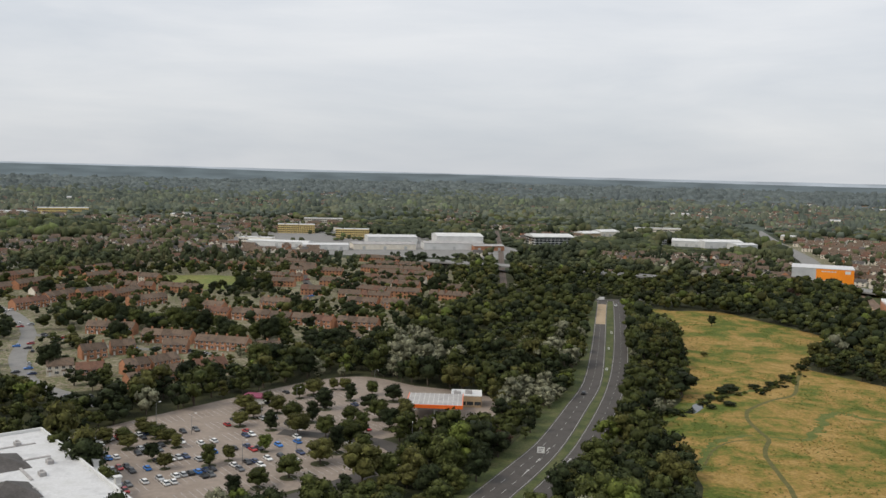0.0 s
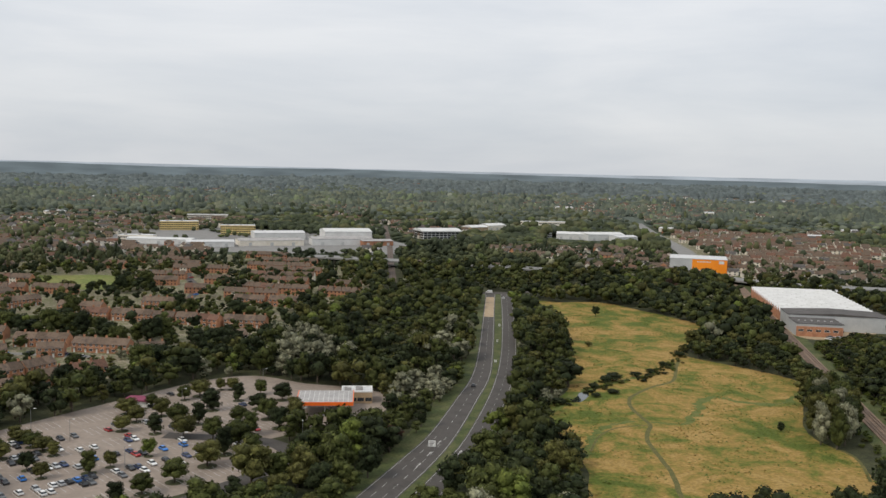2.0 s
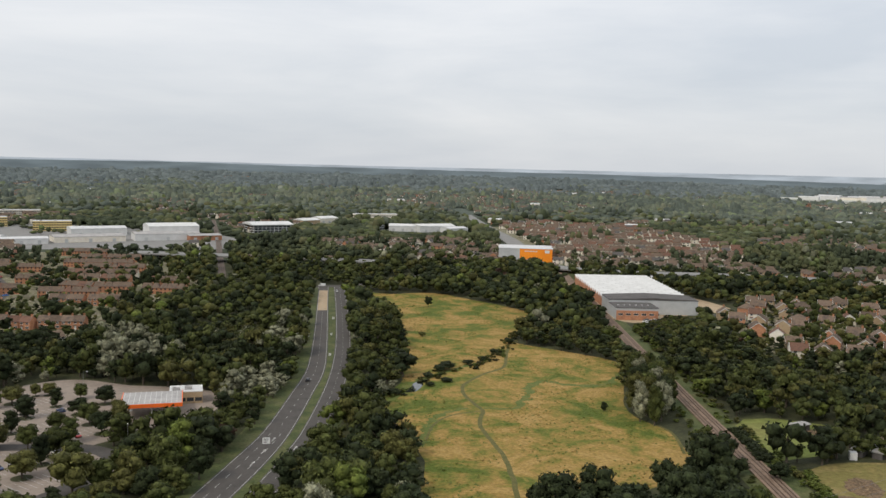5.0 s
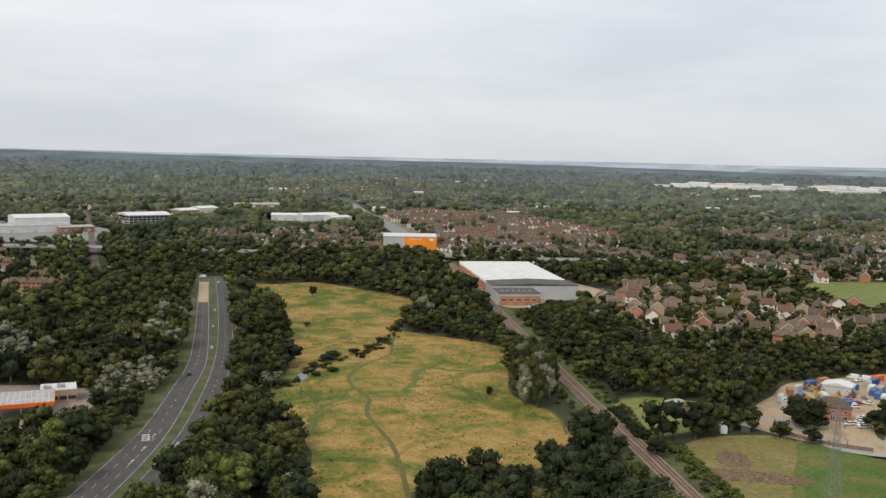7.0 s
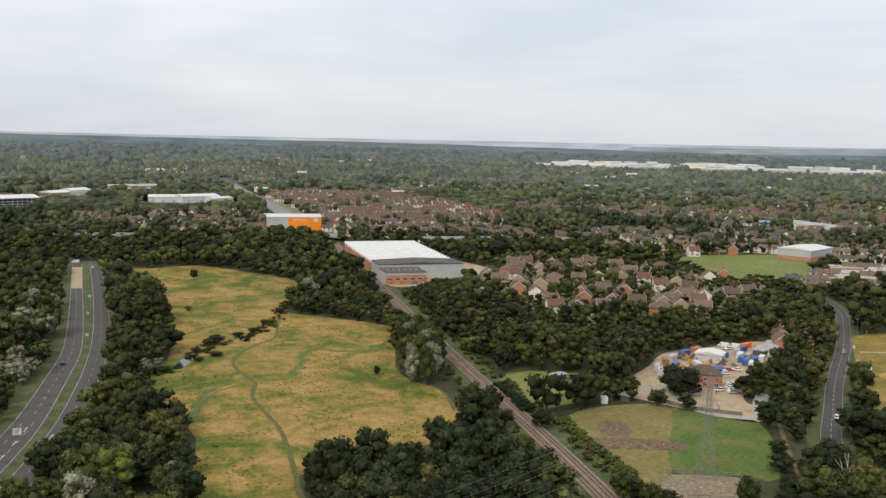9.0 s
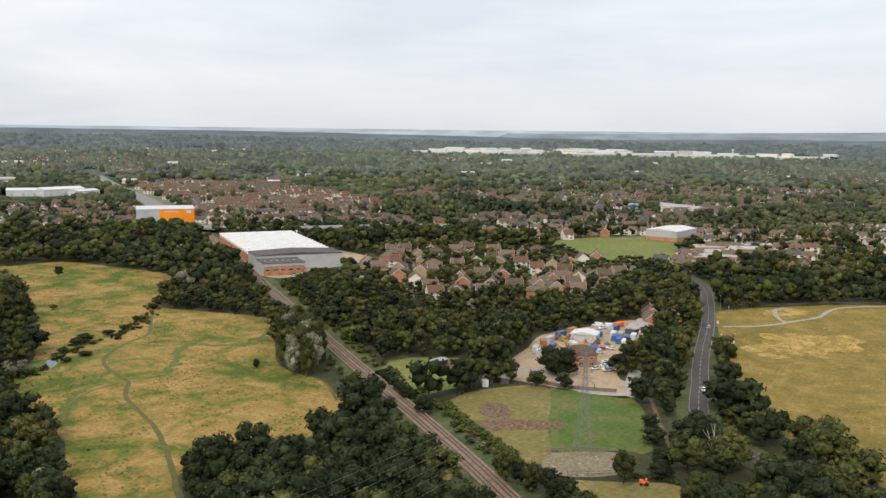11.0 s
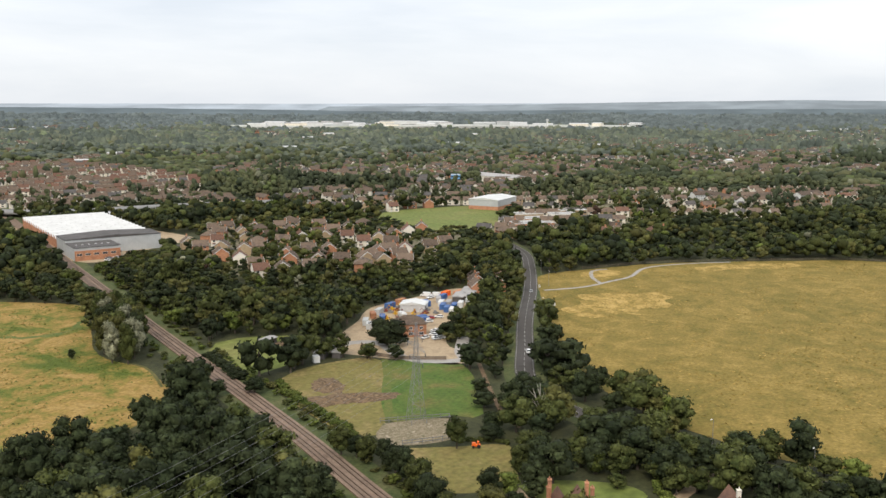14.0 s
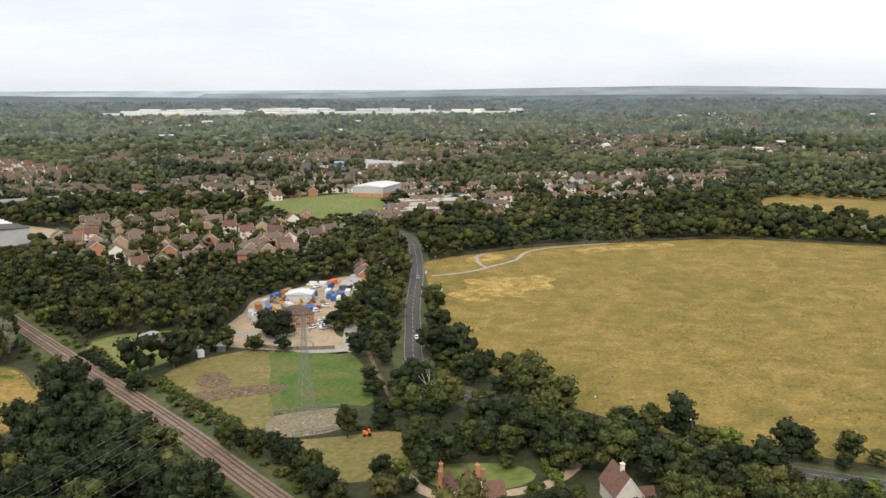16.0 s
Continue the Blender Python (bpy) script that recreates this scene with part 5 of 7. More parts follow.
for i in range(TEETH):
    bm = bmesh.new()
    x0 = i * tooth
    prof = [(x0, 5.62), (x0 + tooth - 0.02, 5.62), (x0 + tooth - 0.02, 6.0), (x0 + 1.6, 9.0), (x0 + 0.1, 6.0)]
    a = [bm.verts.new((x, -0.2, z)) for x, z in prof]
    b = [bm.verts.new((x, WD + 0.2, z)) for x, z in prof]
    for q in range(5):
        bm.faces.new((a[q], a[(q + 1) % 5], b[(q + 1) % 5], b[q])).material_index = 2 if q == 3 else 0
    bm.faces.new(a[::-1]).material_index = 1
    bm.faces.new(b).material_index = 1
    bmesh.ops.recalc_face_normals(bm, faces=bm.faces)
    part("roof_tooth", bm, [M["white"], M["brick"], M["grey"]], works)
    for k in range(6):
        y = 3 + k * 10.2 + (i % 2) * 5
        bm = bmesh.new()
        box(bm, x0 + 4.0, x0 + 5.0, y, y + 1.2, 6.6, 8.4)
        part("roof_vent", bm, M["greyroof"], works, "small grey roof vent")
    bm = bmesh.new()
    box(bm, x0 + tooth - .5, x0 + tooth - .1, 0.1, WD - .1, 6.05, 6.3)
    part("valley_gutter", bm, M["membrane"], works, "pale valley gutter")
ext = thing("warehouse", "pale grey clad warehouse with dark roofs", "warehouse", m=frame_at(345 - 0.284 * 130.5, 706 - 0.9588 * 130.5, -106.5))
bm = bmesh.new()
box(bm, 0, 26, -2, 60, -0.3, 10.0)
part("wall", bm, M["grey"], ext)
bm = bmesh.new()
extrude_x(bm, [(-2.4, 10.02), (60.4, 10.02), (60.4, 10.3), (29, 11.6), (-2.4, 10.3)], -0.3, 26.3)
bmesh.ops.recalc_face_normals(bm, faces=bm.faces)
part("roof", bm, M["dark"], ext)
low = thing("warehouse", "low brick-fronted shed with a dark roof", "warehouse", m=frame_at(345 - 0.284 * 157, 706 - 0.9588 * 157, -106.5))
bm = bmesh.new()
box(bm, 0, 24, -2, 26, -0.3, 8.2)
part("wall", bm, M["grey"], low)
bm = bmesh.new()
box(bm, 24.003, 24.25, -2.02, 26, -0.3, 6.4)
part("brick_front", bm, M["brick"], low, "red brick end wall")
bm = bmesh.new()
box(bm, -0.2, 24.4, -2.4, 26.4, 8.203, 8.45)
part("roof", bm, M["dark"], low)
for k in range(6):
    bm = bmesh.new()
    box(bm, 12.3, 13.0, 1 + k * 4, 2.2 + k * 4, 8.452, 8.6)
    part("rooflight", bm, M["white"], low, "small pale rooflight")
for k in range(5):
    hung_window(low, 3.2, 1.4, 24.25, 0.8 + k * 5.2, 3.2, 90)

# orange storage building
store_box = thing("storage_building", "grey storage building with a bright orange corner", "storage building", m=frame_at(343, 884, -22))
bm = bmesh.new()
box(bm, 0, 22, 0, 40, -0.3, 14.6)
part("grey_wall", bm, M["grey"], store_box)
bm = bmesh.new()
box(bm, 22.0, 56, 0, 40, -0.3, 14.6)
part("orange_wall", bm, M["orange"], store_box, "bright orange cladding")
bm = bmesh.new()
box(bm, -0.3, 56.3, -0.3, 40.3, 14.603, 15.2)
part("roof", bm, M["membrane"], store_box)
bm = bmesh.new()
for k in range(9):
    box(bm, 27 + k * 1.5, 28.1 + k * 1.5, -0.06, -0.003, 11.6, 12.9 - 0.4 * (k % 2))
part("sign_panel", bm, M["white"], store_box, "white sign in plain bars")
bm = bmesh.new()
box(bm, 48, 53, -0.06, -0.003, 10.5, 13.5)
part("sign_panel", bm, M["white"], store_box, "white square sign panel")
for k in range(3):
    bm = bmesh.new()
    box(bm, 24 + k * .0 + k * 3, 26 + k * 3, -0.08, -0.003, 0, 4)
    part("shutter_door", bm, M["grey"], store_box)

# offices and units of the business park
office = slab_building("office", "glass-fronted office with a pale curved roof", 129, 1270, 12, 54, 40, 10.5, "glass", "grey", bands=0)
bm = bmesh.new()
for z in (0, 3.4, 6.8, 10.0):
    box(bm, -.4, 54.4, -.4, 40.4, z, z + .7)
for k in range(10):
    box(bm, k * 5.9, k * 5.9 + .6, -.45, .1, 0, 10)
part("floor_band", bm, M["white"], office, "white floor bands and mullions")
bm = bmesh.new()
extrude_x(bm, [(-3, 11.2), (43, 11.2), (43, 11.7), (30, 14.2), (20, 14.8), (10, 14.2), (-3, 11.7)], -3, 57)
bmesh.ops.recalc_face_normals(bm, faces=bm.faces)
part("canopy_roof", bm, M["white"], office, "overhanging pale roof")
for lab, args in (
    ("pale office with a low arched white roof", (221, 1418, 30, 34, 26, 8, "buff", "white", 3.0)),
    ("second pale office with a white roof", (257, 1470, 30, 38, 26, 8, "render", "white", 3.0)),
    ("white warehouse with a shallow roof", (331, 1308, -18, 42, 30, 8, "white", "white", 2.5)),
    ("long white warehouse by the motorway", (372, 1282, 8, 58, 34, 9, "white", "white", 2.5)),
    ("white unit with a grey shallow roof", (412, 1262, 20, 34, 24, 7, "white", "membrane", 2.0)),
    ("tall white factory hall with stepped roof", (-8, 1185, 10, 62, 46, 15, "white", "white", 3.0)),
    ("white production hall beside the tall one", (-24, 1152, 10, 78, 30, 8, "white", "greyroof", 2.0)),
    ("long low grey-roofed works", (-112, 1128, 14, 80, 34, 6.5, "render", "greyroof", 2.0)),
    ("wide white flat warehouse", (-102, 1225, 12, 68, 40, 9, "white", "membrane", 2.0)),
    ("white low warehouse with pale roof", (-172, 1108, 12, 56, 26, 6, "white", "membrane", 1.5)),
    ("long white shed beside trees", (-252, 1155, -12, 82, 24, 6, "white", "white", 1.5)),
    ("low unit with a grey sheet roof", (40, 1150, 14, 40, 26, 6, "brick", "greyroof", 1.5)),
):
    x, y, a, w, d, h, wall, roof, pitch = args
    slab_building("industrial_unit", lab, x, y, a, w, d, h, wall, roof, "industrial unit", pitch=pitch, doors=3)
for lab, args in (
    ("cream four-storey office with window bands", (-156, 1310, 6, 48, 20, 13, "cream", "membrane", 4)),
    ("cream office block on the hill", (-254, 1385, 10, 56, 22, 13, "cream", "membrane", 4)),
    ("white two-storey office with dark windows", (-268, 1180, -6, 44, 18, 8, "render", "membrane", 2)),
    ("long white office behind trees", (-252, 1630, 8, 70, 18, 10, "render", "membrane", 3)),
    ("pale low office with window bands", (300, 1330, 4, 30, 16, 7, "grey", "greyroof", 2)),
    ("cream hospital block among trees", (-760, 1690, 24, 90, 30, 14, "cream", "membrane", 3)),
    ("white low hospital wing", (-830, 1640, 24, 70, 40, 8, "white", "membrane", 2)),
    ("white long block far away", (340, 1590, 0, 80, 20, 9, "render", "membrane", 2)),
):
    x, y, a, w, d, h, wall, roof, n = args
    slab_building("office", lab, x, y, a, w, d, h, wall, roof, "office", units=2, bands=n)

# school: hall with brick base, flat-roofed blocks
hall = thing("sports_hall", "grey-clad sports hall on a red brick base", "sports hall", m=frame_at(682, 486, 12))
bm = bmesh.new()
box(bm, 0, 44, 0, 30, -0.3, 3.4)
part("brick_base", bm, M["brick"], hall)
bm = bmesh.new()
box(bm, -0.1, 44.1, -0.1, 30.1, 3.403, 9.2)
part("cladding", bm, M["grey"], hall)
bm = bmesh.new()
extrude_x(bm, [(-0.5, 9.203), (30.5, 9.203), (30.5, 9.5), (15, 11.2), (-0.5, 9.5)], -0.5, 44.5)
bmesh.ops.recalc_face_normals(bm, faces=bm.faces)
part("roof", bm, M["white"], hall)
for x, y, a, w, d, h, wall in ((570, 390, -38, 26, 16, 7, "brick"), (592, 402, -38, 30, 18, 4, "brick"), (612, 420, -38, 34, 16, 4, "brick"), (640, 400, -38, 22, 14, 7, "render"), (640, 438, -38, 30, 14, 4, "buff"), (668, 410, -38, 24, 12, 7, "buff"), (728, 500, 12, 20, 16, 5, "white")):
    slab_building("school_block", "flat-roofed school block with grey felt roof", x, y, a, w, d, h, wall, "greyroof", "school", bands=1 if h < 5 else 2, units=1)

# white rendered rows beyond the dry field
for x0, y0, x1, y1 in ((898, 372, 862, 330), (884, 326, 950, 314), (905, 350, 930, 318), (948, 296, 990, 288), (1080, 280, 1098, 252), (1072, 240, 1052, 200), (880, 380, 910, 372), (1010, 300, 1040, 262)):
    length = math.hypot(x1 - x0, y1 - y0)
    a = math.degrees(math.atan2(y1 - y0, x1 - x0))
    t = thing("terrace_block", "white rendered terrace with a brown tiled roof", "terrace", "white terraces", frame_at(x0, y0, a))
    bm = bmesh.new()
    extrude_x(bm, [(0, -0.3), (9, -0.3), (9, 6), (4.5, 8.6), (0, 6)], 0, length)
    bmesh.ops.recalc_face_normals(bm, faces=bm.faces)
    part("wall", bm, M["white"], t)
    bm = bmesh.new()
    extrude_x(bm, [(-.6, 5.6), (4.5, 8.75), (9.6, 5.6), (9.6, 5.9), (4.5, 9.05), (-.6, 5.9)], -.3, length + .3)
    bmesh.ops.recalc_face_normals(bm, faces=bm.faces)
    part("roof", bm, M["tile"], t)
    for k in range(int(length / 4)):
        for z in (1, 3.7):
            hung_window(t, 1.5, 1.3, 2 + k * 4, 0, z)

# supermarket with a white flat roof
market = thing("supermarket", "supermarket with a wide white flat roof and parapets", "supermarket", m=frame_at(-135, 301, -50.4))
bm = bmesh.new()
box(bm, 0, 84, -46, 0, -0.3, 9.0)
part("wall", bm, M["render"], market)
bm = bmesh.new()
box(bm, 0.5, 83.5, -45.5, -0.5, 9.003, 9.15)
part("roof", bm, M["membrane"], market, "white membrane roof with worn grey seams")
bm = bmesh.new()
for b in ((-.2, 84.2, -.5, .2), (-.2, 84.2, -46.2, -45.5), (-.2, .5, -45.5, -.5), (83.5, 84.2, -45.5, -.5)):
    box(bm, *b, 9.002, 10.1)
part("parapet", bm, M["white"], market, "white roof parapet")
bm = bmesh.new()
box(bm, 8, 60, 0.203, 5.5, 5.6, 6.4)
part("front_canopy", bm, M["white"], market, "low white canopy along the front")
for k in range(6):
    bm = bmesh.new()
    cx = 10 + k * 9.6
    box(bm, cx, cx + 1.2, 4.2, 5.4, 0, 5.598)
    box(bm, cx - .2, cx + 1.4, 4.0, 5.6, 6.402, 8.2)
    box(bm, cx - .5, cx + 1.7, 3.7, 5.9, 8.2, 8.6)
    part("pier", bm, M["white"], market, "white pier with a flat cap")
bm = bmesh.new()
box(bm, 14, 15, -30, -6, 9.16, 9.4)
box(bm, 30, 31, -26, -6, 9.16, 9.45)
box(bm, 32, 50, -17, -16.2, 9.16, 9.5)
part("roof_duct", bm, M["greyroof"], market, "grey roof ducts")
for ux, uy in ((12, -12), (22, -20), (36, -9), (46, -14), (50, -26), (60, -20)):
    bm = bmesh.new()
    box(bm, ux, ux + 2.6, uy, uy + 1.8, 9.16, 10.3)
    rod(bm, (ux + .8, uy + .9, 10.3), (ux + .8, uy + .9, 10.7), .5, .5, 10)
    part("roof_unit", bm, M["greyroof"], market, "grey air handling unit")
for bx, by, r, top in ((61, -26, 7.5, 14.2), (30, -22, 9.5, 12.8)):
    bm = bmesh.new()
    box(bm, bx - r + 1, bx + r - 1, by - r + 1, by + r - 1, 9.16, top - 4)
    part("turret_wall", bm, M["buff"], market, "buff brick turret")
    bm = bmesh.new()
    v = [bm.verts.new(c) for c in ((bx - r, by - r, top - 4), (bx + r, by - r, top - 4), (bx + r, by + r, top - 4), (bx - r, by + r, top - 4), (bx, by, top))]
    bm.faces.new(v[3::-1])
    for k in range(4):
        bm.faces.new((v[k], v[(k + 1) % 4], v[4]))
    part("turret_roof", bm, M["dark"], market, "dark pyramid roof")
    bm = bmesh.new()
    box(bm, bx - r + .6, bx + r - .6, by + r - 1.0, by + r - .7, top - 5, top - 4.02)
    part("trim_band", bm, M["frame"], market)

# filling station
fuel = thing("filling_station", "filling station canopy with a bright orange fascia", "filling station", m=frame_at(-13.5, 358, -2))
bm = bmesh.new()
box(bm, 0.3, 22.7, 0.3, 19.7, 4.9, 6.1)
part("canopy", bm, M["greyroof"], fuel, "grey ribbed canopy roof")
bm = bmesh.new()
for k in range(11):
    box(bm, 0.8 + k * 2, 0.95 + k * 2, 0.4, 19.6, 6.1, 6.2)
part("canopy_ribs", bm, M["white"], fuel)
for nm, b in (("fascia", (0, 23, 0, .297)), ("fascia", (22.703, 23, .297, 20)), ("fascia", (0, .297, .297, 20))):
    bm = bmesh.new()
    box(bm, *b, 4.8, 6.25)
    part(nm, bm, M["fascia"], fuel, "bright orange edge band")
for x in (3, 11.5, 20):
    for y in (4, 15):
        bm = bmesh.new()
        box(bm, x - .25, x + .25, y - .25, y + .25, 0, 4.9)
        part("column", bm, M["white"], fuel)
        bm = bmesh.new()
        box(bm, x - .45, x + .45, y + .8, y + 1.6, 0.15, 1.7)
        box(bm, x - .8, x + .8, y - 1.2, y + 2.2, 0.06, 0.15)
        part("fuel_pump", bm, M["grey"], fuel, "fuel pump on its island")
shop = slab_building("kiosk_shop", "pale filling station shop with a white roof", 5, 379, -2, 13, 10, 4.8, "buff", "membrane", "shop", units=2, bands=1)
kiosk = thing("car_wash_hut", "small hut with a purple roof in the car park", "hut", m=frame_at(-83, 377, -10))
bm = bmesh.new()
box(bm, 0, 9, 0, 6, 0, 2.6)
part("wall", bm, M["frame"], kiosk)
bm = bmesh.new()
box(bm, -.8, 9.8, -.8, 6.8, 2.603, 3.1)
part("roof", bm, M["purple"], kiosk, "flat purple roof")


# ---- vehicles ----
def car(label, paint, van=False, group="parked cars"):
    """A car, nose to +y."""
    t = thing("van" if van else "car", label, "van" if van else "car", group)
    L, W, H = (5.4, 1.95, 2.3) if van else (4.3, 1.78, 1.46)
    bm = bmesh.new()
    if van:
        prof = [(-L / 2, .35), (L / 2, .35), (L / 2 + .05, .9), (L / 2 - .9, 1.15), (L / 2 - 1.5, H), (-L / 2, H)]
    else:
        prof = [(-L / 2, .35), (L / 2 - .1, .32), (L / 2, .62), (L / 2 - .25, .8), (L / 2 - 1.2, .95), (-L / 2 + .6, .97), (-L / 2 + .05, .92)]
    extrude_x(bm, prof, -W / 2, W / 2)
    bmesh.ops.recalc_face_normals(bm, faces=bm.faces)
    bmesh.ops.bevel(bm, geom=bm.edges[:], offset=.06, segments=1, affect="EDGES")
    part("body", bm, paint, t)
    bm = bmesh.new()
    if van:
        v = [(L / 2 - .95, 1.2), (L / 2 - 1.42, H - .25)]
        box(bm, -W / 2 - .01, W / 2 + .01, L / 2 - 1.9, L / 2 - 1.3, 1.25, 1.8)
        part("cab_glass", bm, M["glass"], t)
    else:
        lo = [(-.8, L / 2 - 1.15), (.8, L / 2 - 1.15), (.8, -L / 2 + .25), (-.8, -L / 2 + .25)]
        hi = [(-.6, L / 2 - 1.9), (.6, L / 2 - 1.9), (.6, -L / 2 + .8), (-.6, -L / 2 + .8)]
        a = [bm.verts.new((x, y, .94)) for x, y in lo]
        b = [bm.verts.new((x, y, H - .05)) for x, y in hi]
        for i in range(4):
            bm.faces.new((a[i], a[(i + 1) % 4], b[(i + 1) % 4], b[i]))
        bm.faces.new(b)
        bmesh.ops.recalc_face_normals(bm, faces=bm.faces)
        part("window_glass", bm, M["glass"], t, "dark car windows")
        bm = bmesh.new()
        box(bm, -.61, .61, -L / 2 + .78, L / 2 - 1.88, H - .048, H)
        part("roof_panel", bm, paint, t)
    for x in (-W / 2 + .1, W / 2 - .1):
        for y in (-L / 2 + .85, L / 2 - .85):
            bm = bmesh.new()
            rod(bm, (x - .1, y, .32), (x + .1, y, .32), .32, n=10)
            wheel = part("wheel", bm, M["tyre"], t)
            bm = bmesh.new()
            sx = -1 if x < 0 else 1
            rod(bm, (x + sx * .09, y, .32), (x + sx * .115, y, .32), .19, n=8)
            part("rim", bm, M["steel"], wheel, "grey wheel rim")
    return t


def paint(name, c, rough=0.3):
    return material(name, [c], 2, rough, fine=0.02, spec=0.5)


CARS = [car("white hatchback parked in a bay", paint("white_car_paint", (.78, .78, .77))), car("black saloon parked in a bay", paint("black_car_paint", (.02, .02, .023))), car("silver hatchback parked in a bay", paint("silver_car_paint", (.42, .43, .44))),
        car("dark blue car parked in a bay", paint("dark_blue_car_paint", (.02, .04, .11))), car("red hatchback parked in a bay", paint("red_car_paint", (.38, .02, .02))), car("grey car parked in a bay", paint("grey_car_paint", (.11, .115, .12))),
        car("bright blue car parked in a bay", paint("blue_car_paint", (.03, .18, .55)))]
WHITE_VAN = car("white van standing on gravel", paint("van_paint", (.75, .75, .74)), True, "vans")
fresh.update({id(c): True for c in (*CARS, WHITE_VAN)})
E1, E2 = np.array((.80, .60)), np.array((.60, -.80))
ROW_ANGLE = math.degrees(math.atan2(E1[1], E1[0]))
bay_v, bay_f = [], []
car_count = 0


def bay_line(p, q, w=.14):
    d = (q - p) / np.linalg.norm(q - p)
    s = np.array((d[1], -d[0])) * w / 2
    k = len(bay_v)
    bay_v.extend([(*(p - s), .085), (*(p + s), .085), (*(q + s), .085), (*(q - s), .085)])
    bay_f.append((k, k + 1, k + 2, k + 3))


ORIGIN = np.array((-100.0, 296.0))
for row in range(-7, 7):
    for side in (0, 1):
        for k in range(-22, 44):
            c = ORIGIN + E1 * k * 2.5 + E2 * (row * 17.0 + side * 5.0 + 2.5)
            ring = [c + E1 * i + E2 * j for i in (-1.3, 1.3) for j in (-3, 3)]
            if not all(inside(np.array([q[0]]), np.array([q[1]]), CAR_PARK)[0] for q in ring):
                continue
            if math.hypot(c[0] + 3, c[1] - 366) < 22 or near_line(np.array([c[0]]), np.array([c[1]]), STATION_ROAD, 5)[0] or k % 15 == 14:
                continue
            bay_line(c - E1 * 1.25 - E2 * 2.4, c - E1 * 1.25 + E2 * 2.4)
            store_dist = abs((c - np.array((-110, 270))) @ np.array((.77, .64)))
            busy = float(np.interp(c[1], [255, 300, 325, 350, 400], [.62, .55, .26, .08, .03]))
            if rng.random() < busy and car_count < 105:
                car_count += 1
                place(CARS[int(rng.choice(7, p=(.2, .22, .2, .13, .09, .12, .04)))], facing(*c, ROW_ANGLE - 0 + (0 if rng.random() < .5 else 180) + rng.normal(0, 1)))
tagged(new("bay_markings", raw_mesh("bay_markings", bay_v, bay_f, [M["paint"]])), "white painted parking bay lines", "road marking", kind="stuff")
for c in CARS:
    if id(c) in fresh:
        place(c, facing(-90 + 3 * CARS.index(c), 300, ROW_ANGLE))
# cars on the roads
for i, (x, y, a, k) in enumerate(((66, 407, -16, 1), (134, 690, -12, 0), (262, 176, -56, 1), (396, 261, -58, 2), (297, 197, -52, 0), (-196, 402, 10, 0), (-203, 440, 30, 2), (-215, 470, 20, 1), (-192, 372, 12, 3), (287, 243, 80, 0), (291, 240, 80, 0), (289, 238, 70, 2))):
    place(CARS[k], facing(x, y, a) @ Matrix.Translation((0, 0, .05)))
for x, y, a in ((352, 297, 20), (355, 293, 20), (297, 243, -20), (293, 238, -10), (128, 722, 80), (309, 262, 40), (370, 600, 10), (374, 604, 10)):
    place(WHITE_VAN, facing(x, y, a))
for i in range(14):
    place(CARS[(0, 2, 0, 5, 1, 4, 0)[i % 7]], facing(306 + 1.5 * i + (i % 3) * 3, 520 + 2.2 * i, 20 + 10 * (i % 4)))


# ---- single trees, bushes and hedges ----
PARK_TREES = [(-76.7, 342, 6, 5.5, 2), (-72.5, 376, 5, 5, 0), (-61, 387, 5, 6, 0), (-53, 333, 8, 8, 2), (-42, 330, 6, 8, 0), (-47.6, 370, 8, 8, 1), (-38.5, 385, 6, 7, 1), (-43, 404, 5, 5, 2), (-55.6, 393, 8, 7, 2), (-32, 320, 8, 9, 0), (-19, 343, 7, 8, 1),
              (-12.3, 344, 7, 10, 2), (-29, 371, 7, 6, 1), (-76.5, 295, 6, 7, 0), (-96.8, 299, 4.5, 6, 1), (-109, 311, 6, 5, 2), (-71.3, 301, 4, 5, 2), (-90, 291, 4.5, 5, 2), (-61, 311.5, 4, 6, 4), (-48, 404, 4, 5, 2)]
PARK_MORE = [(-74, 354, 6, 6, 2), (-29, 335, 7, 8, 0), (-64, 338, 6, 7, 1), (-58, 352, 7, 7, 0), (-66, 362, 6, 7, 2), (-80, 366, 7, 6, 2), (-50, 350, 6, 8, 1), (-35, 352, 6, 6, 0), (-24, 356, 7, 8, 0), (-36, 312, 7, 9, 1), (-26, 306, 8, 8, 0), (-40, 300, 8, 8, 2),
             (-48, 285, 7, 7, 0), (-62, 268, 6, 6, 1), (-56, 275, 6, 6, 0), (-112, 334, 6, 4.5, 2), (-108, 329, 6, 4.5, 2), (-103, 324, 6, 5, 0), (-98, 319, 6, 5, 2), (-93, 314, 5, 4.5, 2), (-120, 318, 6, 5, 2), (-115, 322, 5, 4, 0), (-30, 396, 5, 6, 0), (-20, 385, 7, 7, 1), (-14, 352, 6, 9, 2)]
for x, y, d, h, k in PARK_TREES + PARK_MORE:
    tree(x, y, d * 1.3, h * 1.15, k, label="small rounded tree in a car park bed", group="car park trees")
    bed = [(x + d * .42 * math.cos(a * .785), y + d * .42 * math.sin(a * .785)) for a in range(8)]
    patch("planting_bed", bed, 0.075, M["soil"], 1.5, 0.3, label="planted bed under a car park tree", category="planting bed")
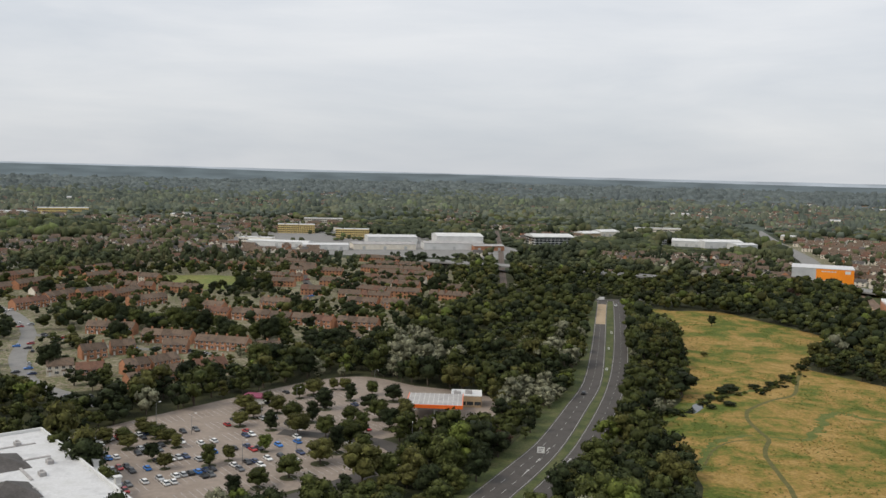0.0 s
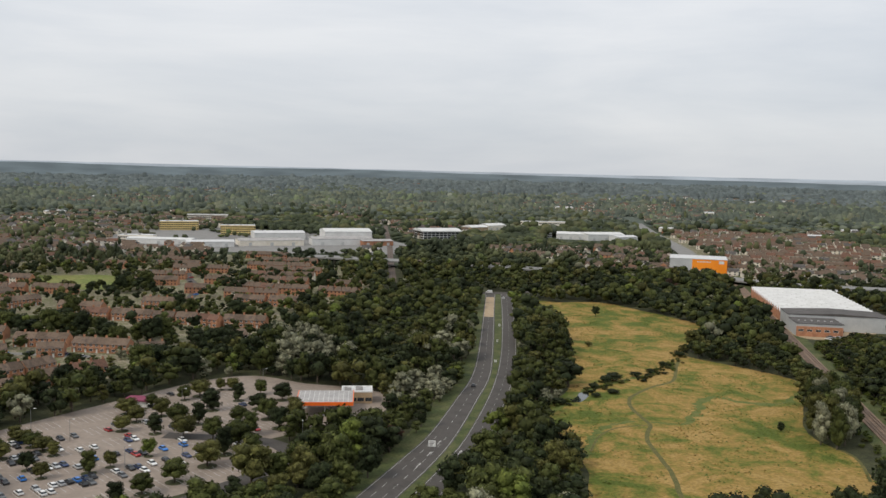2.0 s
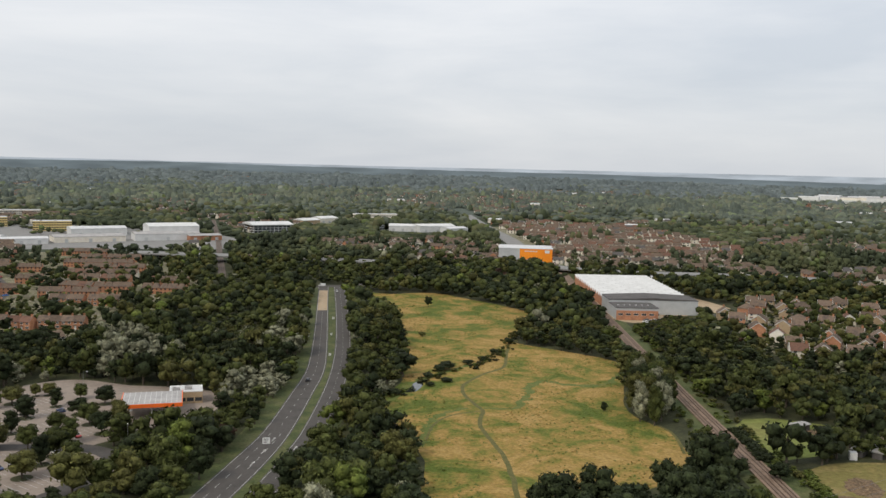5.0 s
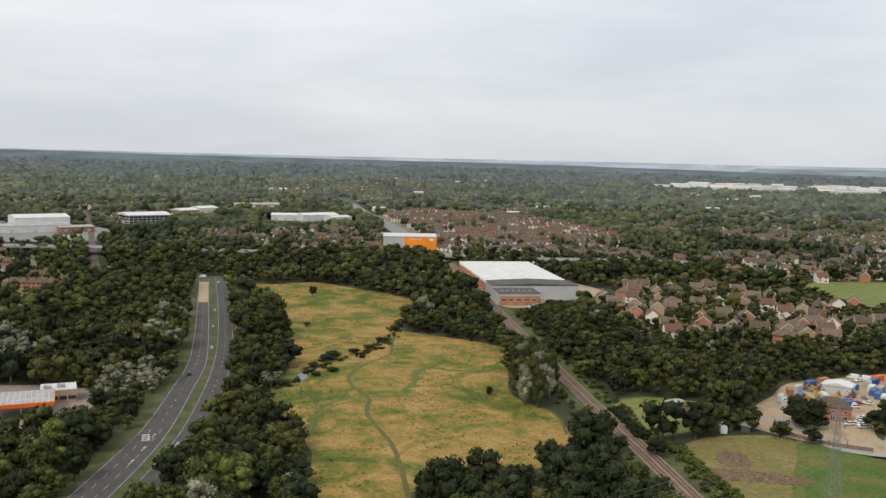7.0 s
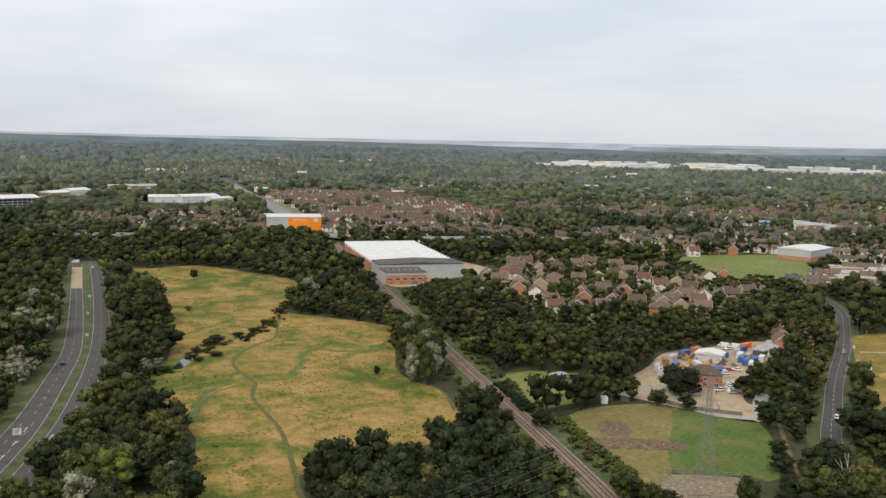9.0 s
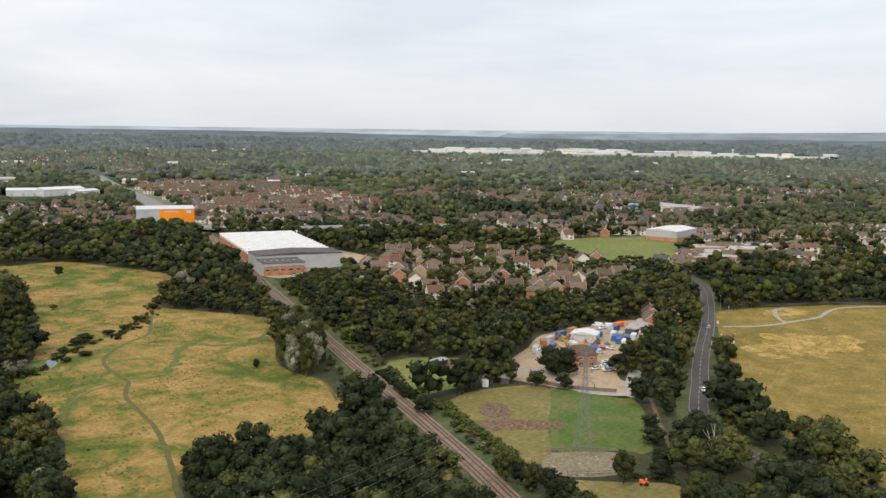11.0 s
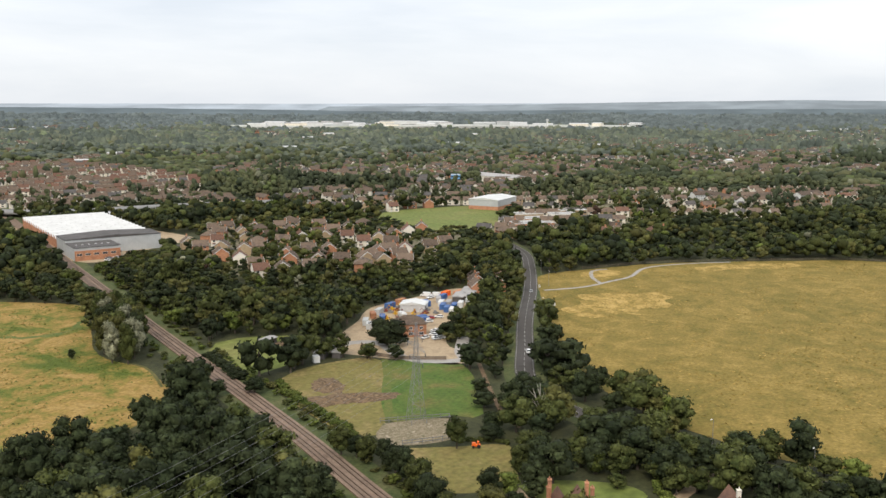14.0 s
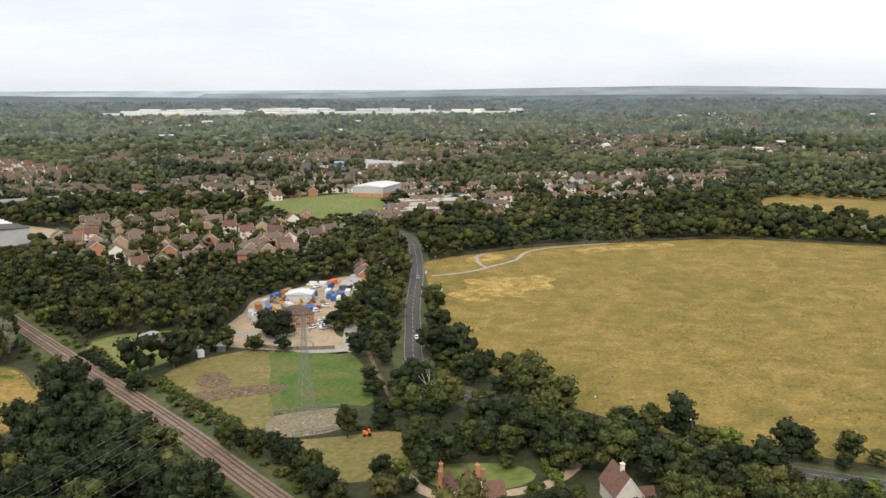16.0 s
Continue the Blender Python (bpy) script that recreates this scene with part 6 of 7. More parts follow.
# tall pines beside the railway
for i, (x, y) in enumerate(((186, 306), (192, 311), (190, 319), (197, 317), (202, 322), (195, 327), (201, 332), (207, 331), (200, 341), (206, 343), (211, 345), (205, 352), (211, 356), (216, 352), (210, 365), (217, 364), (183, 312), (188, 326), (195, 337))):
    tree(x, y, 9 + (i * 7 % 4), 17 + (i * 5 % 5), (0, 3, 2, 1, 0)[i % 5], 5 + i % 2, name="pine_tree", label="tall grey-green pine beside the railway", group="pines")
# the oak and garden trees of the yard
tree(269, 248, 19, 14, 1, 1, z=-2.0, label="broad dark oak behind a timber fence")
for x, y, d, h, k in ((292, 235, 9, 8, 1), (296, 231, 8, 7, 0), (176.5, 330, 4, 4, 1), (183, 606, 6, 8, 1), (148, 501, 5, 3, 2), (194, 241, 8, 6, 1), (224, 254, 6, 6, 2), (230, 258, 7, 6, 0), (208, 116, 8, 7, 4),
                      (210, 112, 6, 5, 0), (214, 70, 6, 5, 4), (112, 243, 9, 8, 1), (118, 240, 8, 7, 1), (107, 240, 7, 6, 1), (190, 92, 6, 5, 4), (196, 84, 5, 4, 0)):
    tree(x, y, d, h, k, label="rounded single tree standing in open grass", group="field trees")
for x, y, d, h in ((136, 417, 9, 4), (131, 413, 7, 3.5), (122, 402, 6, 2.5), (150, 425, 6, 2.5), (160, 432, 5, 2.5), (172, 446, 6, 3), (128, 392, 6, 2), (118, 386, 5, 2), (190, 470, 6, 3.5), (98, 374, 6, 3)):
    tree(x, y, d, h, 1, name="bush", label="dark bush on the reedy stream bank", category="bush", group="stream bushes")

for x, y, d, h, k in ((174, 179, 8, 9, 0), (175, 174, 6, 7, 1), (175, 170, 7, 8, 0), (176, 164, 7, 8, 1), (173.5, 158, 8, 9, 1), (171, 152.5, 8.5, 10, 1), (166, 143, 9, 11, 0), (162, 136, 9, 10, 1), (170, 147, 7, 9, 0), (158, 128, 8, 9, 0)):
    tree(x, y, d, h, k, label="dark bushy tree between railway and lawn", group="railway trees")
for x, y, d, h, k in ((198.4, 156.4, 7.5, 10, 0), (210, 152.6, 8, 5, 1), (194.5, 131.7, 8.5, 9, 0), (202, 130.7, 8.5, 9, 1), (176, 128.5, 9, 9, 1), (181, 126, 8, 7, 4), (171, 124, 8, 7, 2), (207, 137, 8, 8, 0), (202, 124, 8, 8, 0), (216, 156, 7, 7, 1)):
    tree(x, y, d, h, k, label="rounded garden tree beside the dry lawn", group="garden trees")
# tall old trees between the terraces
for i, (x, y) in enumerate(((-234, 556), (-214, 566), (-205, 556), (-194, 548), (-186, 543), (-178, 543), (-168, 532), (-161, 540), (-155, 546), (-150, 538), (-128, 523), (-122, 514), (-107, 516), (-98, 511), (-93, 518), (-180, 497), (-101, 622), (-155, 720), (-150, 728), (-145, 734), (-160, 712), (-292, 664), (-270, 670), (-61, 499), (-235, 593), (-7, 724), (-186, 424), (-90, 443), (-84, 448), (-115, 505), (-72, 500), (-140, 530), (-165, 600), (-60, 590), (-90, 600), (-20, 640))):
    tree(x, y, 11 + (i * 3 % 5), 11 + (i * 5 % 6), (1, 1, 0, 1, 0)[i % 5], label="tall dark tree between the brick terraces", group="estate trees")
# cars along the estate roads
for i in range(44):
    line, half = ((ESTATE_ROAD, 3.2), (ESTATE_LANE, 1.7), (ESTATE_STREET, 2.4))[i % 3]
    q = 1 + (i * 7) % (len(line) - 2)
    s = sideways(line)[q] * half * (1 if i % 2 else -1)
    d = line[q + 1] - line[q]
    c = copy_thing(CARS[(i * 5) % 7], pose(line[q][0] + s[0], line[q][1] + s[1], 0.10, 0, 0, math.degrees(math.atan2(d[1], d[0]))))
    tagged(c, "small car parked at the kerb of the estate", "car", "estate cars")
for x, y, a, k in ((293, 243, 20, 0), (296, 245, 20, 2), (299, 247, 20, 0), (300, 256, 60, 0), (303, 259, 60, 5), (310, 260, 60, 0), (316, 264, 30, 4), (320, 262, 30, 0), (286, 266, 10, 2), (292, 268, 10, 0), (328, 284, 80, 0), (332, 286, 80, 3), (340, 290, 80, 0), (350, 292, 80, 0)):
    tagged(copy_thing(CARS[k], pose(x, y, 0.08, 0, 0, a)), "car parked on the gravel of the yard", "car", "yard cars")
k = 110
q = rng.integers(0, len(STREAM), k)
rr = rng.normal(0, 1.9, k)
side = sideways(STREAM)[q]
reeds = np.stack([STREAM[q, 0] + side[:, 0] * rr, STREAM[q, 1] + side[:, 1] * rr, np.full(k, -.4), rng.uniform(2, 4.2, k), rng.uniform(1.4, 2.8, k), rng.uniform(0, 6, k), rng.choice([1, 2, 4, 2], k)], 1)
reeds = reeds[np.hypot(reeds[:, 0] - 110, reeds[:, 1] - 386) > 6]
scatter("reeds", reeds, LOD1, "low reeds and scrub along the stream", False, "reeds")
pts = np.vstack([np.stack([np.interp(np.linspace(0, 1, 150), np.linspace(0, 1, len(RAILWAY)), RAILWAY[:, 0]), np.interp(np.linspace(0, 1, 150), np.linspace(0, 1, len(RAILWAY)), RAILWAY[:, 1])], 1) + np.array((o, 0)) + rng.normal(0, 1.3, (150, 2)) for o in (-12, -8.5, 8.5, 11)])
pts = pts[(pts[:, 1] > 60) & (pts[:, 1] < 420)]
k = len(pts)
scatter("trackside_scrub", np.stack([pts[:, 0], pts[:, 1], np.full(k, -.4), rng.uniform(2.5, 5, k), rng.uniform(1.5, 3.2, k), rng.uniform(0, 6, k), rng.choice([0, 4, 2, 4], k)], 1), LOD1, "low bright scrub along the railway fence", False, "scrub")


def hedge(name, line, w, h, kind, label):
    """A clipped or rough hedge: a long core with clumps of leaves over it."""
    pts = curve(line, 1.6)[:, :2]
    k = len(pts)
    reps = 2
    x = np.repeat(pts[:, 0], reps) + rng.normal(0, w * .18, k * reps)
    y = np.repeat(pts[:, 1], reps) + rng.normal(0, w * .18, k * reps)
    rows = np.stack([x, y, 0 * x - h * .35, np.full(k * reps, w * 1.25), h * rng.uniform(1.2, 1.4, k * reps), rng.uniform(0, 6.28, k * reps), np.full(k * reps, kind)], 1)
    ob = scatter(name, rows, LOD1, label, False, "hedge")
    ob["kind"] = ""
    del ob["kind"]
    return ob


hedge("hedge", [(302, 241), (320, 250), (345, 262), (366, 272)], 2.6, 3.2, 4, "long clipped bright green hedge of the yard")
hedge("hedge", [(206, 243), (199, 226), (194, 208), (188, 190), (182, 180)], 3.0, 2.2, 4, "rough green hedge along the railway")
hedge("hedge", [(198, 88), (206, 96), (210, 100)], 2.2, 2.4, 4, "clipped garden hedge beside the drive")
hedge("hedge", [(189, 104), (193, 112)], 1.6, 1.8, 4, "clipped hedge between two lawns")
hedge("hedge", [(203, 160), (209, 152), (211, 147)], 1.6, 1.5, 0, "low hedge behind the lawn")
hedge("hedge", [(212, 290), (206, 270), (201, 258)], 4.0, 2.6, 1, "overgrown hedge between field and railway")

lot = np.array([(x, y) for x, y in zip(rng.uniform(240, 345, 900), rng.uniform(412, 545, 900))])
lot = lot[inside(lot[:, 0], lot[:, 1], [(250, 470), (250, 440), (247, 418), (258, 424), (301, 480), (341, 516), (330, 528), (300, 508), (275, 500)]) & ~near_line(lot[:, 0], lot[:, 1], RAILWAY, 9)]
k = len(lot)
scatter("trackside_scrub", np.stack([lot[:, 0], lot[:, 1], np.full(k, -.4), rng.uniform(4, 7, k), rng.uniform(3, 5.5, k), rng.uniform(0, 6, k), rng.choice([0, 1, 2, 4], k)], 1), LOD1, "low bushes below the factory yard", True, "scrub")


# tussocks in the rough grass
def tussocks(poly, count, size, mats, label):
    p = np.array(poly, float)
    x, y = rng.uniform(p[:, 0].min(), p[:, 0].max(), count * 3), rng.uniform(p[:, 1].min(), p[:, 1].max(), count * 3)
    ok = inside(x, y, poly) & (soft_noise(x, y, 16, 51) + .5 * soft_noise(x, y, 5, 52) > .02) & ~near_line(x, y, PATH_M, 1.8)
    x, y = x[ok][:count], y[ok][:count]
    a = rng.uniform(0, 6.28, (len(x), 4)) + 1.57 * np.arange(4)
    w, h = size * rng.uniform(.5, 1.4, (len(x), 1)), size * rng.uniform(.3, .8, (len(x), 1))
    cx, cy = x[:, None], y[:, None]
    v = np.stack([np.stack([cx + w * np.cos(a + .7), cy + w * np.sin(a + .7), 0 * a + .02], 2), np.stack([cx + w * np.cos(a - .7), cy + w * np.sin(a - .7), 0 * a + .02], 2), np.stack([cx - .2 * w * np.cos(a), cy - .2 * w * np.sin(a), 0 * a + h], 2)], 2)
    f = np.arange(len(x) * 12).reshape(-1, 3)
    kind = np.repeat(rng.choice(len(mats), len(x), p=(.55, .45)), 4)
    tagged(new("grass_tussocks", raw_mesh("grass_tussocks", v.reshape(-1, 3), f, mats, kind)), label, "grass", kind="stuff")


tussocks(MEADOW, 6500, 0.6, [M["meadow"], M["lush"]], "rough tussocks in the meadow grass")
tussocks(GOLD, 7500, 0.6, [M["gold"], M["straw"]], "dry tussocks over the golden field")

# dead tree on the woodland edge
dead = thing("dead_tree", "bare grey dead tree among dark woods", "tree", m=pose(228, 147, 0))
bm = bmesh.new()
rod(bm, (0, 0, -.2), (0.3, 0.2, 6), .4, .25, 7)
for a, z0, l in ((0, 5.5, 5), (1.3, 5.8, 6), (2.6, 5.2, 4.5), (3.9, 6, 5.5), (5.2, 5.6, 4), (0.6, 6, 7)):
    e = (l * .6 * math.cos(a), l * .6 * math.sin(a), z0 + l)
    rod(bm, (0.3, 0.2, z0), e, .16, .05, 5)
    rod(bm, [(e[0] + .3) / 2, (e[1] + .2) / 2, (e[2] + z0) / 2], (e[0] + 1.2 * math.cos(a + 1), e[1] + 1.2 * math.sin(a + 1), e[2] - .4), .08, .03, 5)
part("trunk", bm, M["dry_wood"], dead)


# ---- the yard ----
red_house = house("red brick hipped house in the yard", 13.5, 10, 5.6, 8.6, hip=True, chimney=False, bays=3, roof="tile")
red_house.matrix_world = facing(288.5, 253, -40)
hut = slab_building("workshop", "white low-pitched workshop in the yard", 324, 274, 30, 9, 12, 3.4, "membrane", "white", "workshop", pitch=1.2, doors=1)


def container(x, y, a, mat, label, L=6.1):
    t = thing("shipping_container", label, "container", "containers", frame_at(x, y, a))
    bm = bmesh.new()
    box(bm, 0, L, 0, 2.44, 0.06, 2.6)
    part("body", bm, M[mat], t)
    bm = bmesh.new()
    for k in range(int(L / .55)):
        box(bm, .15 + k * .55, .4 + k * .55, -.05, 2.49, .25, 2.4)
    part("corrugation", bm, M[mat], t)


for x, y, a, mat in ((284, 271, 40, "grey"), (288, 277, 40, "grey"), (305, 262, -20, "blue"), (307, 265, -20, "blue"), (334, 270, 30, "blue"), (338, 266, 30, "blue"), (331, 265, 30, "blue"), (341, 272, 30, "greyroof"), (346, 262, 30, "white"), (357, 288, 10, "fascia"), (362, 284, 10, "brick"), (298, 276, 40, "blue"), (309, 272, 60, "white"), (352, 268, 30, "grey"), (343, 266, 30, "white"), (300, 283, 50, "brick"), (306, 287, 20, "grey"), (318, 292, 5, "blue"), (328, 294, 5, "brick"), (336, 280, 60, "blue"), (345, 281, 40, "greyroof"), (350, 284, 15, "blue"), (339, 275, 30, "white"), (330, 261, 30, "white")):
    container(x, y, a, mat, {"grey": "grey steel container beside the gate", "blue": "blue steel container in the yard", "greyroof": "dull grey container in the yard", "white": "white site cabin in the yard", "fascia": "orange container at the yard's far end", "brick": "rusty red container by the fence"}[mat])
for x, y, a, L in ((356, 270, 28, 14), (362, 276, 28, 16), (352, 273, 28, 12)):
    slab_building("shed", "long dark shed with a pale sheet roof", x, y, a, L, 5, 2.8, "dark", "greyroof", "shed", pitch=.5)
for i in range(34):
    t = thing("machine_stack", ("rusty red scaffold and plant stack", "grey stacked scaffold tubes", "yellow digger parts on gravel")[i % 3], "machinery", "yard machinery", pose(*((312 + (i * 5.3) % 26, 279 + (i * 3.7) % 15) if i < 18 else (298 + (i * 4.7) % 30, 268 + (i * 2.9) % 12)), 0.06, 0, 0, i * 47))
    bm = bmesh.new()
    for k in range(7):
        a, b = (-1.8 + .1 * k, -.8 + .25 * k, .2 + .18 * (k % 4)), (1.9 - .12 * k, -.7 + .24 * k, .25 + .18 * (k % 4))
        rod(bm, a, b, .09, .09, 5)
    box(bm, -.9, .7, -.6, .6, 0, .9)
    box(bm, -.3, .5, -.4, .4, .9, 1.6)
    part("body", bm, M[("rust", "steel", "yellow")[i % 3]], t)
    bm = bmesh.new()
    rod(bm, (.4, 0, .9), (2.0, .3, 2.8), .14, .1, 6)
    rod(bm, (2.0, .3, 2.8), (2.9, .5, 1.2), .1, .08, 6)
    part("arm", bm, M[("rust", "steel", "yellow")[i % 3]], t)


def fence(line, h, label, gap=2.4, rail=True, mat="fence", solid=True):
    pts = curve(line, gap)[:, :2]
    t = thing("fence", label, "fence")
    for p in pts:
        bm = bmesh.new()
        box(bm, p[0] - .07, p[0] + .07, p[1] - .07, p[1] + .07, 0, h)
        part("post", bm, M[mat], t)
    for p, q in zip(pts[:-1], pts[1:]):
        d = (q - p) / np.linalg.norm(q - p) if np.linalg.norm(q - p) else np.array((1, 0))
        s = np.array((-d[1], d[0])) * .03
        for z0, z1 in (((.1, h - .1),) if solid else ((h * .35, h * .45), (h * .8, h * .9))):
            bm = bmesh.new()
            c = [p - s, q - s, q + s, p + s]
            prism(bm, [tuple(v) for v in c], z0, z1)
            bmesh.ops.recalc_face_normals(bm, faces=bm.faces)
            part("panel", bm, M[mat], t)


fence([(262, 256), (257, 247), (255, 240), (257, 231), (263, 222), (268, 216)], 1.6, "curved weathered timber fence below the oak", 2.6)
fence([(250, 240), (254, 247), (258, 252)], 1.6, "timber fence beside low sheds", 2.4)
fence([(200, 188), (217, 174)], 1.8, "grey palisade fence of the compound", 2.6, mat="steel", solid=False)
fence([(190, 170), (205, 162), (216, 173)], 1.8, "grey fence on the near side of the compound", 2.6, mat="steel", solid=False)
fence([(630, 60), (612, 149), (574, 196), (520, 248), (472, 274)], 1.4, "post and rail fence along the field crest", 9, solid=False)
for x, y, a, w, d in ((238, 253, 30, 6, 4), (243, 249, 30, 5, 3.5), (247, 253, 30, 7, 4), (236, 285, 10, 7, 4)):
    slab_building("shed", "low dark shed with a grey roof", x, y, a, w, d, 2.3, "dark", "greyroof", "shed", pitch=.4)
for x, y, a in ((240, 256, 20), (234, 251, 60)):
    container(x, y, a, "white", "small white trailer on the grass", 3)

# lattice pylon with cross arms, and its wires
pylon = thing("pylon", "grey lattice steel electricity pylon", "pylon", m=pose(208, 180, 0, 0, 0, 62))


def leg_at(z):
    return np.interp(z, [0, 16, 32], [2.6, 0.95, 0.25])


for sx in (-1, 1):
    for sy in (-1, 1):
        bm = bmesh.new()
        for z0, z1 in ((0, 16), (16, 32)):
            rod(bm, (sx * leg_at(z0), sy * leg_at(z0), z0), (sx * leg_at(z1), sy * leg_at(z1), z1), .075, .06, 4)
        part("leg", bm, M["steel"], pylon)
levels = [0, 3.5, 7, 10, 12.8, 15.2, 17.4, 19.4, 21.2, 23, 24.8, 26.6, 28.4, 30.2, 32]
for k, (z0, z1) in enumerate(zip(levels[:-1], levels[1:])):
    bm = bmesh.new()
    a, b = leg_at(z0), leg_at(z1)
    for s in (-1, 1):
        rod(bm, (-a, s * a, z0), (b, s * b, z1), .032, .032, 4)
        rod(bm, (a, s * a, z0), (-b, s * b, z1), .032, .032, 4)
        rod(bm, (s * a, -a, z0), (s * b, b, z1), .032, .032, 4)
        rod(bm, (s * a, a, z0), (s * b, -b, z1), .032, .032, 4)
        rod(bm, (-b, s * b, z1), (b, s * b, z1), .032, .032, 4)
        rod(bm, (s * b, -b, z1), (s * b, b, z1), .032, .032, 4)
    part("bracing", bm, M["steel"], pylon)
tips = []
for z, reach in ((20, 5.5), (24, 7.5), (28, 5.0)):
    for s in (-1, 1):
        bm = bmesh.new()
        r = leg_at(z)
        for sy in (-1, 1):
            rod(bm, (s * r, sy * r, z), (s * reach, 0, z + .3), .07, .05, 4)
            rod(bm, (s * r, sy * r, z + 1.5), (s * reach, 0, z + .35), .06, .05, 4)
        for q in (.35, .65):
            rod(bm, (s * (r + q * (reach - r)), -r * (1 - q), z + .1), (s * (r + q * (reach - r)), r * (1 - q), z + .1), .04, .04, 4)
        part("cross_arm", bm, M["steel"], pylon)
        bm = bmesh.new()
        for j in range(6):
            rod(bm, (s * reach, 0, z + .2 - j * .22), (s * reach, 0, z + .1 - j * .22), .16, .16, 6)
        part("insulator", bm, M["glass"], pylon)
        m = pose(208, 180, 0, 0, 0, 62)
        tips.append(m @ Vector((s * reach, 0, z - 1.2)))
for tip in tips:
    wire = bpy.data.curves.new("wire", "CURVE")
    wire.dimensions = "3D"
    wire.bevel_depth = 0.028
    wire.bevel_resolution = 0
    sp = wire.splines.new("POLY")
    end = tip + Vector((-250, -52, 4))
    sp.points.add(24)
    for i in range(25):
        q = i / 24
        c = tip.lerp(end, q)
        sp.points[i].co = (c.x, c.y, c.z - 6.5 * 4 * q * (1 - q), 1)
    wire.materials.append(M["steel"])
    tagged(new("power_line", wire), "thin grey power line sagging from the pylon", "power line", "power lines")

# small tractor, goal, lamp posts, signs
tractor = thing("mower_tractor", "small orange-red ride-on tractor on the lawn", "tractor", m=pose(202.5, 152.5, 0.06, 0, 0, 40))
bm = bmesh.new()
box(bm, -.6, .6, -1.3, 1.2, .5, 1.0)
box(bm, -.5, .5, .1, 1.2, 1.0, 1.5)
box(bm, -.45, .45, -.9, -.3, 1.0, 1.9)
bmesh.ops.bevel(bm, geom=bm.edges[:], offset=.06, segments=1, affect="EDGES")
part("body", bm, M["fascia"], tractor)
for x in (-.7, .7):
    for y, r in ((-.8, .55), (.8, .38)):
        bm = bmesh.new()
        rod(bm, (x - .15, y, r), (x + .15, y, r), r, n=12)
        part("wheel", bm, M["tyre"], tractor)
goal = thing("goal", "small white football goal on a lawn", "goal", m=pose(190, 126, 0.05, 0, 0, 30))
bm = bmesh.new()
for a, b in (((-1.8, 0, 0), (-1.8, 0, 1.9)), ((1.8, 0, 0), (1.8, 0, 1.9)), ((-1.8, 0, 1.9), (1.8, 0, 1.9)), ((-1.8, 0, 1.9), (-1.8, 1.2, 0)), ((1.8, 0, 1.9), (1.8, 1.2, 0))):
    rod(bm, a, b, .07, .07, 6)
part("frame", bm, M["frame"], goal)


def lamp_post(x, y, a, h=8.0):
    t = thing("street_lamp", "tall grey steel street lamp", "street lamp", "street lamps", pose(x, y, 0, 0, 0, a))
    bm = bmesh.new()
    rod(bm, (0, 0, 0), (0, 0, h), .11, .06, 7)
    rod(bm, (0, 0, h), (1.3, 0, h + .25), .05, .04, 5)
    part("pole", bm, M["steel"], t)
    bm = bmesh.new()
    box(bm, 1.1, 1.9, -.16, .16, h + .16, h + .32)
    part("lamp_head", bm, M["frame"], t, "pale lamp head")


for x, y, a in ((-9.6, 323.6, 90), (-92, 330, 0), (-70, 350, 0), (-50, 312, 0), (-60, 374, 0), (-30, 410, 0), (443, 285, 200), (415, 262, 30), (300, 212, 120), (355, 229, 300), (248, 100, 180), (244, 70, 180), (-66, 298, 0), (-110, 345, 0)):
    lamp_post(x, y, a)


def road_sign(x, y, a, w, h, z0, label):
    t = thing("road_sign", label, "road sign", "road signs", pose(x, y, 0, 0, 0, a))
    for s in (-w * .35, w * .35):
        bm = bmesh.new()
        rod(bm, (s, .06, 0), (s, .06, z0 + h), .05, .05, 6)
        part("post", bm, M["steel"], t)
    bm = bmesh.new()
    box(bm, -w / 2, w / 2, -.03, .03, z0, z0 + h)
    part("panel", bm, M["frame"], t)
    for k in range(3):
        bm = bmesh.new()
        box(bm, -w * .35, w * (.1 + .12 * k), -.045, -.031, z0 + h * (.2 + .25 * k), z0 + h * (.3 + .25 * k))
        part("text_bar", bm, M["dark"], t, "plain dark bar in place of writing")


road_sign(36.5, 314, -8, 2.6, 2.2, 1.2, "white direction sign in the grass strip")
road_sign(82, 508, -10, 2.2, 3.6, 1.0, "tall white road sign at the kerb")
road_sign(85, 455, -10, 1.2, 1.2, 1.0, "small white sign on the grass strip")
road_sign(96, 510, -10, 1.0, 1.2, 1.0, "small white marker on the grass strip")
road_sign(107, 562, -10, 1.2, 1.4, 1.0, "small yellowish sign in the strip")
road_sign(370, 231, -60, 2.2, 1.4, 1.6, "white notice board at the field gate")
road_sign(401, 259, -60, 1.0, 1.4, 2.0, "white sign at the field entrance")
ribbon_end = tagged(ribbon("road", ROAD_A[-24:-4], -3.2, 3.2, 0.115, M["concrete"]), "pale resurfaced stretch at the road's end", "road", kind="structure")
ARROWS = [(40, 322, -22), (35, 309, -24), (30, 297, -25), (46, 310, -25)]
for x, y, a in ARROWS:
    bm = bmesh.new()
    v = [bm.verts.new(c) for c in ((-.15, -2.5, .125), (.15, -2.5, .125), (.15, 1, .125), (.6, 1, .125), (0, 2.6, .125), (-.6, 1, .125), (-.15, 1, .125))]
    bm.faces.new(v)
    ob = part("lane_arrow", bm, M["paint"], road_a)
    ob.matrix_world = pose(x, y, 0, 0, 0, a)

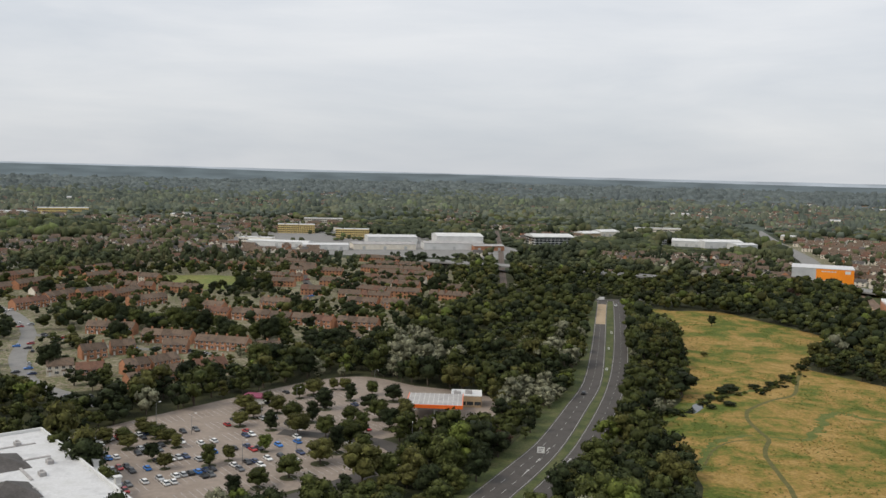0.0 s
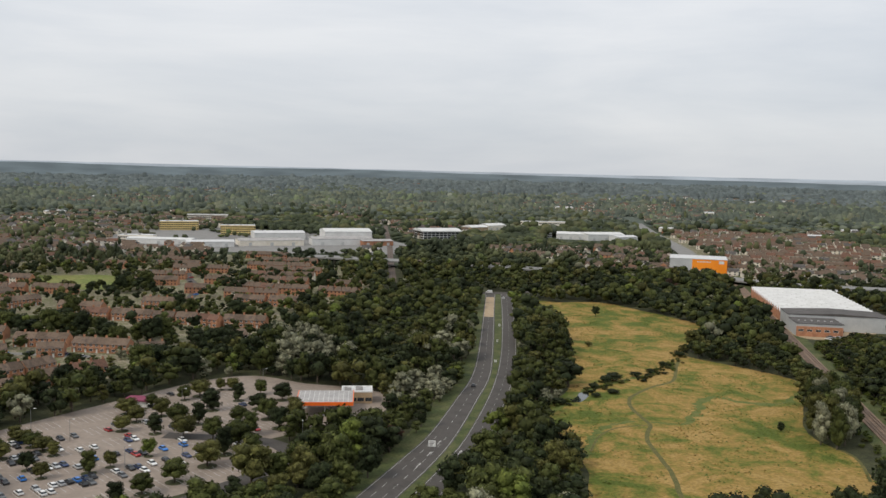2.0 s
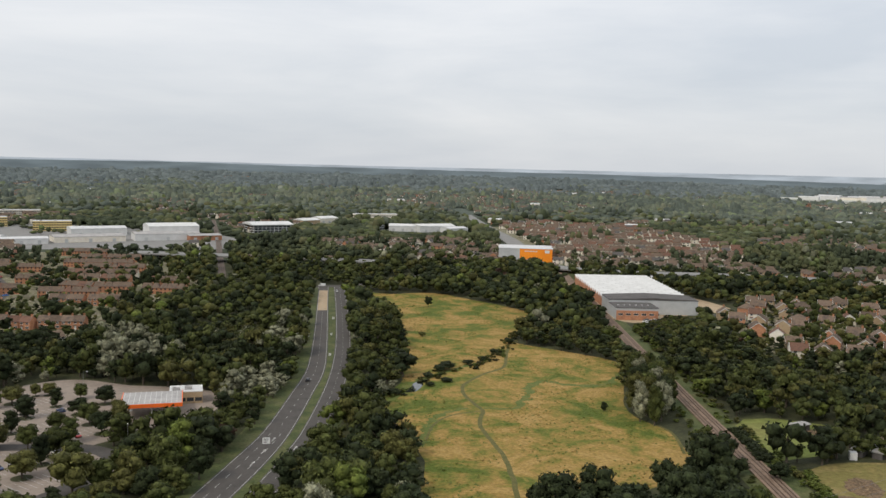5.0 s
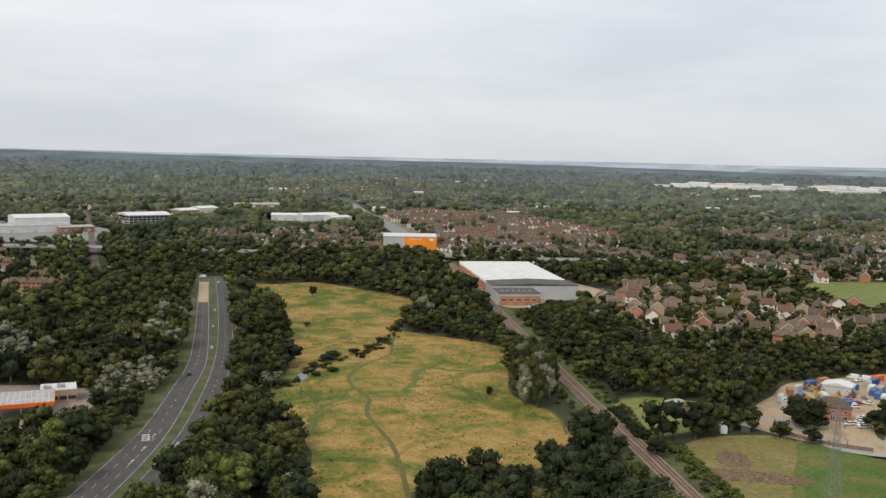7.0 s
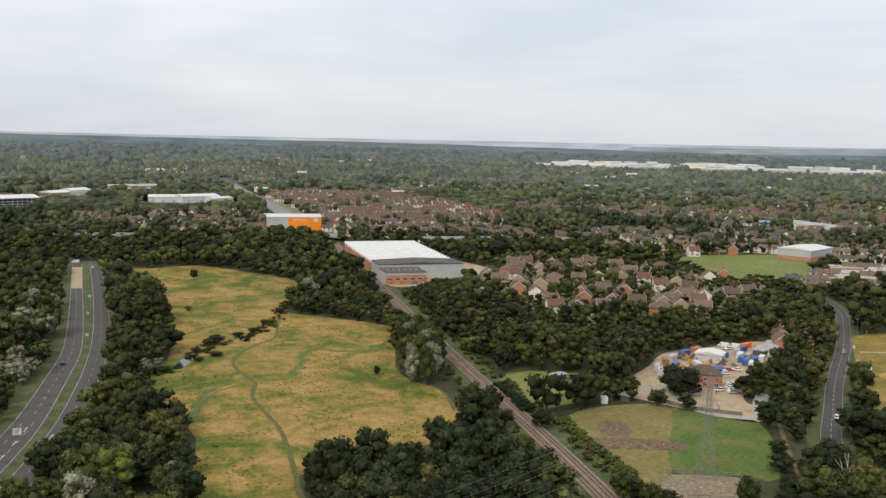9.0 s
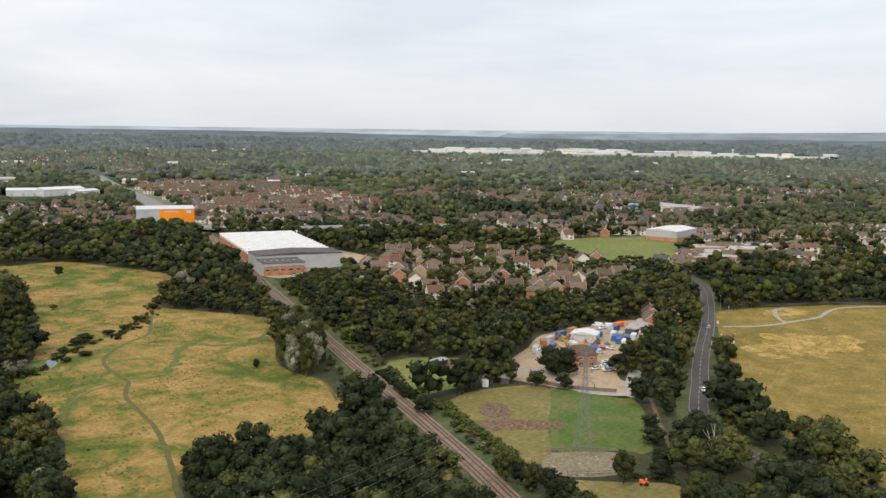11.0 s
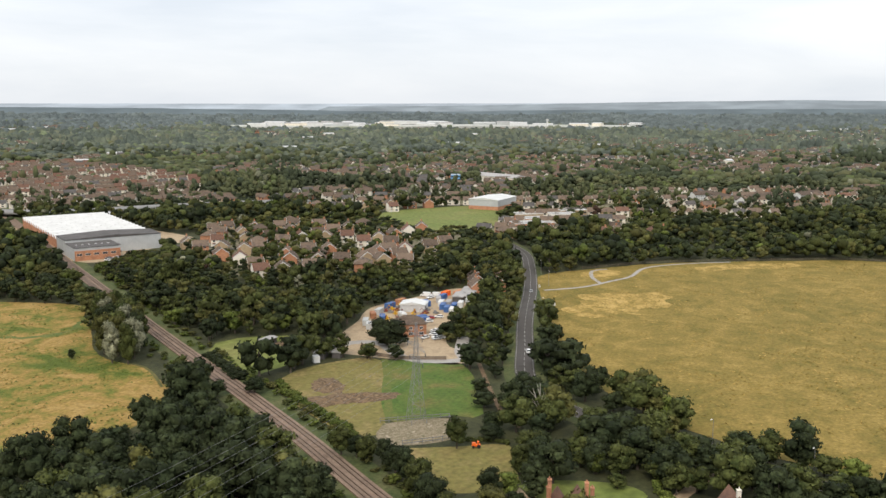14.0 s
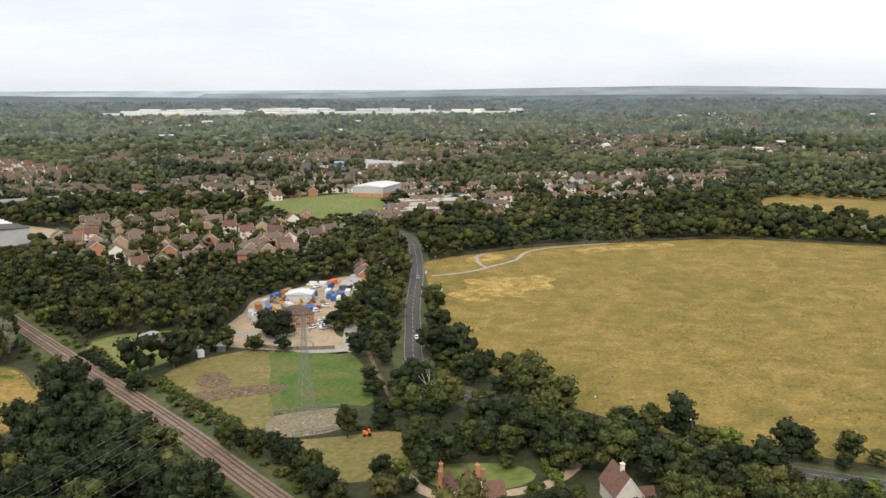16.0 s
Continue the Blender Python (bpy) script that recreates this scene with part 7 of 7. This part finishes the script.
# ---- the two houses by the drive ----
P_DRIVE = curve([(186, 128), (181, 120), (180, 113), (187, 103), (194, 97), (202, 93), (214, 92), (236, 92)], 2)
tagged(ribbon("drive", P_DRIVE, -1.8, 1.8, .08, M["concrete"]), "curving pale gravel drive", "drive", kind="structure")
patch("garden_lawn", [(188, 128), (196, 124), (206, 108), (204, 99), (196, 99), (188, 106), (184, 116)], .05, M["lawn"], 3, .3, label="garden lawn with dry patches", category="lawn")
patch("garden_lawn", [(205, 62), (212, 60), (216, 48), (206, 46), (200, 54)], .05, M["lawn"], 3, .3, label="striped mown garden lawn", category="lawn")
manor = thing("house", "large red brick gabled house with clay tiles", "house", m=frame_at(168.5, 105, -48))


def gable_block(parent, x0, x1, y0, y1, eaves, ridge, along_x, wall="brick", roof="redtile"):
    bm = bmesh.new()
    if along_x:
        prof, lo, hi = [(y0, -.2), (y1, -.2), (y1, eaves), ((y0 + y1) / 2, ridge - .15), (y0, eaves)], x0, x1
    else:
        prof, lo, hi = [(x0, -.2), (x1, -.2), (x1, eaves), ((x0 + x1) / 2, ridge - .15), (x0, eaves)], y0, y1
    extrude_x(bm, prof, lo, hi)
    if not along_x:
        bmesh.ops.transform(bm, matrix=Matrix(((0, 1, 0, 0), (1, 0, 0, 0), (0, 0, 1, 0), (0, 0, 0, 1))), verts=bm.verts)
    bmesh.ops.recalc_face_normals(bm, faces=bm.faces)
    part("wall", bm, M[wall], parent)
    a, b = (y0, y1) if along_x else (x0, x1)
    m, o = (a + b) / 2, .45
    e = eaves - o * (ridge - eaves) / (m - a)
    for mat, prof, l2, h2, nm in ((roof, [(a - o, e - .15), (m, ridge - .15), (b + o, e - .15), (b + o, e), (m, ridge), (a - o, e)], lo - .3, hi + .3, "roof"),
                                  ("frame", [(a - o, e - .3), (m, ridge - .3), (b + o, e - .3), (b + o, e - .02), (m, ridge - .02), (a - o, e - .02)], lo - .38, lo - .302, "bargeboard"),):
        bm = bmesh.new()
        extrude_x(bm, prof, l2, h2)
        if not along_x:
            bmesh.ops.transform(bm, matrix=Matrix(((0, 1, 0, 0), (1, 0, 0, 0), (0, 0, 1, 0), (0, 0, 0, 1))), verts=bm.verts)
        bmesh.ops.recalc_face_normals(bm, faces=bm.faces)
        part(nm, bm, M[mat], parent)


gable_block(manor, 0, 5, -1, 9, 5.4, 9.2, False)
gable_block(manor, 5.01, 10, 0.5, 10, 5.2, 9.0, False)
gable_block(manor, 1.6, 4.2, -2.6, -1.01, 4.6, 6.6, False)
gable_block(manor, 10.01, 15, 2, 9, 4.2, 7.2, True)
for x, y, z in ((-.4, 5, 10.6), (.4, 8, 11.2), (10.2, 6, 9.8), (9.4, 8.4, 10)):
    bm = bmesh.new()
    box(bm, x - .4, x + .4, y - .55, y + .55, 4, z)
    box(bm, x - .5, x + .5, y - .65, y + .65, z, z + .2)
    for s in (-.25, .25):
        rod(bm, (x, y + s, z + .2), (x, y + s, z + .7), .14, .11, 6)
    part("chimney", bm, M["brick"], manor, "tall red brick stack with pots")
for x, z, w in ((2.9, 3.0, 2.0), (2.9, .8, 2.2)):
    hung_window(manor, w, 1.5, x, -2.6, z)
for x, y, z, w in ((7.5, .5, 5.6, 1.0), (6.4, .5, 3.2, 1.4), (8.8, .5, 3.2, 1.4), (7.6, .5, .9, 1.8), (12.5, 2, 3, 1.3)):
    hung_window(manor, w, 1.3, x, y, z)
cottage = thing("house", "white-walled cottage with a red clay roof", "house", m=frame_at(193.5, 73, -48))
gable_block(cottage, 0, 6.5, 0, 11, 4.6, 9.0, False, "render")
gable_block(cottage, 6.51, 10.5, 1, 6, 2.6, 4.8, True, "brick")
for x in (1.8, 4.8):
    hung_window(cottage, 1.3, 1.2, x, 0, 2.9)
    hung_window(cottage, 1.3, 1.3, x, 0, .7)
bm = bmesh.new()
box(bm, 2.8, 3.7, 4.5, 5.4, 7.5, 10.2)
box(bm, 2.7, 3.8, 4.4, 5.5, 10.2, 10.4)
rod(bm, (3.25, 4.95, 10.4), (3.25, 4.95, 11), .15, .12, 6)
part("chimney", bm, M["render"], cottage, "pale stack with one pot")
row_house = [(362, 258, 50), (372, 266, 50), (381, 273, 50), (376, 256, 50), (386, 262, 140)]
for x, y, a in row_house:
    place(DETACHED[1], facing(x + 12, y + 22, a))
big_red = house("large red brick house among dark trees", 13, 9, 6, 9.5, hip=True, bays=4, roof="redtile")
big_red.matrix_world = facing(619, 297, -35)

# caravan rows beyond the factory
for i in range(70):
    x, y = 430 + (i % 14) * 12.5 + rng.uniform(-2, 2), 704 - (i % 14) * 5 + (i // 14) * 11 + rng.uniform(-2, 2)
    if near_line(np.array([x]), np.array([y]), MOTORWAY, 17)[0]:
        continue
    if i == 0:
        van = thing("caravan", "white static caravan in a long row", "caravan", "caravans", pose(x, y, 0))
        bm = bmesh.new()
        box(bm, -4.5, 4.5, -1.5, 1.5, .5, 3.0)
        bmesh.ops.bevel(bm, geom=bm.edges[:], offset=.12, segments=1, affect="EDGES")
        part("body", bm, M["white"], van)
        bm = bmesh.new()
        extrude_x(bm, [(-1.7, 3.003), (1.7, 3.003), (0, 3.5)], -4.7, 4.7)
        part("roof", bm, M["membrane"], van)
        bm = bmesh.new()
        for k in range(3):
            box(bm, -3.6 + 2.6 * k, -2.2 + 2.6 * k, -1.53, 1.53, 1.4, 2.3)
        part("window", bm, M["glass"], van)
    else:
        copy_thing(van, pose(x, y, 0, 0, 0, 60 * (i % 3) + 10))

# airfield and pale sheds in the far distance
arc = np.array([(2900 * math.sin(a), 2900 * math.cos(a)) for a in np.radians(np.linspace(38, 63, 60))])
PLATEAU = 9.0
tagged(ribbon("airfield_apron", arc, -110, 120, rise(arc[:, 0], arc[:, 1]) + PLATEAU, M["apron"], 8.0), "pale far airfield apron and runway", "airfield", kind="structure")
for i in range(34):
    a, r = math.radians(39 + 25 * ((i * .618) % 1)), 2820 + 180 * ((i * .37) % 1)
    if i > 14:
        a = math.radians(39.3 + 11 * ((i * .618) % 1))
    x, y = r * math.sin(a), r * math.cos(a)
    h = slab_building("hangar", "far pale hangar on the airfield", x, y, math.degrees(-a) + rng.normal(0, 12), rng.uniform(25, 70), rng.uniform(18, 40), rng.uniform(4, 11), ("white", "grey", "membrane", "render")[i % 4], ("white", "greyroof", "membrane")[i % 3], "hangar", pitch=rng.uniform(1, 3))
    h.location.z = float(rise(x, y)) + PLATEAU
tower_x, tower_y = 2790 * math.sin(radians(57.6)), 2790 * math.cos(radians(57.6))
tower = thing("control_tower", "white far airfield control tower", "tower", m=pose(tower_x, tower_y, float(rise(tower_x, tower_y)) + 8))
bm = bmesh.new()
rod(bm, (0, 0, 0), (0, 0, 20), 3, 2.4, 10)
rod(bm, (0, 0, 20), (0, 0, 25), 4, 5, 10)
part("shaft", bm, M["white"], tower)
SHED = None
for i in range(64):
    a, r = math.radians(-28 + 114 * ((i * .618034) % 1)), 1500 + 1900 * ((i * .41421) % 1)
    if 36 < math.degrees(a) < 65 and r > 2500:
        continue
    x, y = r * math.sin(a), r * math.cos(a)
    m = pose(x, y, float(rise(x, y)), 0, 0, math.degrees(-a) + (i * 37) % 50 - 25)
    if SHED is None:
        SHED = thing("far_shed", "pale far shed roof among trees", "shed", "far sheds", m)
        bm = bmesh.new()
        box(bm, -20, 20, -9, 9, 0, 8)
        part("wall", bm, M["render"], SHED)
        bm = bmesh.new()
        extrude_x(bm, [(-9.5, 8.003), (9.5, 8.003), (9.5, 8.4), (0, 10.5), (-9.5, 8.4)], -20.5, 20.5)
        bmesh.ops.recalc_face_normals(bm, faces=bm.faces)
        part("roof", bm, M["membrane"], SHED)
    else:
        copy_thing(SHED, m @ Matrix.Diagonal((.3 + (i * .73) % .9, .7 + (i * .3) % .5, .6 + (i * .57) % .4, 1)))
blue_block = slab_building("office", "small bright blue building among trees", 902, 716, -50, 12, 9, 8, "lightblue", "lightblue", "building", bands=2)
arena = slab_building("sports_hall", "long low hall with a pale arched roof", 944, 628, 82, 66, 26, 7, "render", "greyroof", "hall", pitch=3)


# far ridges, past the land's edge: backdrop strips whose glow carries the haze
def ridge(name, r, low, mat, tops, label):
    az = np.linspace(-60, 120, 361)
    top = np.interp(az, [t[0] for t in tops], [t[1] for t in tops])
    top = top + 0.02 * np.array([noise.noise((a * .35, r * .01, 2)) for a in az]) + 0.01 * np.array([noise.noise((a * 1.7, r * .01, 4)) for a in az])
    x, y = r * np.sin(np.radians(az)), r * np.cos(np.radians(az))
    rows = [np.stack([x, y, np.full(len(az), low)], 1), np.stack([x, y, EYE + r * np.tan(np.radians(top))], 1), np.stack([x * 1.008, y * 1.008, EYE + r * np.tan(np.radians(top)) - 40], 1)]
    n, i = len(az), np.arange(len(az) - 1)
    f = np.vstack([np.stack([k * n + i, k * n + i + 1, (k + 1) * n + i + 1, (k + 1) * n + i], 1) for k in (0, 1)])
    return tagged(new(name, raw_mesh(name, np.vstack(rows), f, [mat])), label, "backdrop", kind="structure")


# near-black surface with a mottled emission that imitates hills seen through hazy air
def haze_glow(name, c):
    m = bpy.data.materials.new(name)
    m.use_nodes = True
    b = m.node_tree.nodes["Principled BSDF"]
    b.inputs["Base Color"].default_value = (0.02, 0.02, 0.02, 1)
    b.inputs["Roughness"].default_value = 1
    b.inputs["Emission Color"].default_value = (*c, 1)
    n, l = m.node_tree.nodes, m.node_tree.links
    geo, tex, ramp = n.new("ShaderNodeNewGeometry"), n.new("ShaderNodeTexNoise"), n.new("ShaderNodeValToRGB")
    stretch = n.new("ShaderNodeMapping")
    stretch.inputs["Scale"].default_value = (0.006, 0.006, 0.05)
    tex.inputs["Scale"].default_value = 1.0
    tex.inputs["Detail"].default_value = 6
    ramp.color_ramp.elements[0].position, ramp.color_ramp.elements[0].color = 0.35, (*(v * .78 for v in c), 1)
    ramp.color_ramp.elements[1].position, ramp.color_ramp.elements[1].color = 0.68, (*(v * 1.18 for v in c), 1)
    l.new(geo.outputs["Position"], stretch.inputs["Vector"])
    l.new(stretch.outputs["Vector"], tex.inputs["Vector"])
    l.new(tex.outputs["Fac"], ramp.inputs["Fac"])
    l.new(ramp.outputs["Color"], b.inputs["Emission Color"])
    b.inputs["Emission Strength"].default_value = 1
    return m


ridge("backdrop", 4120, 0, haze_glow("far_ridge_haze", (0.34, 0.38, 0.42)), [(-60, -.1), (-26, -.02), (-10, -.08), (0, -.12), (14, -.16), (25, -.14), (40, -.14), (52, -.10), (60, -.06), (84, -.03), (120, -.1)], "pale blue hazy ridge on the horizon")
ridge("backdrop", 4040, 0, haze_glow("eastern_hill_haze", (0.215, 0.245, 0.265)), [(-60, -3), (36, -3), (44, -.3), (50, -.26), (55, -.2), (59, -.08), (66, .05), (73, .14), (78, .08), (84, -.05), (120, -.2)], "hazy blue-grey wooded hill")
ridge("backdrop", 3960, 0, haze_glow("nearer_ridge_haze", (0.115, 0.143, 0.155)), [(-60, -.12), (-26, -.10), (-16, -.14), (-10, -.24), (-4, -.2), (0, -.16), (8, -.26), (16, -.32), (28, -.36), (40, -.5), (50, -.62), (58, -.5), (66, -.42), (76, -.36), (84, -.4), (120, -.4)], "wooded ridge glowing in dark blue-green haze colour")
